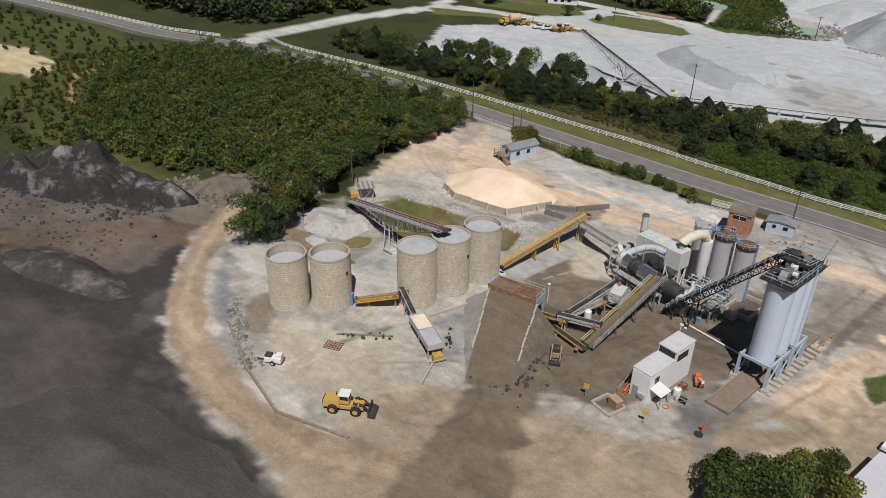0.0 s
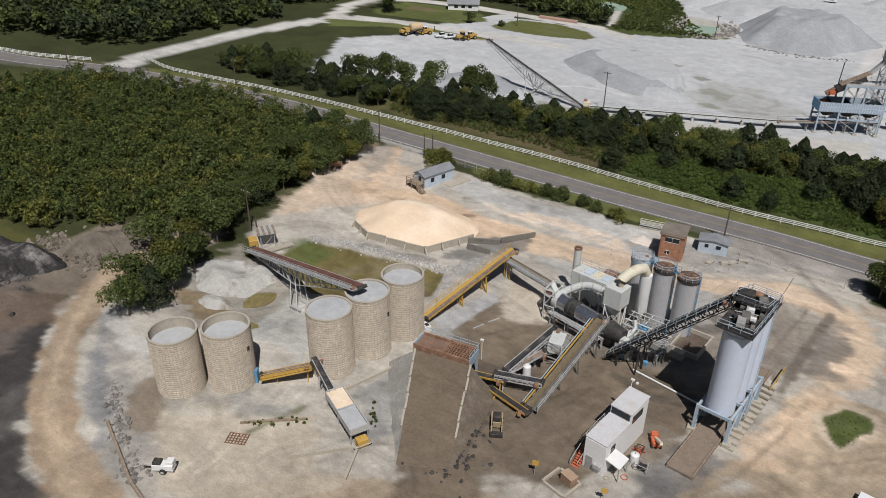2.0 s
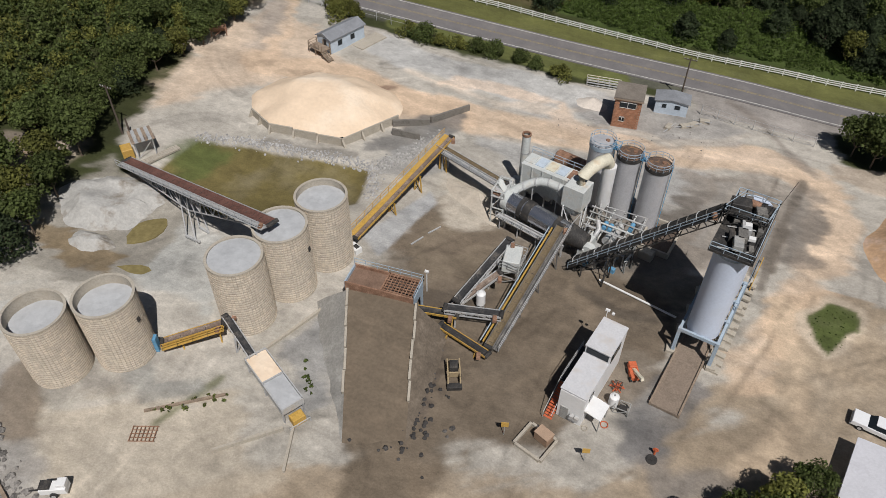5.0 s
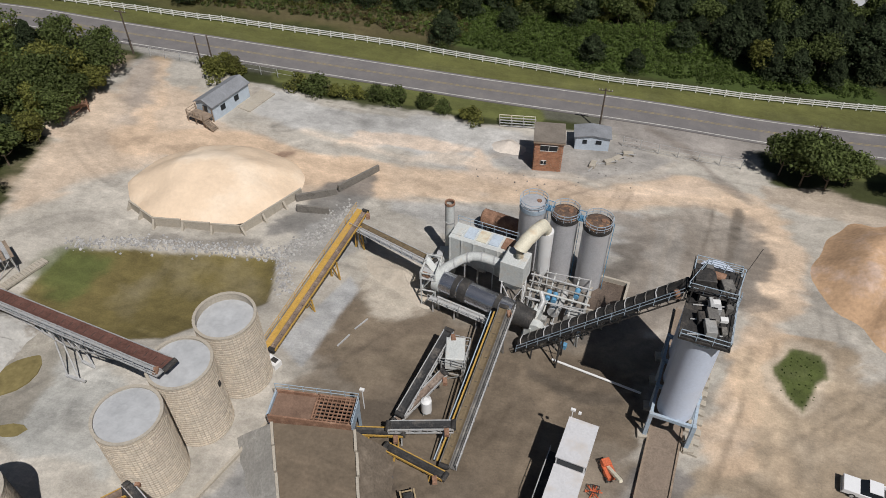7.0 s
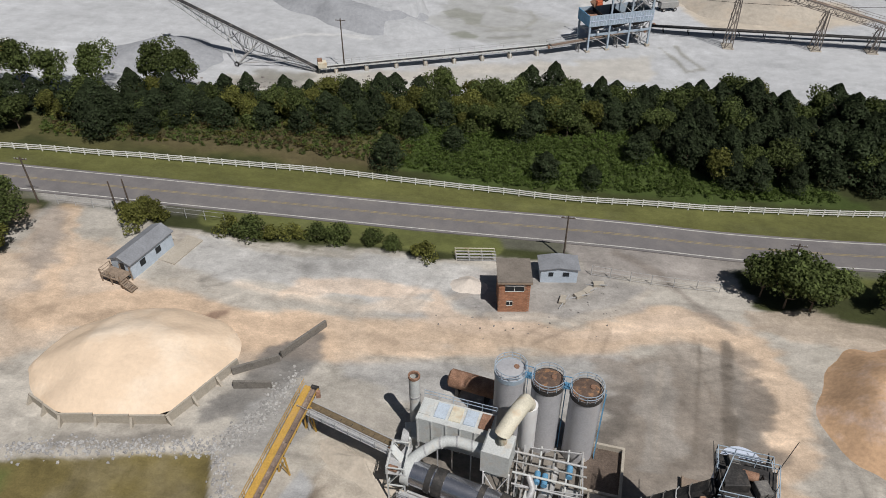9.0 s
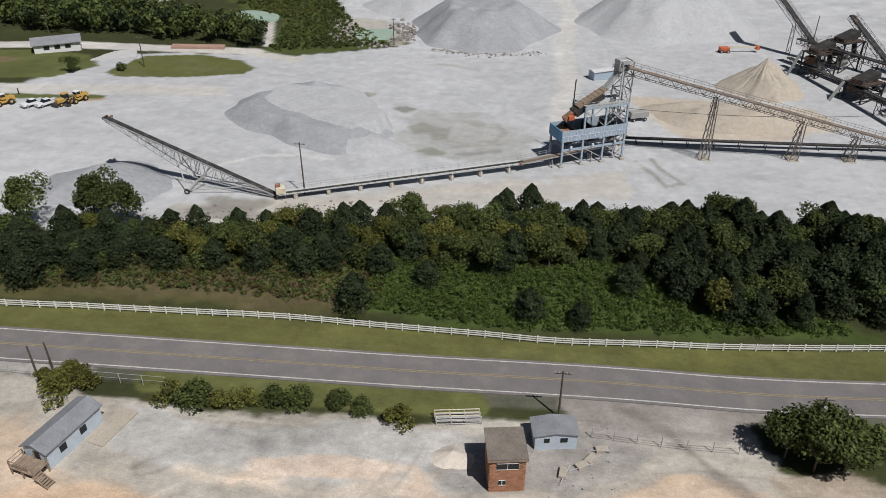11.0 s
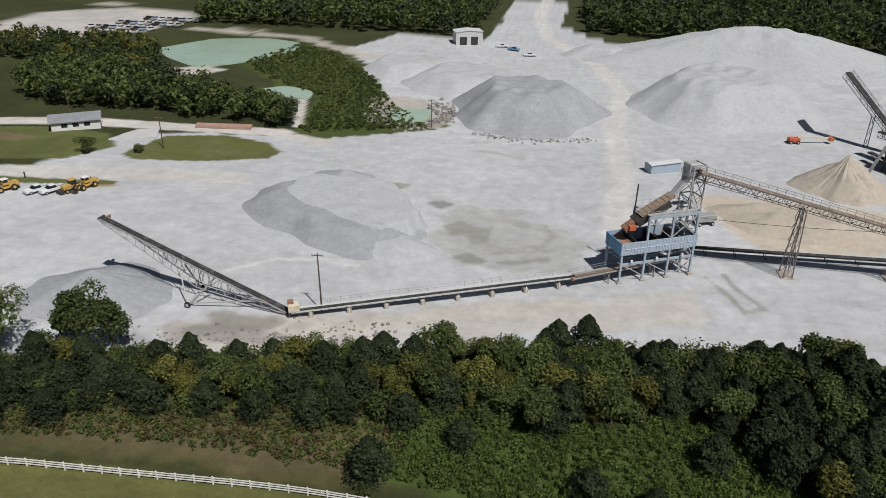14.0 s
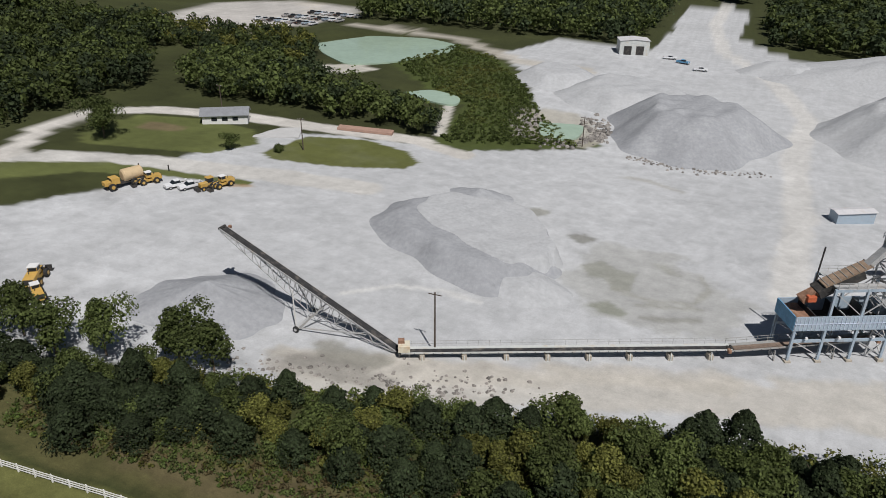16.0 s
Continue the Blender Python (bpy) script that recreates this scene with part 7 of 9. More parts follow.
for u, v, sx, sy, h in ((-1.2, 0.6, 0.9, 0.8, 0.6), (0.3, -0.6, 0.9, 1.2, 0.8), (1.6, 0.9, 0.7, 0.9, 0.5), (2.9, -0.9, 0.8, 0.6, 0.9), (4.4, 0.3, 1.2, 1.6, 1.0), (6.4, 0.6, 1.3, 1.0, 0.9), (5.6, -1.2, 0.7, 0.8, 1.2), (7.2, -0.8, 0.8, 1.1, 0.6), (-0.4, 1.5, 0.5, 0.9, 0.4), (2.4, 1.6, 0.6, 0.6, 0.8)):
    wpart("gate_machinery", MB().box(*sp_(u, v, 17.6), sx, sy, h, 7), M_GRIME if sx < 0.85 else M_DARK, ss)
for u, v in ((0.2, 1.2), (2.1, 0.3)):
    wpart("control_box", MB().box(*sp_(u, v, 18.5), 0.7, 0.5, 0.35, 7), M_WHITE, ss, "white control box")
HEAD = [(-22.6, 96.4), (-20.9, 100.0), (-17.4, 99.5), (-18.2, 95.9)]
wpart("head_platform", MB().prism(HEAD[::-1], 18.75, 18.87), M_DARK, ss, "dark raised platform at the conveyor head")
wpart("head_handrail", railing(MB(), HEAD + HEAD[:1], 18.87), M_BLUEGREY, ss)
for x, y in HEAD:
    wpart("platform_post", MB().beam((x, y, 17.4), (x, y, 18.8), 0.14, up=(1, 0, 0)), M_GRIME, ss)
wpart("head_motor", MB().tube([(-20.4, 98.6, 19.4), (-19.2, 98.4, 19.4)], 0.4, 14), M_RUST, ss, smooth=True)
wpart("head_gearbox", MB().box(-19.0, 97.4, 18.87, 1.1, 1.3, 0.8, 15), M_GRIME, ss)
for i in range(3):
    wpart("batcher_box", MB().box(*sp_(-1.0 + i * 1.5, 0.2, 18.1), 1.0, 1.7, 0.7, 7), (M_STEEL, M_GRIME, M_GALV)[i], ss, "dusty grey batcher housing")
wpart("aerial", MB().tube([(-17.5, 99.4, 18.8), (-16.6, 100.0, 22.4)], 0.03, 6), M_DARK, ss)
wpart("drive_head", MB().box(*sp_(4.2, -1.2, 18.6), 2.0, 1.5, 1.2, 7), M_DARK, ss)
for k in range(5):
    wpart("hydraulic_pipe", MB().tube([sp_(-1.8 + k * 1.9, -1.6, 17.75), sp_(-1.2 + k * 1.9, 1.4, 18.0)], 0.07, 6), M_GALV, ss)
wpart("head_frame", frame_tower(MB(), -22.2, 96.0, -18.8, 98.6, 17.6, 19.6, 0.12, 1), M_DARK, ss)
ladder = MB()
for sx in (-0.25, 0.25):
    ladder.beam(sp_(4.4 + sx, 2.5, 0.5), sp_(4.4 + sx, 2.5, 18.4), 0.07, up=(1, 0, 0))
for i in range(44):
    ladder.beam(sp_(4.15, 2.5, 0.8 + i * 0.4), sp_(4.65, 2.5, 0.8 + i * 0.4), 0.05)
wpart("ladder", ladder, M_BLUEGREY, ss)
scale = thing("truck_scale", "worn truck scale with brown deck and timber edges", "scale", at=(-21, 95, gz(-21, 95)))
wpart("deck", MB().beam(sp_(-10.5, -0.1, gz(-22, 88) + 0.22), sp_(18.0, -0.1, gz(-19, 110) + 0.3), 3.1, 0.35), mat("scale_deck", (0.24, 0.19, 0.15), 0.9, vary=0.2, scale=0.6, stain=(0.13, 0.1, 0.08)), scale)
for v in (-1.75, 1.55):
    wpart("edge_beam", MB().beam(sp_(-10.5, v, gz(-22, 88) + 0.3), sp_(18.0, v, gz(-19, 110) + 0.4), 0.22, 0.6), M_WOOD, scale)
for i in range(13):
    u = -2.0 + i * 1.35
    wpart("sleeper", MB().beam(sp_(u, 1.8, gz(-18, 96) + 0.2), sp_(u, 3.5, gz(-17, 96) + 0.15), 0.7, 0.35), M_CONC, scale)
solo("guard_rail", MB().beam(sp_(13, 2.9, gz(-16, 106) + 0.9), sp_(20, 2.9, gz(-15, 112) + 0.9), 0.1, 0.25).beam(sp_(13, 2.9, gz(-16, 106) - 0.1), sp_(13, 2.9, gz(-16, 106) + 1), 0.12).beam(sp_(16.5, 2.9, gz(-16, 106) - 0.1), sp_(16.5, 2.9, gz(-16, 106) + 1), 0.12).beam(sp_(20, 2.9, gz(-15, 112) - 0.1), sp_(20, 2.9, gz(-15, 112) + 1), 0.12), M_YELLOW, "faded yellow guard rail beside the truck scale", "rail")
solo("white_pipe", MB().tube([(-34.0, 99.5, 0.35), (-23.5, 97.4, 0.35)], 0.14, 8), M_WHITE, "long white pipe lying on the yard", "pipe")

# ---- control house ----
ch = thing("control_house", "white two-level control house with grey roof", "house", at=(-30.3, 82.4, gz(-30.3, 82.4)), rz=-8)
part("lower_wall", MB().box(0, -2.1, -0.2, 2.9, 5.8, 5.0), M_WHITE, ch)
part("upper_wall", MB().box(0, 3.1, -0.2, 2.9, 4.7, 6.3), M_WHITE, ch)
part("lower_roof", MB().box(0, -2.15, 4.8, 3.05, 5.7, 0.14), M_ROOF_GREY, ch)
part("upper_roof", MB().box(0, 3.1, 6.1, 3.05, 4.9, 0.14), M_ROOF_GREY, ch)
part("window", MB().box(0, 0.74, 5.05, 2.6, 0.08, 0.85), M_GLASS, ch)
for x, y, sx, sy, z, h in ((1.47, -3.2, 0.08, 1.0, 2.9, 1.0), (1.47, 2.6, 0.08, 2.6, 4.3, 1.1), (-1.47, 2.6, 0.08, 2.6, 4.3, 1.1), (-1.47, -2.0, 0.08, 1.2, 2.9, 1.0)):
    part("window", MB().box(x, y, z, sx, sy, h), M_GLASS, ch)
part("door", MB().box(-0.6, -5.03, 0.0, 0.9, 0.1, 2.05), M_STEEL, ch, "grey steel door")
for x in (0.4, 0.95):
    part("air_conditioner", MB().box(x, -5.2, 0.9, 0.5, 0.4, 0.6), M_GALV, ch)
part("awning", MB().beam((1.4, -3.5, 2.6), (3.4, -3.5, 2.2), 2.4, 0.1), M_WHITE, ch, "white lean-to awning")
for y in (-4.6, -2.4):
    part("awning_post", MB().beam((3.3, y, -0.1), (3.3, y, 2.2), 0.1), M_STEEL, ch)
part("balcony_deck", MB().box(-2.0, 0.5, 2.4, 1.1, 5.6, 0.1), M_DARK, ch)
part("balcony_rail", railing(MB(), [(-2.5, -2.2), (-2.5, 3.3)], 2.5), M_GALV, ch)
for i in range(13):
    part("tread", MB().box(-2.0, -2.5 - i * 0.28, 2.25 - i * 0.19, 1.0, 0.27, 0.06), M_RED, ch, "rusty red steel tread")
part("stair_rail", MB().beam((-2.5, -2.4, 3.4), (-2.5, -6.2, 1.0), 0.06).beam((-2.5, -6.2, -0.1), (-2.5, -6.2, 1.0), 0.06).beam((-1.55, -2.4, 3.4), (-1.55, -6.2, 1.0), 0.06), M_GALV, ch)
part("floodlight", MB().beam((-1.3, 5.5, 5), (-1.3, 5.6, 7.2), 0.07).box(-1.3, 5.7, 7.2, 0.5, 0.25, 0.25).box(-0.6, 5.7, 7.0, 0.3, 0.25, 0.25), M_WHITE, ch)
for (x, y, r, h, m, lab) in ((-27.1, 81.6, 0.55, 1.7, M_WHITE, "white upright propane tank beside the control house"), (-27.9, 80.6, 0.35, 1.0, M_STEEL, "grey drum beside the control house")):
    t = thing("upright_tank", lab, "tank", at=(x, y, gz(x, y)))
    part("shell", MB().tube([(0, 0, -0.05), (0, 0, h - 0.2), (0, 0, h)], [r, r, r * 0.5], 18), m, t, smooth=True)
    part("valve", MB().tube([(0, 0, h - 0.05), (0, 0, h + 0.15)], 0.1, 8), M_STEEL, t)
rig = thing("red_lift_rig", "red and cream lifting rig beside the control house", "machine", at=(-26.0, 86.4, gz(-26, 86.4)), rz=-60)
part("base", MB().box(0, 0, 0.25, 1.6, 1.1, 0.6), M_RED, rig)
part("boom", MB().beam((-0.4, 0, 0.8), (1.9, 0.2, 1.9), 0.35), M_CREAM, rig)
for x in (-0.6, 0.6):
    for y in (-0.55, 0.55):
        part("wheel", MB().tube([(x, y - 0.12, 0.25), (x, y + 0.12, 0.25)], 0.3, 12), M_RUBBER, rig)
part("engine", MB().box(-0.9, 0, 0.4, 0.8, 0.9, 0.8), M_RED, rig)
rig2 = thing("red_hose_reel", "tangled red pipes and frame on the ground", "pipes", at=(-27.3, 84.0, gz(-27.3, 84)))
for i in range(5):
    a = i * 1.2
    part("pipe", MB().tube([(-0.8 * math.cos(a), -0.8 * math.sin(a), 0.1), (0.9 * math.cos(a), 0.7 * math.sin(a), 0.35)], 0.08, 6), M_RED, rig2)
part("frame", frame_tower(MB(), -0.4, -0.4, 0.5, 0.4, -0.05, 0.8, 0.07, 1), M_DARK, rig2)
rig3 = thing("steel_frame_stand", "grey steel pipe stand beside the drums", "stand", at=(-26.0, 81.2, gz(-26, 81.2)))
part("frame", frame_tower(MB(), -0.8, -0.6, 0.8, 0.6, -0.05, 1.0, 0.09, 1), M_STEEL, rig3)
part("engine", MB().box(0.1, 0, 0.05, 0.9, 0.7, 0.7), M_DARK, rig3)
for x, y, r in ((-27.2, 78.6, 0.45), (-29.0, 77.2, 0.35)):
    solo("hose_coil", MB().ring(x, y, gz(x, y) + 0.0, r - 0.08, r, 0.12, 20), M_RED if r > 0.4 else M_CONC, "coiled red hose on the ground" if r > 0.4 else "coiled pale hose on the ground", "hose")

# generator on its pads, signs
pad = thing("kerbed_pad", "low concrete kerbed pad on the yard", "pad", at=(-33.2, 73.2, gz(-33.2, 73.2)), rz=-15)
for x, y, sx, sy in ((-1.7, 0, 0.3, 3.2), (1.7, 0, 0.3, 3.2), (0, 1.6, 3.1, 0.3), (0, -1.6, 3.1, 0.3)):
    part("kerb", MB().box(x, y, -0.1, sx, sy, 0.55), M_CONC, pad)
gen = thing("brown_cabinet", "brown steel equipment box on a concrete pad", "cabinet", at=(-32.6, 74.0, gz(-32.6, 74)), rz=-20)
part("body", MB().box(0, 0, 0.05, 1.7, 1.2, 1.2), mat("brown_paint", (0.33, 0.22, 0.15), 0.7, vary=0.1), gen)
part("lid", MB().box(0, 0, 1.25, 1.8, 1.3, 0.08), mat("brown_lid", (0.4, 0.28, 0.2), 0.7, vary=0.1), gen)
for x, y, c in ((-27.9, 73.5, M_CATYEL), (-36.6, 72.6, M_YELLOW)):
    sg = thing("warning_sign", "small yellow warning sign on a thin post", "sign", at=(x, y, gz(x, y)), rz=20)
    part("post", MB().beam((0, 0, -0.2), (0.0, 0.1, 1.9), 0.07), M_STEEL, sg)
    part("plate", MB().beam((-0.4, 0.06, 1.9), (0.4, 0.06, 1.9), 0.05, 0.8), c, sg)
rp = thing("red_valve_post", "red valve standpipe beside a dark manhole", "valve", at=(-21.4, 77.6, gz(-21.4, 77.6)))
part("post", MB().tube([(0, 0, -0.1), (0, 0, 0.9)], 0.14, 10), M_RED, rp)
part("wheel", MB().tube([(0, -0.05, 0.8), (0, 0.05, 0.8)], 0.32, 14), M_RED, rp)
part("manhole", MB().tube([(-0.1, -0.8, -0.05), (-0.1, -0.8, 0.12)], 0.6, 18), M_DARK, rp)

# ---- loading bin ----
lb = thing("loading_bin", "long loading bin with sand and grey aggregate bays", "bin", at=(-61.5, 66.3, gz(-61.5, 66.3)))
LU = (Vector((-57.6, 64.4, 0)) - Vector((-65.6, 68.4, 0))).normalized()
LV = Vector((-LU.y, LU.x, 0))


def lp(u, v, z):
    p = Vector((-65.6, 68.4, 0)) + LU * u + LV * v
    return (p.x, p.y, z)


for a, b in (((0, -1.3), (8.6, -1.3)), ((0, 1.3), (8.6, 1.3)), ((8.6, -1.3), (8.6, 1.3)), ((0, -1.3), (0, 1.3)), ((4.2, -1.3), (4.2, 1.3))):
    wpart("bin_wall", MB().beam(lp(*a, 2.6), lp(*b, 2.6), 0.12, 1.0), M_GALV, lb)
for u0, u1, m, lab in ((0.1, 4.1, M_SAND, "peach sand in the bay"), (4.3, 8.5, M_DUST, "grey aggregate in the bay")):
    wpart("fill", MB().add([lp(u0, -1.2, 2.9), lp(u1, -1.2, 2.9), lp(u1, 1.2, 2.9), lp(u0, 1.2, 2.9), lp(u0 + 1, -0.5, 2.2), lp(u1 - 1, -0.5, 2.2), lp(u1 - 1, 0.5, 2.2), lp(u0 + 1, 0.5, 2.2), lp((u0 + u1) / 2, 0, 3.02)], [(0, 1, 8), (1, 2, 8), (2, 3, 8), (3, 0, 8), (0, 4, 5, 1), (2, 6, 7, 3), (1, 5, 6, 2), (3, 7, 4, 0)]), m, lb, lab)
for u in (0.2, 4.2, 8.4):
    for v in (-1.2, 1.2):
        wpart("leg", MB().beam(lp(u, v, gz(-61, 66) - 0.2), lp(u, v, 2.2), 0.16), M_GALV, lb)
wpart("chute", MB().box(*lp(9.2, 0, 0.6), 1.1, 1.5, 1.1, -27), M_YELLOW, lb, "yellow discharge chute")
wpart("chute_frame", MB().beam(lp(8.7, -1.2, 0), lp(9.8, -1.2, 0.9), 0.1).beam(lp(8.7, 1.2, 0), lp(9.8, 1.2, 0.9), 0.1).beam(lp(9.8, -1.2, 0.9), lp(9.8, 1.2, 0.9), 0.1).beam(lp(9.8, -1.2, 0), lp(9.8, -1.2, 0.9), 0.1).beam(lp(9.8, 1.2, 0), lp(9.8, 1.2, 0.9), 0.1), M_GALV, lb)
for (a, b, h) in (((-58.3, 62.8), (-63.2, 57.2), 0.7), ((-57.5, 63.6), (-55.4, 58.6), 0.5), ((-66.5, 63.5), (-73, 57.8), 0.35)):
    solo("low_wall", MB().beam((*a, gz(*a) + h / 2 - 0.1), (*b, gz(*b) + h / 2 - 0.1), 0.3, h), M_WOOD if h < 0.4 else M_CONC, "low weathered retaining wall on the yard", "wall", "low yard walls")
gr = thing("steel_grating", "rusty steel grating lying on the yard", "grating", at=(-71.1, 55.6, gz(-71.1, 55.6)), rz=25)
for i in range(7):
    part("bar", MB().beam((-1.3 + i * 0.43, -0.9, 0.2), (-1.3 + i * 0.43, 0.9, 0.25), 0.08), M_RUST, gr)
for i in range(5):
    part("bar", MB().beam((-1.4, -0.9 + i * 0.45, 0.15), (1.4, -0.9 + i * 0.45, 0.15), 0.08), M_RUST, gr)

# ---- sand bunker wall and rocks ----
WALL = [(-96.2, 109.2), (-91.2, 107.0), (-79.0, 109.0), (-74.2, 119.0)]
bw = thing("bunker_wall", "stained concrete bunker wall with buttresses", "wall", at=(-84, 108, gz(-84, 108)))
for a, b in zip(WALL, WALL[1:]):
    n = max(2, int(math.dist(a, b) / 3.2))
    for i in range(n):
        p, q = lerp((*a, 0), (*b, 0), i / n), lerp((*a, 0), (*b, 0), (i + 0.985) / n)
        g = min(gz(p.x, p.y), gz(q.x, q.y))
        wpart("wall_panel", MB().beam((p.x, p.y, g + 0.65), (q.x, q.y, g + 0.65), 0.24, 1.7), M_CONC, bw)
        nrm = Vector(((q - p).y, -(q - p).x, 0)).normalized()
        wpart("buttress", MB().add([(p.x, p.y, g + 1.5), (*(p + nrm * 1.2).xy, g - 0.4), (p.x, p.y, g - 0.4), *[(v[0] + (q - p).normalized().x * 0.3, v[1] + (q - p).normalized().y * 0.3, v[2]) for v in ((p.x, p.y, g + 1.5), (*(p + nrm * 1.2).xy, g - 0.4), (p.x, p.y, g - 0.4))]], [(0, 1, 2), (5, 4, 3), (0, 3, 4, 1), (1, 4, 5, 2), (2, 5, 3, 0)]), M_CONC, bw)
M_OLDWALL = mat("grimy_grey_timber", (0.2, 0.185, 0.165), 0.95, vary=0.3, scale=1.0, bump=0.3, stain=(0.1, 0.09, 0.08))
bw2 = thing("timber_wall", "dark sagging timber wall behind the sand pile", "wall", at=(-69, 123, gz(-69, 123)))
for a, b in (((-74.5, 117.5), (-69.5, 121.0)), ((-69.5, 121.5), (-65.6, 128.4)), ((-73.5, 115.5), (-69.0, 116.5))):
    for k in range(3):
        wpart("timber", MB().beam((*a, gz(*a) + 0.25 + k * 0.4), (*b, gz(*b) + 0.15 + k * 0.36), 0.35, 0.36), M_OLDWALL, bw2)


def rocks(name, label, line, width, count, size, material, seed):
    """Loose broken stones along a line."""
    rng = random.Random(seed)
    pts = resample(line, 1.0)
    mb = MB()
    for _ in range(count):
        p = rng.choice(pts)
        x, y = p.x + rng.gauss(0, width), p.y + rng.gauss(0, width)
        s = size * rng.uniform(0.4, 1.5)
        g = gz(x, y) - s * 0.25
        a = rng.uniform(0, 6.28)
        vs = []
        for lv, rr in ((0, 1.0), (0.55, 0.85), (0.95, 0.4)):
            for k in range(5):
                w = a + k * 1.257 + rng.uniform(-0.3, 0.3)
                vs.append((x + s * rr * rng.uniform(0.75, 1.2) * math.cos(w), y + s * rr * rng.uniform(0.75, 1.2) * math.sin(w), g + s * lv * rng.uniform(0.8, 1.2)))
        fs = [(10, 11, 12, 13, 14)]
        for lv in (0, 5):
            fs += [(lv + k, lv + (k + 1) % 5, lv + 5 + (k + 1) % 5, lv + 5 + k) for k in range(5)]
        mb.add(vs, fs)
    return solo(name, mb, material, label, "rocks", kind="stuff")


rocks("riprap", "pale broken stone along the edge of the grass pit", [(-100, 101), (-90, 104), (-80, 105.6), (-72, 107.6), (-69, 101)], 0.55, 900, 0.17, mat("pale_rock", (0.36, 0.352, 0.345), 0.95, vary=0.2, scale=1.0, island=0.25), 3)
rocks("riprap", "pale stone strip on the bank beneath the wall", [(-71.5, 108), (-68, 113), (-67, 118)], 0.9, 420, 0.17, mat("pale_rock", (0.35, 0.342, 0.33), 0.95, vary=0.2, scale=1.0, island=0.25), 4)
M_RUBBLE = mat("brown_rubble", (0.17, 0.145, 0.12), 0.95, vary=0.3, scale=0.6, bump=0.5, island=0.45)
rocks("rubble", "brown and grey broken rubble beside the heaps", [(-136, 67), (-130, 70), (-126, 78), (-122, 84), (-124, 68)], 2.2, 480, 0.5, M_RUBBLE, 5)
heap("rubble_mound", "low brown rubble bank below the thicket", -126, 74, 9, 4.0, 2.6, M_RUBBLE, rz=55, top=0.3, rough=0.35, seed=61, n=96, rings=34)
rocks("rubble", "dark rubble and broken asphalt on the heaps", [(-172, 50), (-158, 42), (-142, 50), (-128, 57)], 3.0, 380, 0.5, M_MILL, 6)
rocks("rubble", "scattered broken asphalt lumps", [(-165, 32), (-140, 40), (-120, 46)], 5.0, 260, 0.24, M_MILL, 7)
rocks("rubble", "dark clods beside the ramp", [(-51, 78), (-48, 72), (-46, 68)], 1.8, 260, 0.28, M_MILL, 8)
rocks("rubble", "broken stone along the haul road edge", [(-92, 52), (-84, 47), (-76, 43.6)], 0.7, 160, 0.35, M_ROCK, 9)
rocks("rubble", "pale stones on the quarry bank", [(-112, 190), (-100, 194), (-86, 197), (-70, 203)], 2.2, 260, 0.3, M_ROCK, 10)
rocks("rubble", "stones along the pool bank", [(-106, 344), (-102, 324), (-90, 318), (-80, 330), (-84, 346)], 2.5, 300, 0.7, M_ROCK, 11)
rocks("rubble", "loose stones round the sheds and gate", [(-48, 134), (-36, 133), (-28, 138), (-28, 144)], 1.8, 50, 0.13, M_ROCK, 12)
rocks("rubble", "dark stones at the foot of the limestone heap", [(-70, 317), (-52, 314), (-34, 318)], 1.2, 110, 0.4, M_ROCK, 13)
solo("haul_road_kerb", MB().beam((-87, 47.6, gz(-87, 47.6) + 0.2), (-76, 43.2, gz(-76, 43.2) + 0.2), 0.35, 0.5).beam((-76, 43.2, gz(-76, 43.2) + 0.2), (-65.6, 40.8, gz(-65.6, 40.8) + 0.15), 0.35, 0.5).beam((-65.6, 40.8, gz(-65.6, 40.8) + 0.15), (-55, 44.4, gz(-55, 44.4) + 0.1), 0.35, 0.4), M_WOOD, "weathered timber kerb beside the haul road", "kerb")


# ---- vehicles ----
def wheel(parent, x, y, r, w, rim=None):
    t = part("wheel", MB().tube([(x, y - w / 2, r), (x, y - w / 2 + 0.06, r), (x, y + w / 2 - 0.06, r), (x, y + w / 2, r)], [r * 0.86, r, r, r * 0.86], 20), M_RUBBER, parent, smooth=True)
    part("rim", MB().tube([(x, y - w / 2 - 0.02, r), (x, y + w / 2 + 0.02, r)], r * 0.52, 14), rim or M_GALV, t)
    return t


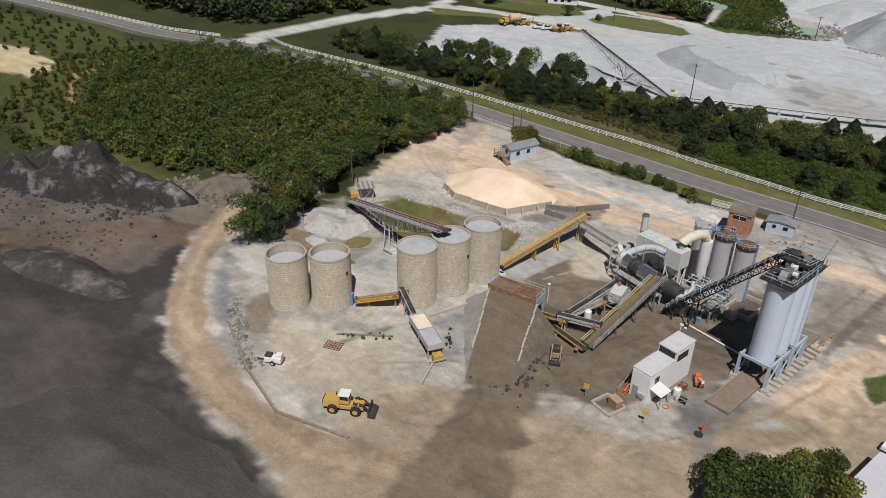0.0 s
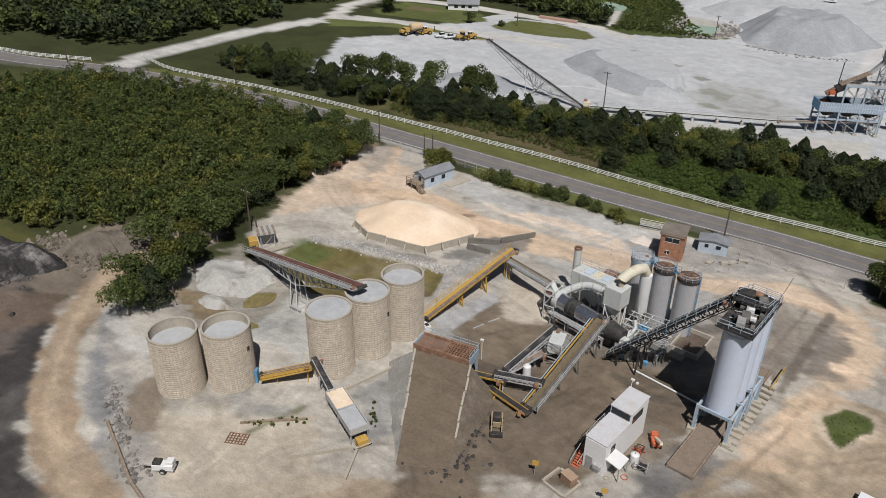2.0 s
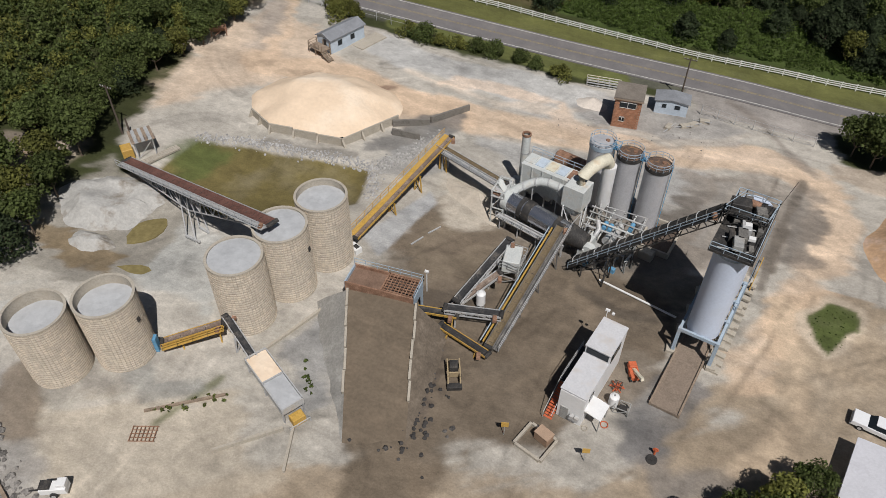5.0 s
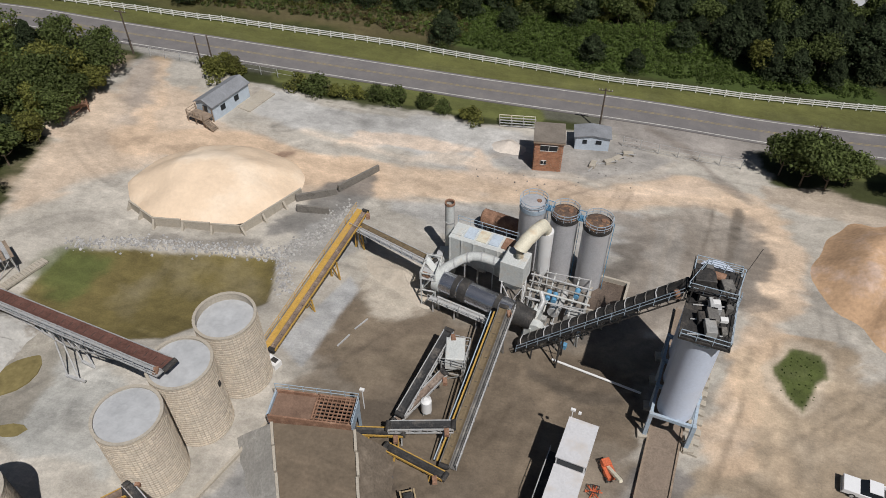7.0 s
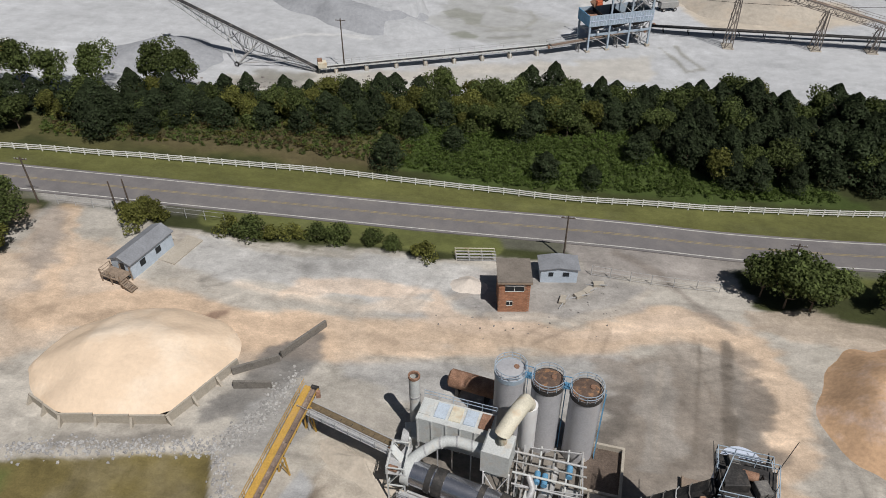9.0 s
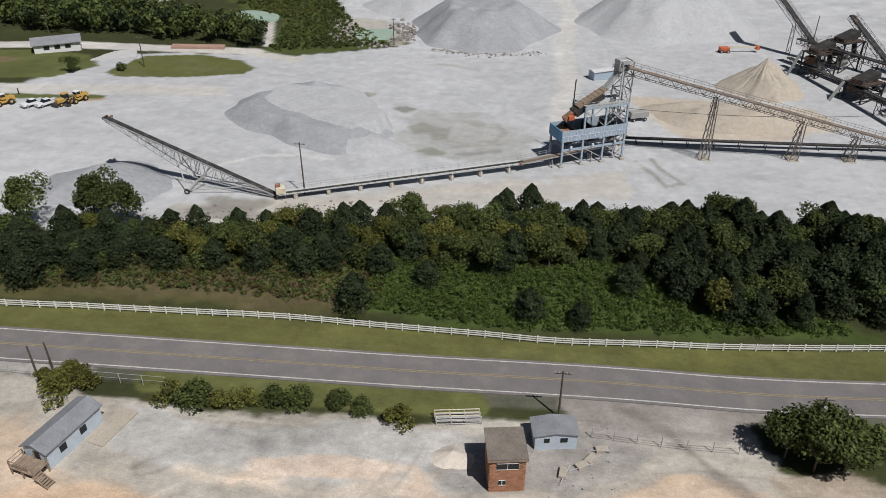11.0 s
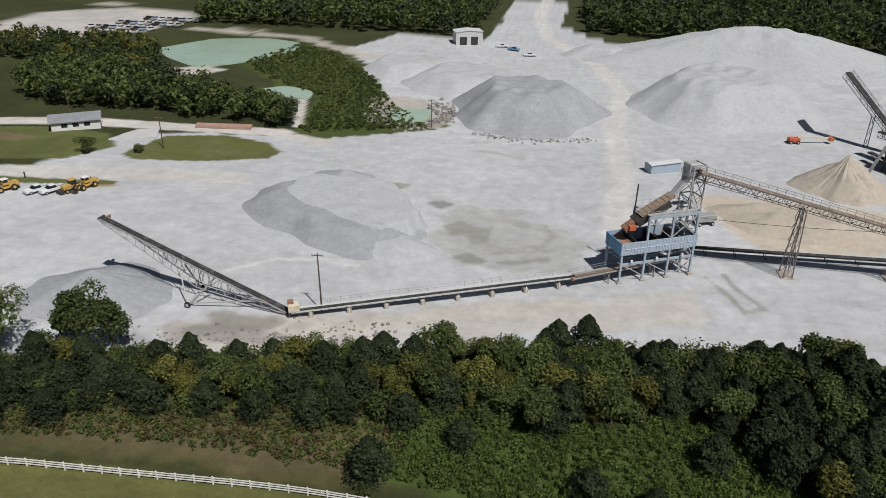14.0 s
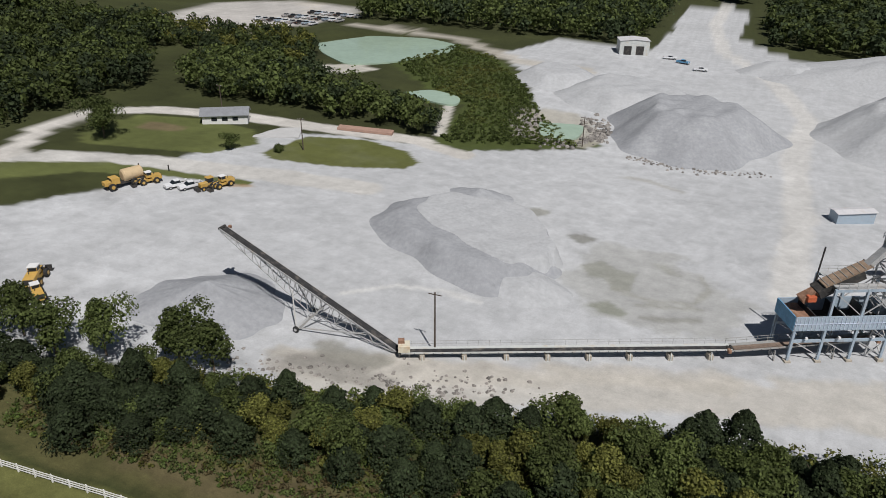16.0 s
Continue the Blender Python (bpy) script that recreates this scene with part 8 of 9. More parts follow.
def wheel_loader(x, y, rz, label, s=1.0):
    ob = thing("wheel_loader", label, "loader", "wheel loaders", at=(x, y, gz(x, y)), rz=rz)
    part("engine_hood", MB().add([(-3.9, -1.05, 1.1), (-1.2, -1.05, 1.1), (-1.2, 1.05, 1.1), (-3.9, 1.05, 1.1), (-3.8, -0.95, 2.15), (-1.2, -0.95, 2.45), (-1.2, 0.95, 2.45), (-3.8, 0.95, 2.15)], [(3, 2, 1, 0), (4, 5, 6, 7), (0, 1, 5, 4), (1, 2, 6, 5), (2, 3, 7, 6), (3, 0, 4, 7)]), M_CATYEL, ob)
    part("chassis", MB().box(-1.6, 0, 0.7, 4.4, 1.5, 0.6), M_CATYEL, ob)
    part("grille", MB().box(-3.92, 0, 1.2, 0.1, 1.7, 0.9), M_DARK, ob)
    cab = part("cab", MB().box(-0.5, 0, 1.7, 1.5, 1.6, 0.7), M_CATYEL, ob)
    part("cab_window", MB().box(-0.5, 0, 2.4, 1.44, 1.54, 0.85), M_GLASS, cab)
    for dx in (-0.7, 0.7):
        for dy in (-0.76, 0.76):
            part("cab_pillar", MB().beam((-0.5 + dx, dy, 2.3), (-0.5 + dx, dy, 3.3), 0.1), M_CATYEL, cab)
    part("cab_roof", MB().box(-0.5, 0, 3.22, 1.75, 1.75, 0.16), M_WHITE, cab, "pale cab roof")
    part("front_frame", MB().box(1.5, 0, 0.7, 1.9, 1.3, 1.1), M_CATYEL, ob)
    for yy in (-0.6, 0.6):
        part("lift_arm", MB().beam((0.9, yy, 1.9), (2.4, yy, 1.7), 0.22, 0.4).beam((2.4, yy, 1.7), (3.4, yy, 0.6), 0.22, 0.35), M_DARK, ob)
        part("lift_cylinder", MB().tube([(1.0, yy * 0.6, 1.0), (2.6, yy * 0.6, 1.5)], 0.1, 8), M_GALV, ob)
    part("bucket", MB().add([(3.3, -1.45, 0.15), (4.5, -1.45, 0.1), (4.3, -1.45, 0.25), (3.5, -1.45, 0.55), (3.55, -1.45, 1.35), (3.3, -1.45, 1.3), (3.3, 1.45, 0.15), (4.5, 1.45, 0.1), (4.3, 1.45, 0.25), (3.5, 1.45, 0.55), (3.55, 1.45, 1.35), (3.3, 1.45, 1.3)],
                                [(0, 1, 2, 3, 4, 5), (11, 10, 9, 8, 7, 6), (0, 6, 7, 1), (1, 7, 8, 2), (2, 8, 9, 3), (3, 9, 10, 4), (4, 10, 11, 5), (5, 11, 6, 0)]), M_DARK, ob, "worn dark steel bucket")
    for wx in (-2.3, 1.35):
        for wy in (-1.15, 1.15):
            wheel(ob, wx, wy, 0.82, 0.65, M_CATYEL)
    part("exhaust", MB().tube([(-2.0, 0.4, 2.3), (-2.0, 0.4, 3.0)], 0.08, 8), M_DARK, ob)
    for yy in (-0.8, 0.8):
        part("headlight", MB().box(1.8, yy, 1.8, 0.15, 0.25, 0.2), M_WHITE, ob)
    ob.scale = (s, s, s)
    return ob


def pickup(x, y, rz, label, body=None, name="pickup_truck"):
    body = body or M_CARWHITE
    ob = thing(name, label, "pickup", "pickup trucks", at=(x, y, gz(x, y)), rz=rz)
    part("chassis", MB().box(0, 0, 0.4, 5.5, 1.8, 0.35), M_DARK, ob)
    part("bonnet", MB().box(2.0, 0, 0.55, 1.6, 1.9, 0.62), body, ob)
    part("cab_body", MB().box(0.2, 0, 0.55, 2.2, 1.92, 0.6), body, ob)
    part("bed", MB().box(-1.85, 0.9, 0.55, 1.95, 0.12, 0.68).box(-1.85, -0.9, 0.55, 1.95, 0.12, 0.68).box(-2.78, 0, 0.55, 0.1, 1.9, 0.66).box(-0.92, 0, 0.55, 0.1, 1.7, 0.68), body, ob)
    part("bed_floor", MB().box(-1.85, 0, 0.6, 1.8, 1.7, 0.1), M_DARK, ob)
    part("greenhouse", MB().add([(1.25, -0.88, 1.14), (-0.85, -0.88, 1.14), (-0.85, 0.88, 1.14), (1.25, 0.88, 1.14), (0.55, -0.72, 1.76), (-0.7, -0.72, 1.76), (-0.7, 0.72, 1.76), (0.55, 0.72, 1.76)], [(0, 1, 5, 4), (1, 2, 6, 5), (2, 3, 7, 6), (3, 0, 4, 7)]), M_GLASS, ob, "dark windows")
    part("roof", MB().box(-0.08, 0, 1.74, 1.3, 1.5, 0.07), body, ob)
    for wx in (-1.75, 1.8):
        for wy in (-0.85, 0.85):
            wheel(ob, wx, wy, 0.4, 0.26)
    part("bumper", MB().box(2.82, 0, 0.45, 0.14, 1.85, 0.25), M_GALV, ob)
    for yy in (-0.75, 0.75):
        part("headlight", MB().box(2.79, yy, 0.85, 0.06, 0.35, 0.2), M_WHITE, ob)
        part("tail_light", MB().box(-2.84, yy, 0.85, 0.05, 0.18, 0.3), M_RED, ob)
    return ob


wheel_loader(-59.0, 48.0, 33, "yellow wheel loader with a white cab roof on the yard", 0.88)
pickup(0.2, 91.6, 172, "white pickup truck parked beside a white roofed building")
sk = thing("skid_steer", "small tan skid steer loader on the muddy yard", "loader", at=(-44.8, 77.4, gz(-44.8, 77.4)), rz=-62)
M_TANMACH = mat("tan_machine_paint", (0.36, 0.28, 0.17), 0.7, vary=0.2, scale=1.5, stain=(0.14, 0.11, 0.08))
part("body", MB().box(-0.5, 0, 0.35, 1.9, 1.1, 0.9), M_TANMACH, sk)
part("cab", MB().box(-0.2, 0, 1.2, 1.1, 1.0, 0.9), M_DARK, sk)
for yy in (-0.7, 0.7):
    part("arm", MB().beam((-1.3, yy, 1.5), (1.0, yy, 1.2), 0.16, 0.25).beam((1.0, yy, 1.2), (1.5, yy, 0.4), 0.16, 0.25), M_TANMACH, sk)
part("bucket", MB().box(1.75, 0, 0.05, 0.7, 1.7, 0.55), M_DARK, sk)
for wx in (-1.0, 0.45):
    for wy in (-0.72, 0.72):
        wheel(sk, wx, wy, 0.4, 0.3, M_TANMACH)
wm = thing("white_trailer_machine", "white and dark compressor trailer at the road edge", "machine", at=(-74.2, 46.8, gz(-74.2, 46.8)), rz=30)
part("body", MB().box(0, 0, 0.5, 2.6, 1.1, 0.8), M_WHITE, wm)
part("hopper", MB().box(0.9, 0.1, 1.2, 0.9, 0.9, 0.6), M_WHITE, wm)
part("engine", MB().box(-0.7, 0, 1.2, 1.0, 0.9, 0.5), M_DARK, wm)
for wy in (-0.65, 0.65):
    wheel(wm, 0, wy, 0.4, 0.25)
part("drawbar", MB().beam((-1.3, 0, 0.6), (-2.6, 0, 0.5), 0.12), M_DARK, wm)


# ---- sheds and buildings ----
def gable(name, label, category, x, y, rz, sx, sy, h, rise, wall, roof, over=0.3, ridge_along="y", openings=()):
    ob = thing(name, label, category, at=(x, y, gz(x, y)), rz=rz)
    part("wall", MB().add([(-sx / 2, -sy / 2, -0.3), (sx / 2, -sy / 2, -0.3), (sx / 2, sy / 2, -0.3), (-sx / 2, sy / 2, -0.3), (-sx / 2, -sy / 2, h), (sx / 2, -sy / 2, h), (sx / 2, sy / 2, h), (-sx / 2, sy / 2, h), (0, -sy / 2, h + rise), (0, sy / 2, h + rise)],
                          [(0, 1, 5, 8, 4), (2, 3, 7, 9, 6), (1, 2, 6, 5), (3, 0, 4, 7), (4, 8, 9, 7), (8, 5, 6, 9)]), wall, ob)
    k = (sx / 2 + over) / (sx / 2)
    for sg in (-1, 1):
        a, b = (0, h + rise + 0.06), (sg * sx / 2 * k, h + rise - rise * k + 0.06)
        vs = [(a[0], -sy / 2 - over, a[1]), (b[0], -sy / 2 - over, b[1]), (b[0], sy / 2 + over, b[1]), (a[0], sy / 2 + over, a[1])]
        vs += [(v[0], v[1], v[2] + 0.12) for v in vs]
        part("roof_slope", MB().add(vs, [(3, 2, 1, 0), (4, 5, 6, 7), (0, 1, 5, 4), (1, 2, 6, 5), (2, 3, 7, 6), (3, 0, 4, 7)]), roof, ob)
    for nm, ox, oy, oz, ww, dd, hh in openings:
        part(nm, MB().box(ox, oy, oz, ww, dd, hh), M_GLASS if nm == "window" else M_DARK, ob)
    return ob


office = gable("site_office", "long grey roofed office shed raised on piers", "shed", -95.8, 136.6, -15, 3.6, 8.6, 2.7, 0.8, M_SHEDBLUE, M_ROOFG, openings=(("window", 1.8, -2, 1.0, 0.1, 1.0, 1.0), ("window", 1.8, 1.2, 1.0, 0.1, 1.0, 1.0), ("door", 0.2, -4.32, 0.4, 0.9, 0.1, 2.05)))
deck = thing("timber_porch", "weathered timber porch and stairs at the office", "porch", at=(-97.2, 131.2, gz(-97.2, 131.2)), rz=-15)
part("deck", MB().box(0, 0, 1.2, 3.8, 2.2, 0.15), M_WOOD, deck)
for x in (-1.8, 0, 1.8):
    for y in (-1, 1):
        part("post", MB().beam((x, y, -0.2), (x, y, 2.3), 0.14), M_WOOD, deck)
part("rail", railing(MB(), [(-1.8, 1), (-1.8, -1), (1.0, -1)], 1.3), M_WOOD, deck)
for i in range(6):
    part("tread", MB().box(2.1 + i * 0.3, -0.7, 1.1 - i * 0.2, 0.3, 1.1, 0.06), M_WOOD, deck)
part("stringer", MB().beam((1.9, -1.25, 1.2), (3.8, -1.25, 0.05), 0.08, 0.25).beam((1.9, -0.15, 1.2), (3.8, -0.15, 0.05), 0.08, 0.25), M_WOOD, deck)
solo("pale_slab", MB().box(-91.6, 139.6, gz(-91.6, 139.6) - 0.2, 3.0, 6.5, 0.32, -15), M_CONC, "pale concrete slab beside the office shed", "slab")

# brick building: brick by brick on the two faces that show
bb = thing("brick_building", "small two-storey red brick building with flat brown roof", "building", at=(-41.0, 138.2, gz(-41, 138.2)), rz=8)
BWX, BWY, BH = 4.3, 4.6, 5.6
part("core", MB().box(0, 0, -0.3, BWX - 0.16, BWY - 0.16, BH + 0.25), M_MORTAR, bb)
part("roof", MB().box(0, 0.05, BH - 0.05, BWX + 0.5, BWY + 0.6, 0.2), M_SHINGLE, bb)
part("fascia", MB().box(0, -BWY / 2 - 0.24, BH - 0.3, BWX + 0.5, 0.08, 0.25), M_WOOD, bb)
for x, y, z, sx, sy, sz in ((0.0, -BWY / 2 + 0.02, 3.9, 2.6, 0.2, 1.0), (-0.6, -BWY / 2 + 0.02, 1.3, 0.8, 0.2, 0.8)):
    w = part("window", MB().box(x, y, z, sx, sy, sz), M_GLASS, bb)
    part("window_frame", MB().beam((x - sx / 2, y - 0.09, z), (x + sx / 2, y - 0.09, z), 0.08).beam((x - sx / 2, y - 0.09, z + sz), (x + sx / 2, y - 0.09, z + sz), 0.08).beam((x, y - 0.09, z), (x, y - 0.09, z + sz), 0.06), M_WHITE, w)
part("side_window", MB().box(BWX / 2 - 0.02, 0.4, 1.4, 0.2, 0.9, 0.9), M_GLASS, bb)
mbs = MB()
for face in range(3):
    n = int((BWX if face == 0 else BWY) / 0.45)
    for j in range(int(BH / 0.22)):
        for k in range(n):
            off = 0.22 if j % 2 else 0
            u = -((BWX if face == 0 else BWY) / 2) + 0.22 + k * 0.45 + off
            z = j * 0.22
            if face == 0 and ((abs(u) < 1.45 and 3.75 < z < 4.95) or (abs(u + 0.6) < 0.55 and 1.15 < z < 2.15)):
                continue
            if u > (BWX if face == 0 else BWY) / 2 - 0.1:
                continue
            if face == 0:
                mbs.box(u, -BWY / 2 + 0.03, z, 0.42, 0.12, 0.19)
            else:
                mbs.box((BWX / 2 - 0.03) * (1 if face == 1 else -1), u, z, 0.12, 0.42, 0.19)
tagged(part("brick", mbs, mat("brick_island", (0.36, 0.185, 0.115), 0.9, vary=0.15, scale=1.5, island=0.2), bb, "orange red bricks with pale joints"), kind="stuff")
gable("blue_shed", "small pale blue shed with grey roof", "shed", -34.8, 144.8, 8, 5.4, 3.0, 2.4, 0.4, M_SHEDBLUE, M_ROOFG, openings=(("window", -1.2, -1.52, 1.2, 0.7, 0.08, 0.7), ("window", 1.0, -1.52, 1.2, 0.9, 0.08, 0.7)))
# white stacked gates
for k, (x, y) in enumerate(((-47.6, 147.6), (-47.4, 146.9), (-47.2, 146.2))):
    g = thing("metal_gate", "pale welded pipe gate panel stored by the fence", "gate", "stored gates", at=(x, y, gz(x, y)), rz=8)
    for z in (0.2, 0.75, 1.3):
        part("rail", MB().tube([(-3, 0, z), (3, 0, z)], 0.07, 8), M_GALV if k else M_CREAM, g)
    for xx in (-3, -1, 1, 3):
        part("upright", MB().tube([(xx, 0, -0.1), (xx, 0, 1.35)], 0.06, 8), M_GALV if k else M_CREAM, g)
for x, y, rz in ((-30.2, 141.4, 30), (-29.0, 143.2, -10), (-33.5, 138.8, 60), (-31.5, 140.2, 15)):
    sc = thing("scrap_frame", "pale bent scrap steel frame on the ground", "scrap", "scrap frames", at=(x, y, gz(x, y)), rz=rz)
    part("bar", MB().beam((-1.6, 0, 0.1), (1.5, 0.2, 0.6), 0.12), M_GALV, sc)
    part("plate", MB().box(0.2, 0.5, 0.0, 1.6, 0.9, 0.5, 20), M_CONC, sc)


def utility_pole(x, y, h, arms=1, label="dark wooden utility pole with a crossarm", lean=(0.0, 0.0)):
    ob = thing("utility_pole", label, "pole", "utility poles", at=(x, y, gz(x, y)))
    part("post", MB().tube([(0, 0, -0.3), (lean[0] * h, lean[1] * h, h)], [0.17, 0.11], 10), M_POLE, ob, smooth=True)
    for k in range(arms):
        z = h - 0.4 - k * 0.9
        part("crossarm", MB().beam((-1.1 + lean[0] * h, lean[1] * h, z), (1.1 + lean[0] * h, lean[1] * h, z), 0.12), M_POLE, ob)
        for xx in (-1, -0.5, 0.5, 1):
            part("insulator", MB().tube([(xx + lean[0] * h, lean[1] * h, z + 0.05), (xx + lean[0] * h, lean[1] * h, z + 0.25)], 0.06, 6), M_GALV, ob)
    return ob


utility_pole(-34.0, 149.0, 8.0, 1)
part("transformer", MB().tube([(0.35, 0, 6.0), (0.35, 0, 6.9)], 0.25, 12), M_GALV, utility_pole(-1.8, 147.6, 8.5, 1))
utility_pole(-119.3, 146.5, 8.5, 1)
utility_pole(-105.5, 146.5, 6.0, 0, "short dark wooden pole behind the office shed")
utility_pole(-103.8, 147.6, 6.0, 0, "short dark wooden pole behind the office shed")
utility_pole(-110.6, 95.0, 8.5, 1, "dark wooden pole with floodlights beside the thicket", (-0.05, 0.03))
utility_pole(-109.6, 95.6, 3.0, 0, "short dark post beside the thicket")
utility_pole(-84.3, 207.0, 11.5, 1, "tall dark wooden pole beside the quarry conveyor")
utility_pole(-83.5, 319.5, 9.0, 1, "dark wooden pole beside the pool")
utility_pole(-151.5, 277.0, 9.0, 1, "dark wooden pole beside the office lawn")
utility_pole(-188.5, 291.5, 9.0, 1, "dark wooden pole beside the office road")
utility_pole(-178, 152.5, 8.0, 1)
utility_pole(-232, 133, 8.0, 1)
cl = thing("chain_link_fence", "sagging chain link fence with steel posts at the gate", "fence", at=(-20, 145.3, gz(-20, 145.3)))
line = [(-29.8, 145.7), (-24.6, 145.3), (-17.9, 144.7), (-11.2, 145.4)]
pts = resample(line, 3.2)
for p in pts:
    wpart("post", MB().tube([(p.x, p.y, gz(p.x, p.y) - 0.2), (p.x, p.y, gz(p.x, p.y) + 1.9)], 0.06, 6), M_GALV, cl)
for h in (0.2, 1.0, 1.8):
    mb = MB()
    for a, b in zip(pts, pts[1:]):
        mb.beam((a.x, a.y, gz(a.x, a.y) + h), (b.x, b.y, gz(b.x, b.y) + h), 0.035)
    wpart("wire", mb, M_GALV, cl)
cl2 = thing("chain_link_fence", "chain link fence behind the office shed", "fence", at=(-105, 146.3, gz(-105, 146.3)))
pts = resample([(-116, 146.8), (-104, 147.2), (-88, 147.8)], 3.2)
for p in pts:
    wpart("post", MB().tube([(p.x, p.y, gz(p.x, p.y) - 0.2), (p.x, p.y, gz(p.x, p.y) + 1.8)], 0.06, 6), M_GALV, cl2)
for h in (0.9, 1.75):
    mb = MB()
    for a, b in zip(pts, pts[1:]):
        mb.beam((a.x, a.y, gz(a.x, a.y) + h), (b.x, b.y, gz(b.x, b.y) + h), 0.035)
    wpart("wire", mb, M_GALV, cl2)
# reclaim house at the tail of the inclined conveyor
rh = thing("reclaim_shelter", "pale steel roofed shelter at the conveyor tail", "shelter", at=(-105.0, 93.8, gz(-105, 93.8)), rz=-35)
part("frame", frame_tower(MB(), -1.6, -1.3, 1.6, 1.3, -0.2, 2.6, 0.14, 1), M_GALV, rh)
for i in range(7):
    part("roof_slat", MB().beam((-2.0, -1.5 + i * 0.5, 2.75), (2.0, -1.5 + i * 0.5, 2.85), 0.42, 0.08), M_GALV if i % 2 else M_WOOD, rh)
part("hopper", MB().box(0.4, -2.6, 0.0, 2.0, 1.6, 1.7), M_YELLOW, rh, "yellow feed hopper")
bs = thing("block_steps", "pale concrete block steps beside the pit", "steps", at=(-101.5, 96.8, gz(-101.5, 96.8)), rz=-16)
for i in range(16):
    part("step", MB().box(0, -0.43 * i, -0.15 + 0.02 * i, 1.3, 0.38, 0.32), M_CONC, bs)

# white roofed building at the yard edge
wb = gable("white_roof_building", "low building with a wide white metal roof", "building", 1.2, 82.0, -10, 8.5, 9.5, 2.4, 0.6, M_WHITE, mat("white_metal_roof", (0.6, 0.6, 0.64), 0.5, vary=0.06, scale=0.4), 0.4)

# ---- the quarry: stacker, ground conveyor, tower ----
conveyor("long radial stacker conveyor on a deep lattice truss", (-89.8, 204.8, 3.0), (-125.2, 208.9, 16.8), 1.5, 1.0, M_GALV, M_BELT, walk=0, deep_mid=4.0, group="quarry conveyors")
sb = thing("stacker_undercarriage", "grey steel undercarriage holding the stacker conveyor", "frame", at=(-108, 205.0, gz(-108, 205)))
for a, b in (((-107.5, 202.6), (-110.0, 206.0)), ((-107.5, 208.4), (-110.0, 208.0)), ((-107.5, 202.6), (-104, 205.8)), ((-107.5, 208.4), (-104, 207.2))):
    z = 9.0 if b[0] < -105 else 7.2
    wpart("strut", MB().beam((*a, gz(*a) + 0.3), (*b, z), 0.2), M_STEEL, sb)
wpart("axle_beam", MB().beam((-107.5, 202.2, gz(-107.5, 203) + 0.5), (-107.5, 208.8, gz(-107.5, 208) + 0.5), 0.4), M_GALV, sb)
wpart("counter_frame", MB().beam((-107.5, 203, gz(-107, 203) + 0.6), (-95.5, 205.0, 4.4), 0.18).beam((-107.5, 208, gz(-107, 208) + 0.6), (-95.5, 206.2, 4.4), 0.18), M_GALV, sb)
for y in (202.4, 208.6):
    wheel(sb, 0.5, y - 205.0, 0.55, 0.4)
QA, QB = Vector((-88.8, 203.6, gz(-88, 204) + 1.3)), Vector((-39.4, 226.4, gz(-39, 226) + 2.0))
conveyor("long low conveyor with tan covers on short piers", QA, QB, 1.1, 0.45, M_BAG, M_BELT, legs=tuple((i + 0.5) / 8 for i in range(8)), walk=-1, group="quarry conveyors", rail=M_GALV)
for i in range(8):
    p = lerp(QA, QB, (i + 0.5) / 8)
    solo("concrete_pier", MB().box(p.x, p.y, gz(p.x, p.y) - 0.3, 0.8, 1.3, 1.3, 25), M_CONC, "short concrete pier under the low conveyor", "pier", "conveyor piers")
conveyor("level conveyor passing beneath the blue bin", (-39.8, 226.0, 2.6), (-17.0, 236.8, 4.0), 1.4, 0.5, M_STEEL, M_BELT_DUSTY, legs=(0.3, 0.7), walk=-1, group="quarry conveyors")
th = thing("transfer_house", "cream and rust conveyor drive housing", "housing", at=(-88.4, 204.0, gz(-88.4, 204)), rz=25)
part("body", MB().box(0, 0, 1.5, 1.9, 1.8, 1.2), M_CREAM, th)
part("motor", MB().box(-0.4, 0.3, 2.7, 1.0, 0.8, 0.6), M_RUST, th)
for x in (-0.8, 0.8):
    part("leg", MB().beam((x, 0, -0.2), (x, 0, 1.6), 0.2), M_STEEL, th)

tw = thing("screening_tower", "steel screening tower with a blue-grey bin", "tower", at=(-24.5, 235, gz(-24.5, 235)), rz=24.5)
# local x runs along the front of the tower
for x in (-8.0, -2.9, 2.4, 7.8):
    for y in (-2.9, 2.9):
        part("leg", MB().beam((x, y, -0.4), (x, y, 13.5 if x > -5 else 7.5), 0.4, up=(0, 1, 0)), M_BLUEGREY, tw)
        part("footing", MB().box(x, y, -0.3, 1.0, 1.0, 0.6), M_CONC, tw)
for z in (4.0,):
    for y in (-2.9, 2.9):
        part("girder", MB().beam((-8.2, y, z), (8.0, y, z), 0.25, 0.5), M_BLUEGREY, tw)
for y in (-2.9, 2.9):
    part("upper_girder", MB().beam((-3.0, y, 13.3), (8.0, y, 13.3), 0.25, 0.5), M_BLUEGREY, tw)
    for a, b, z0, z1 in ((-8, -2.9, 4.2, 1.0), (-2.9, 2.4, 4.2, 1.0), (2.4, 7.8, 4.2, 1.0), (-2.9, 2.4, 13, 8.6), (2.4, 7.8, 8.6, 13), (2.4, 7.8, 13, 8.6)):
        part("brace", MB().beam((a, y, z0), (b, y, z1), 0.14), M_GALV, tw)
for sy in (-3.1, 3.1):
    part("bin_wall", MB().beam((-8.4, sy, 7.4), (8.2, sy, 7.4), 0.2, 2.6), M_BLUEGREY, tw)
for sx in (-8.4, 8.2):
    part("bin_wall", MB().beam((sx, -3.1, 7.4), (sx, 3.1, 7.4), 0.2, 2.6), M_BLUE if sx < 0 else M_BLUEGREY, tw)
mb = MB()
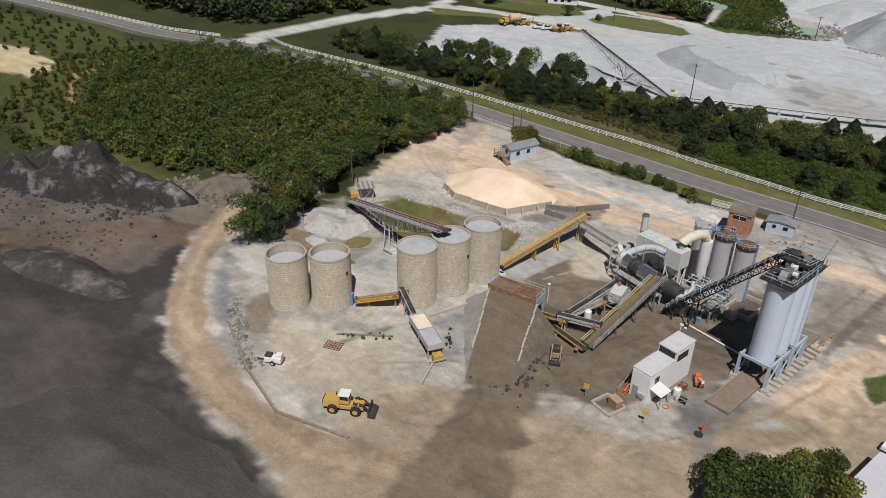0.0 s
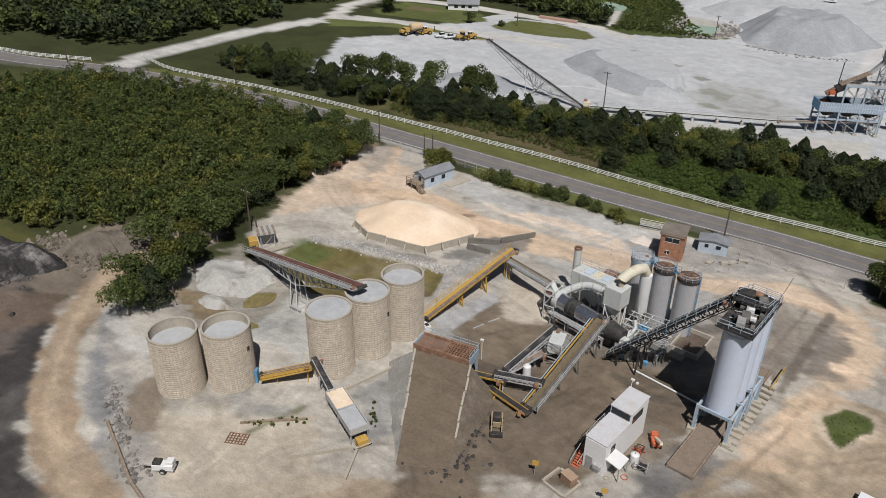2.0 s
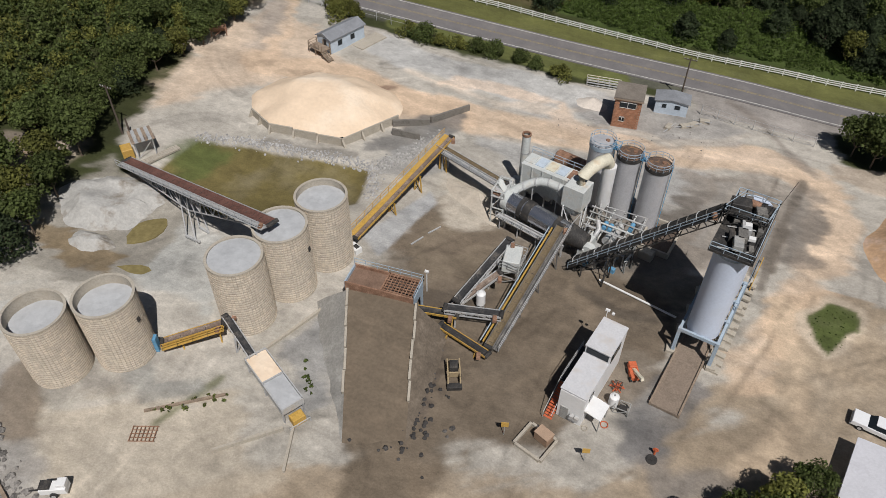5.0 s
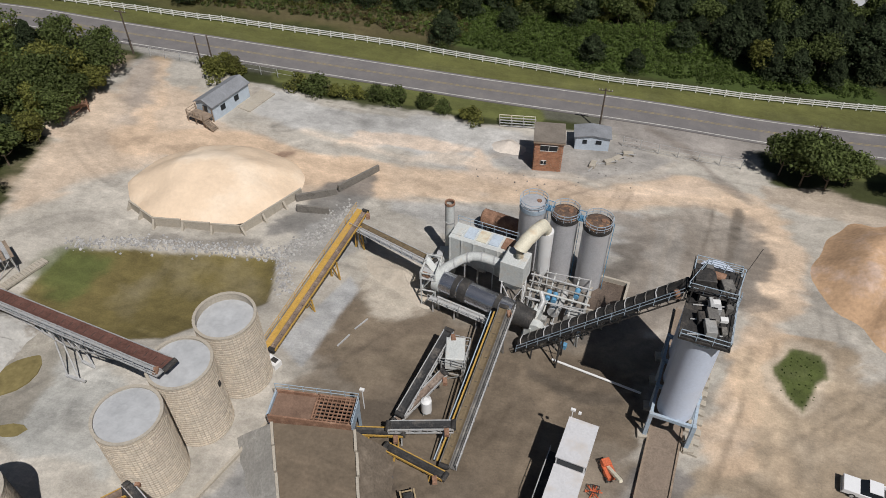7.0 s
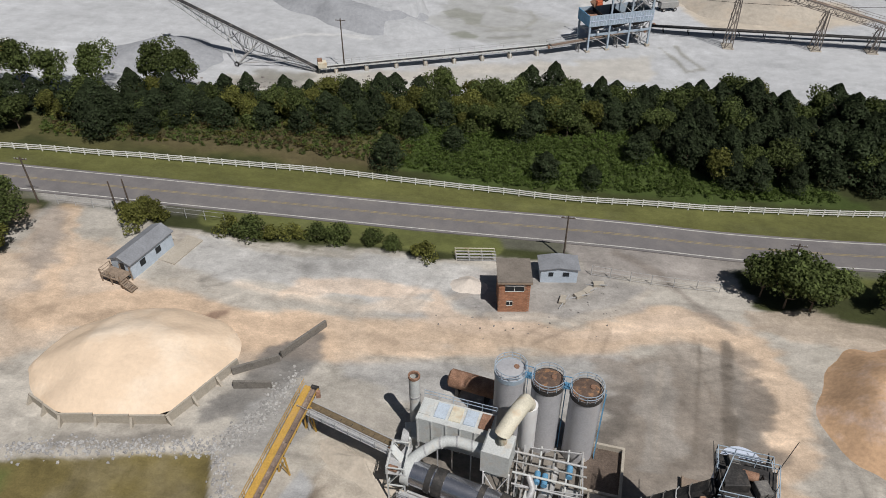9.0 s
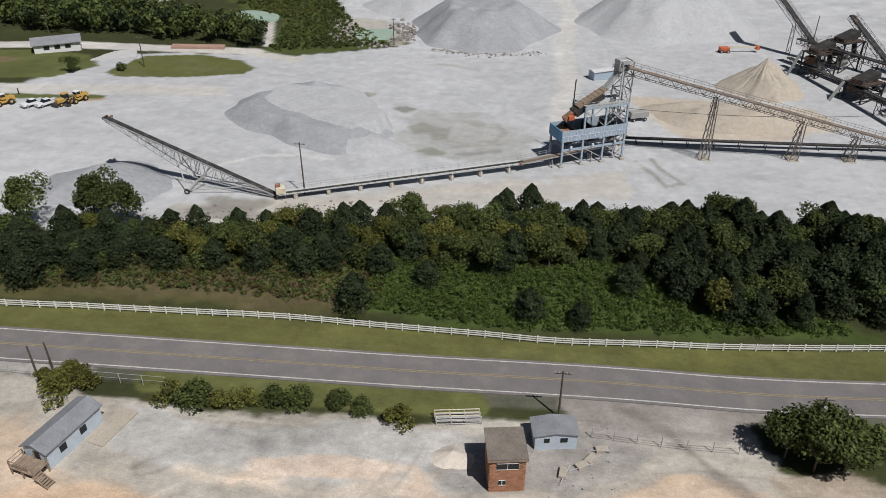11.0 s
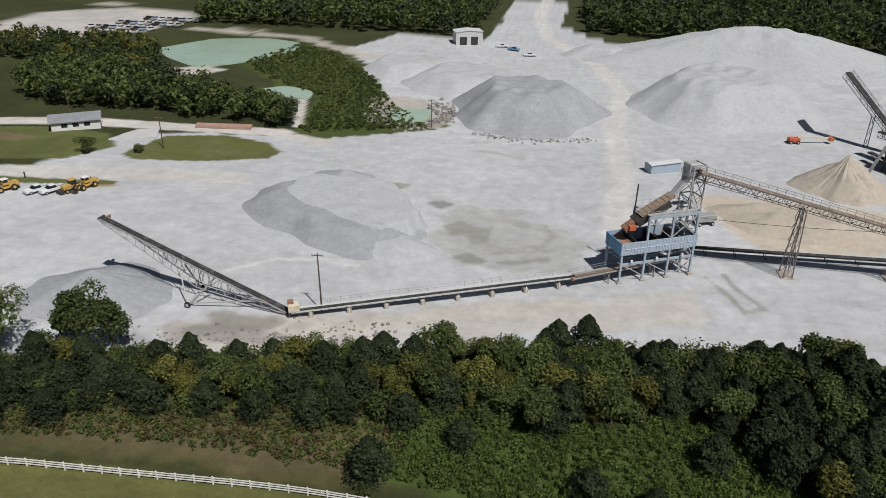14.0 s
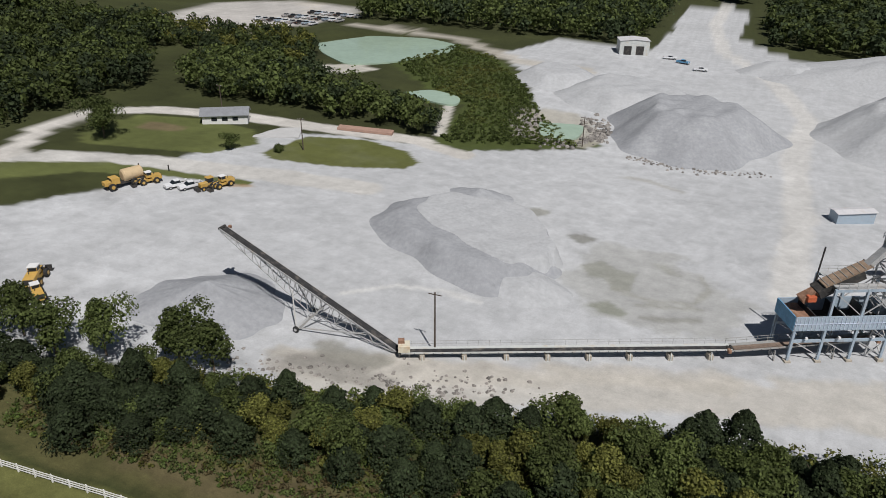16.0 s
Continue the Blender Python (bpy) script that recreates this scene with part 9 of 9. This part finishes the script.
for i in range(25):
    mb.beam((-8.2 + i * 0.68, -3.23, 6.3), (-8.2 + i * 0.68, -3.23, 8.5), 0.09, 0.1)
mb.beam((-8.4, -3.25, 7.4), (8.2, -3.25, 7.4), 0.08, 0.1)
part("stiffener_grid", mb, M_SILO_BLUE, tw)
for i, x in enumerate((-5.5, 0, 5.4)):
    part("bin_hopper", MB().add([(x - 2.6, -3, 6.2), (x + 2.6, -3, 6.2), (x + 2.6, 3, 6.2), (x - 2.6, 3, 6.2), (x - 0.6, -0.6, 4.3), (x + 0.6, -0.6, 4.3), (x + 0.6, 0.6, 4.3), (x - 0.6, 0.6, 4.3)], [(0, 4, 5, 1), (1, 5, 6, 2), (2, 6, 7, 3), (3, 7, 4, 0), (4, 7, 6, 5)]), M_DARK, tw)
part("bin_fill", MB().box(-6.6, 0, 6.5, 2.8, 5.6, 1.4), M_RUST, tw, "rust coloured stone in the bin")
for i in range(3):
    part("divider", MB().beam((-4.8 + i * 4.6, -3, 7.3), (-4.8 + i * 4.6, 3, 7.3), 0.15, 2.4), M_DARK, tw)
part("screen_deck", MB().beam((-4.4, 0, 11.6), (2.2, 0, 15.2), 3.0, 1.3), M_DARK, tw)
part("screen_cover", MB().beam((-3.6, 0, 13.0), (3.2, 0, 16.6), 2.4, 0.3), mat("rusty_tan_plate", (0.3, 0.22, 0.16), 0.85, vary=0.25, scale=1), tw)
for i in range(8):
    part("cover_rib", MB().beam((-3.3 + i * 0.9, -1.3, 13.35 + i * 0.476), (-3.3 + i * 0.9, 1.3, 13.35 + i * 0.476), 0.1, 0.16), M_STEEL, tw)
part("discharge_chute", MB().beam((-6.6, 0, 10.2), (-4.4, 0, 11.6), 1.8, 1.0), M_RUST, tw)
part("orange_guard", MB().box(-5.4, -1.0, 10.4, 1.4, 0.9, 1.0), M_RED, tw)
part("platform", MB().box(2.6, -2.2, 13.5, 10.6, 1.6, 0.12).box(2.6, 2.2, 13.5, 10.6, 1.6, 0.12), M_GALV, tw)
part("handrail", railing(MB(), [(-2.7, -3.0), (8, -3.0), (8, 3.0), (-2.7, 3.0)], 13.6), M_GALV, tw)
part("stair", MB().beam((7.9, -2.2, 8.6), (3.0, -2.2, 13.4), 0.9, 0.15), M_GALV, tw)
part("head_tower", frame_tower(MB(), 6.0, -1.7, 8.8, 1.7, -0.2, 22.4, 0.22, 7), M_GALV, tw)
part("head_house", MB().box(6.6, 0, 20.2, 2.2, 2.2, 2.6), M_GALV, tw)
part("head_rail", railing(MB(), [(5.4, -1.6), (8.8, -1.6), (8.8, 1.6), (5.4, 1.6), (5.4, -1.6)], 20.2), M_GALV, tw)
part("feed_chute", MB().beam((6.4, 0, 20.4), (3.0, 0, 16.2), 1.4, 0.8), M_GALV, tw)
part("mast", MB().tube([(-3.4, 2.2, 11), (-3.2, 2.2, 18.5)], 0.14, 8), M_DARK, tw)
part("work_lights", MB().box(-6.0, -3.4, 4.6, 0.4, 0.3, 0.4).box(-0.5, -3.4, 4.6, 0.4, 0.3, 0.4).box(5.2, -3.4, 4.6, 0.4, 0.3, 0.4), M_WHITE, tw)

M_TRESTLE = mat("brown_grey_steel", (0.2, 0.175, 0.16), 0.75, vary=0.2, scale=0.8, stain=(0.15, 0.11, 0.085))
QC = Vector((-17.2, 236.0, 22.0))
QD = Vector((52.0, 240.5, 3.5))
conveyor("very long overhead conveyor on tall lattice trestles", QD, QC, 1.5, 1.5, M_TRESTLE, M_BELT_DUSTY, legs=(), walk=1, group="quarry conveyors")
for (x, y), t in (((3.4, 239.0), 0.703), ((24.0, 240.5), 0.405), ((37, 241), 0.215)):
    top = lerp(QD, QC, t)
    g = gz(x, y)
    tr = thing("trestle", "tall brown steel lattice trestle under the overhead conveyor", "trestle", "conveyor trestles", at=(x, y, g))
    H = top.z - 1.4 - g
    c = [(-0.9, -1.5), (0.9, -1.5), (0.9, 1.5), (-0.9, 1.5)]
    for cx, cy in c:
        part("leg", MB().beam((cx, cy, -0.2), (cx * 0.35 + top.x - x, cy * 0.5 + top.y - y, H), 0.2, up=(0, 1, 0)), M_TRESTLE, tr)
    mb = MB()
    for k in range(6):
        for (ax, ay), (bx, by) in zip(c, c[1:] + c[:1]):
            f0, f1 = 1 - 0.55 * k / 6, 1 - 0.55 * (k + 1) / 6
            mb.beam((ax * f0, ay * f0, H * k / 6), (bx * f1, by * f1, H * (k + 1) / 6), 0.09)
    part("lattice", mb, M_TRESTLE, tr)
    part("footing", MB().box(0, 0, -0.3, 2.6, 3.8, 0.5), M_CONC, tr)
conveyor("low dark ground conveyor across the quarry floor", (60, 247.5, gz(60, 247) + 1.0), (-14.5, 246.0, gz(-14, 246) + 1.3), 1.2, 0.35, M_DARK, M_BELT, legs=tuple((i + 0.5) / 12 for i in range(12)), group="quarry conveyors")
wires = MB()
prev = None
for i in range(17):
    t = i / 16
    p = Vector((-16, 236.5, 12.5)).lerp(Vector((56, 246, 10.5)), t) - Vector((0, 0, 4 * t * (1 - t) * 1.6))
    if prev:
        wires.beam(prev, p, 0.07)
    prev = p
solo("cable", wires, M_DARK, "long sagging dark cable beside the conveyor", "cable")
# crusher plant beyond
conveyor("dark inclined stacker conveyor on the crusher plant", (56, 320, 4), (42.5, 337.5, 21), 1.8, 1.6, M_DARK, M_BELT, legs=(0.45,), walk=1, group="crusher conveyors")
conveyor("long dark conveyor leading down from the crusher plant", (48, 318, 8.5), (72, 262, 11), 1.7, 1.5, M_DARK, M_BELT, legs=(0.2, 0.5, 0.8), walk=-1, group="crusher conveyors")
conveyor("dark ground conveyor between crushers", (45, 314, 3.5), (60, 254, 5.5), 1.5, 1.2, M_DARK, M_BELT, legs=(0.2, 0.45, 0.7, 0.95), group="crusher conveyors")
conveyor("dark feed conveyor beside the screens", (72, 300, 3), (62, 318, 16), 1.5, 1.3, M_DARK, M_BELT, legs=(0.6,), walk=1, group="crusher conveyors")
conveyor("steep dark conveyor beside the crusher", (86, 282, 4), (80, 306, 20), 1.6, 1.4, M_DARK, M_BELT, legs=(0.5,), walk=1, group="crusher conveyors")
for x, y, h, lab in ((60, 312, 9, "dark crusher station with screens and rusty frames"), (74, 292, 7, "dark crusher station with a yellow feed box"), (66, 272, 6, "dark transfer station on steel legs"), (51, 306, 7, "dark screen station beside the tan mound"), (82, 306, 9, "dark crusher station on tall legs"), (56, 284, 5, "low dark crusher station with rusty chute")):
    cr = thing("crusher_station", lab, "crusher", "crusher stations", at=(x, y, gz(x, y)), rz=30)
    part("frame", frame_tower(MB(), -4, -3, 4, 3, -0.3, h, 0.35, 2), M_DARK, cr)
    part("screen_body", MB().beam((-3.6, 0, h + 0.4), (3.2, 0, h + 2.2), 3.6, 1.8), M_DARK, cr)
    part("crusher_body", MB().tube([(0.5, 0, 1.0), (0.5, 0, 2.2), (0.5, 0, h * 0.6)], [1.4, 1.9, 1.1], 16), M_STEEL, cr, smooth=True)
    part("feed_box", MB().box(-2.4, 1.2, h * 0.5, 2.6, 2.2, 2.2), M_YELLOW if "yellow" in lab else M_RUST, cr)
    part("platform", MB().box(0, 0, h, 9.0, 7.0, 0.15), M_DARK, cr)
    part("handrail", railing(MB(), [(-4.4, -3.4), (4.4, -3.4), (4.4, 3.4), (-4.4, 3.4), (-4.4, -3.4)], h + 0.1), M_RUST, cr)
    part("chute", MB().beam((3.4, 0, h + 1.2), (5.6, 0.4, h * 0.35), 1.4, 0.6), M_DARK, cr)
    part("stair", MB().beam((-4.6, 3.2, h), (-8.6, 3.2, 0), 0.9, 0.15), M_STEEL, cr)
utility_pole(54, 322, 14, 0, "tall dark mast beside the crusher plant")
gable("blue_container_shed", "long dark blue container shed with pale roof", "shed", -14.7, 295.7, -62, 3.2, 9.5, 2.6, 0.3, M_BLUEGREY, M_ROOF_GREY)
hp2 = thing("hydraulic_plant", "grey mobile screen plant beside the container shed", "machine", at=(-9.0, 262, gz(-9, 262)), rz=20)
part("body", MB().box(0, 0, 1.0, 5.0, 2.2, 1.6), M_STEEL, hp2)
part("boom", MB().beam((-2, 0, 2.2), (-6, 0.5, 3.4), 0.6, 0.3), M_DARK, hp2)
for wx in (-1.6, 1.6):
    for wy in (-1.1, 1.1):
        wheel(hp2, wx, wy, 0.5, 0.35)
lift = thing("boom_lift", "orange boom lift parked on the quarry floor", "lift", at=(28.5, 329, gz(28.5, 329)), rz=5)
part("base", MB().box(0, 0, 0.6, 3.2, 2.2, 1.2), M_RED, lift)
part("boom", MB().beam((1.0, 0, 2.0), (10.5, 0.3, 1.8), 0.4, 0.5), M_CREAM, lift)
part("basket", MB().box(11.2, 0.3, 1.0, 1.2, 1.8, 1.1), M_RED, lift)
for wx in (-1.1, 1.1):
    for wy in (-1.1, 1.1):
        wheel(lift, wx, wy, 0.55, 0.4)

# ---- parked machines and the office in the quarry ----
wheel_loader(-171.4, 239.8, -120, "yellow wheel loader parked beside the grass verge", 0.85)
wheel_loader(-155.4, 246.5, -110, "yellow wheel loader parked at the end of the row", 0.85)
wheel_loader(-153.8, 192.5, 150, "large yellow wheel loader behind the tree belt", 0.85)
wheel_loader(-158.0, 196.5, 120, "yellow wheel loader with dusty paint behind trees", 1.0)
dt = thing("water_truck", "tan articulated water truck with a rounded tank", "truck", at=(-174.8, 236.6, gz(-174.8, 236.6)), rz=-112)
part("tank", MB().tube([(-4.2, 0, 2.6), (-3.9, 0, 2.6), (0.4, 0, 2.6), (0.7, 0, 2.6)], [1.1, 1.5, 1.5, 1.1], 18), mat("tan_tank", (0.55, 0.42, 0.26), 0.6, vary=0.1), dt, smooth=True)
part("chassis", MB().box(-1.2, 0, 0.9, 7.4, 1.6, 0.5), M_DARK, dt)
part("cab", MB().box(2.6, 0, 1.3, 1.9, 2.4, 1.5), M_CATYEL, dt)
part("cab_window", MB().box(3.1, 0, 2.0, 1.0, 2.2, 0.7), M_GLASS, dt)
part("hood", MB().box(4.3, 0, 1.2, 1.6, 1.8, 0.9), M_CATYEL, dt)
for wx in (-3.4, -1.6, 3.6):
    for wy in (-1.3, 1.3):
        wheel(dt, wx, wy, 0.85, 0.6, M_CATYEL)
tr = thing("farm_tractor", "yellow backhoe tractor parked beside the pickups", "tractor", at=(-157.6, 244.2, gz(-157.6, 244.2)), rz=-115)
part("body", MB().box(0.4, 0, 0.8, 3.0, 1.2, 1.0), M_CATYEL, tr)
part("cab", MB().box(-0.7, 0, 1.7, 1.4, 1.4, 1.0), M_GLASS, tr)
part("cab_roof", MB().box(-0.7, 0, 2.7, 1.7, 1.6, 0.15), M_CATYEL, tr)
part("bucket", MB().box(2.6, 0, 0.2, 0.9, 2.0, 0.7), M_DARK, tr)
for wx, r in ((-0.9, 0.75), (1.4, 0.5)):
    for wy in (-0.9, 0.9):
        wheel(tr, wx, wy, r, 0.45, M_CATYEL)
pickup(-164.4, 241.6, -118, "white pickup truck with tool bed parked in a row")
pickup(-161.2, 242.6, -118, "white pickup truck parked beside another pickup")
qo = gable("quarry_office", "low grey roofed office with a blue gable end", "building", -183.5, 286.5, -60, 5.2, 13, 2.7, 1.5, M_WHITE, M_ROOFG, 0.6, openings=(("window", 2.6, -3, 0.9, 0.1, 1.6, 1.1), ("window", 2.6, 0, 0.9, 0.1, 1.6, 1.1), ("window", 2.6, 3, 0.9, 0.1, 1.6, 1.1)))
part("gable_panel", MB().add([(-2.6, 6.53, 2.2), (2.6, 6.53, 2.2), (0, 6.53, 4.1), (-2.6, 6.58, 2.2), (2.6, 6.58, 2.2), (0, 6.58, 4.1)], [(0, 1, 2), (5, 4, 3), (0, 3, 4, 1), (1, 4, 5, 2), (2, 5, 3, 0)]), mat("teal_blue_paint", (0.1, 0.4, 0.52), 0.6, vary=0.08), qo, "bright blue gable panel")
solo("office_slab", MB().box(-165, 285.5, gz(-165, 285.5) - 0.3, 13, 9, 0.45, 24), mat("pale_paving", (0.5, 0.5, 0.5), 0.9, vary=0.08, scale=0.4), "pale paved forecourt beside the quarry office", "forecourt", kind="structure")
solo("weighbridge", MB().beam((-152, 297.6, gz(-152, 297.6) + 0.4), (-136, 301.4, gz(-136, 301.4) + 0.4), 3.2, 0.7), mat("rusty_pink_deck", (0.38, 0.25, 0.2), 0.9, vary=0.15, scale=0.5), "long rusty weighbridge deck beside the road", "weighbridge")
gable("quarry_workshop", "pale grey steel workshop building with flat roof", "building", -89, 455, 18, 13, 9, 6.0, 0.6, M_BAG, M_ROOF_GREY, 0.3, openings=(("door", -3, -4.55, 0, 3.4, 0.1, 3.8), ("door", 2.4, -4.55, 0, 3.4, 0.1, 3.8)))
pickup(-72, 452, 10, "white service truck parked beside the workshop", name="service_truck")
pickup(-66, 446, -20, "blue service truck parked beside the haul road", M_BLUE, "service_truck")
pickup(-58, 436, 5, "pale truck parked beside the haul road", name="service_truck")
for k in range(26):
    x, y = -262 + (k % 9) * 3.4 + (k // 9) * 6, 418 + (k // 9) * 15 + (k % 9) * 0.6
    pickup(x, y, 80 + random.uniform(-4, 4), "parked pickup in a crowded gravel lot", (M_CARWHITE, M_GALV, M_DARK, M_BLUEGREY)[k % 4], "parked_car")
for x, y in ((-172.5, 248.5), (-179.5, 246.0)):
    solo("bollard", MB().tube([(0, 0, -0.2), (0, 0, 1.5), (0, 0, 1.7)], [0.16, 0.16, 0.06], 10), M_DARK, "short dark roadside marker post", "post", "marker posts", at=pose(x, y, gz(x, y)))
jk = thing("junk_vehicle", "abandoned dark vehicle under vines by the fence", "vehicle", at=(22, 167.5, gz(22, 167.5)), rz=8)
part("body", MB().box(0, 0, 0.4, 4.2, 1.7, 0.7), M_DARK, jk)
part("roof", MB().box(-0.3, 0, 1.1, 1.9, 1.4, 0.5), M_BLUEGREY, jk)
dm = thing("old_machinery", "rusty old machine half hidden at the thicket edge", "machine", at=(-117.2, 127.5, gz(-117.2, 127.5)), rz=40)
part("frame", frame_tower(MB(), -1.4, -0.8, 1.4, 0.8, -0.2, 1.6, 0.18, 1), M_RUST, dm)
part("drum", MB().tube([(-1.2, 0, 1.2), (1.2, 0, 1.2)], 0.6, 12), M_RUST, dm)
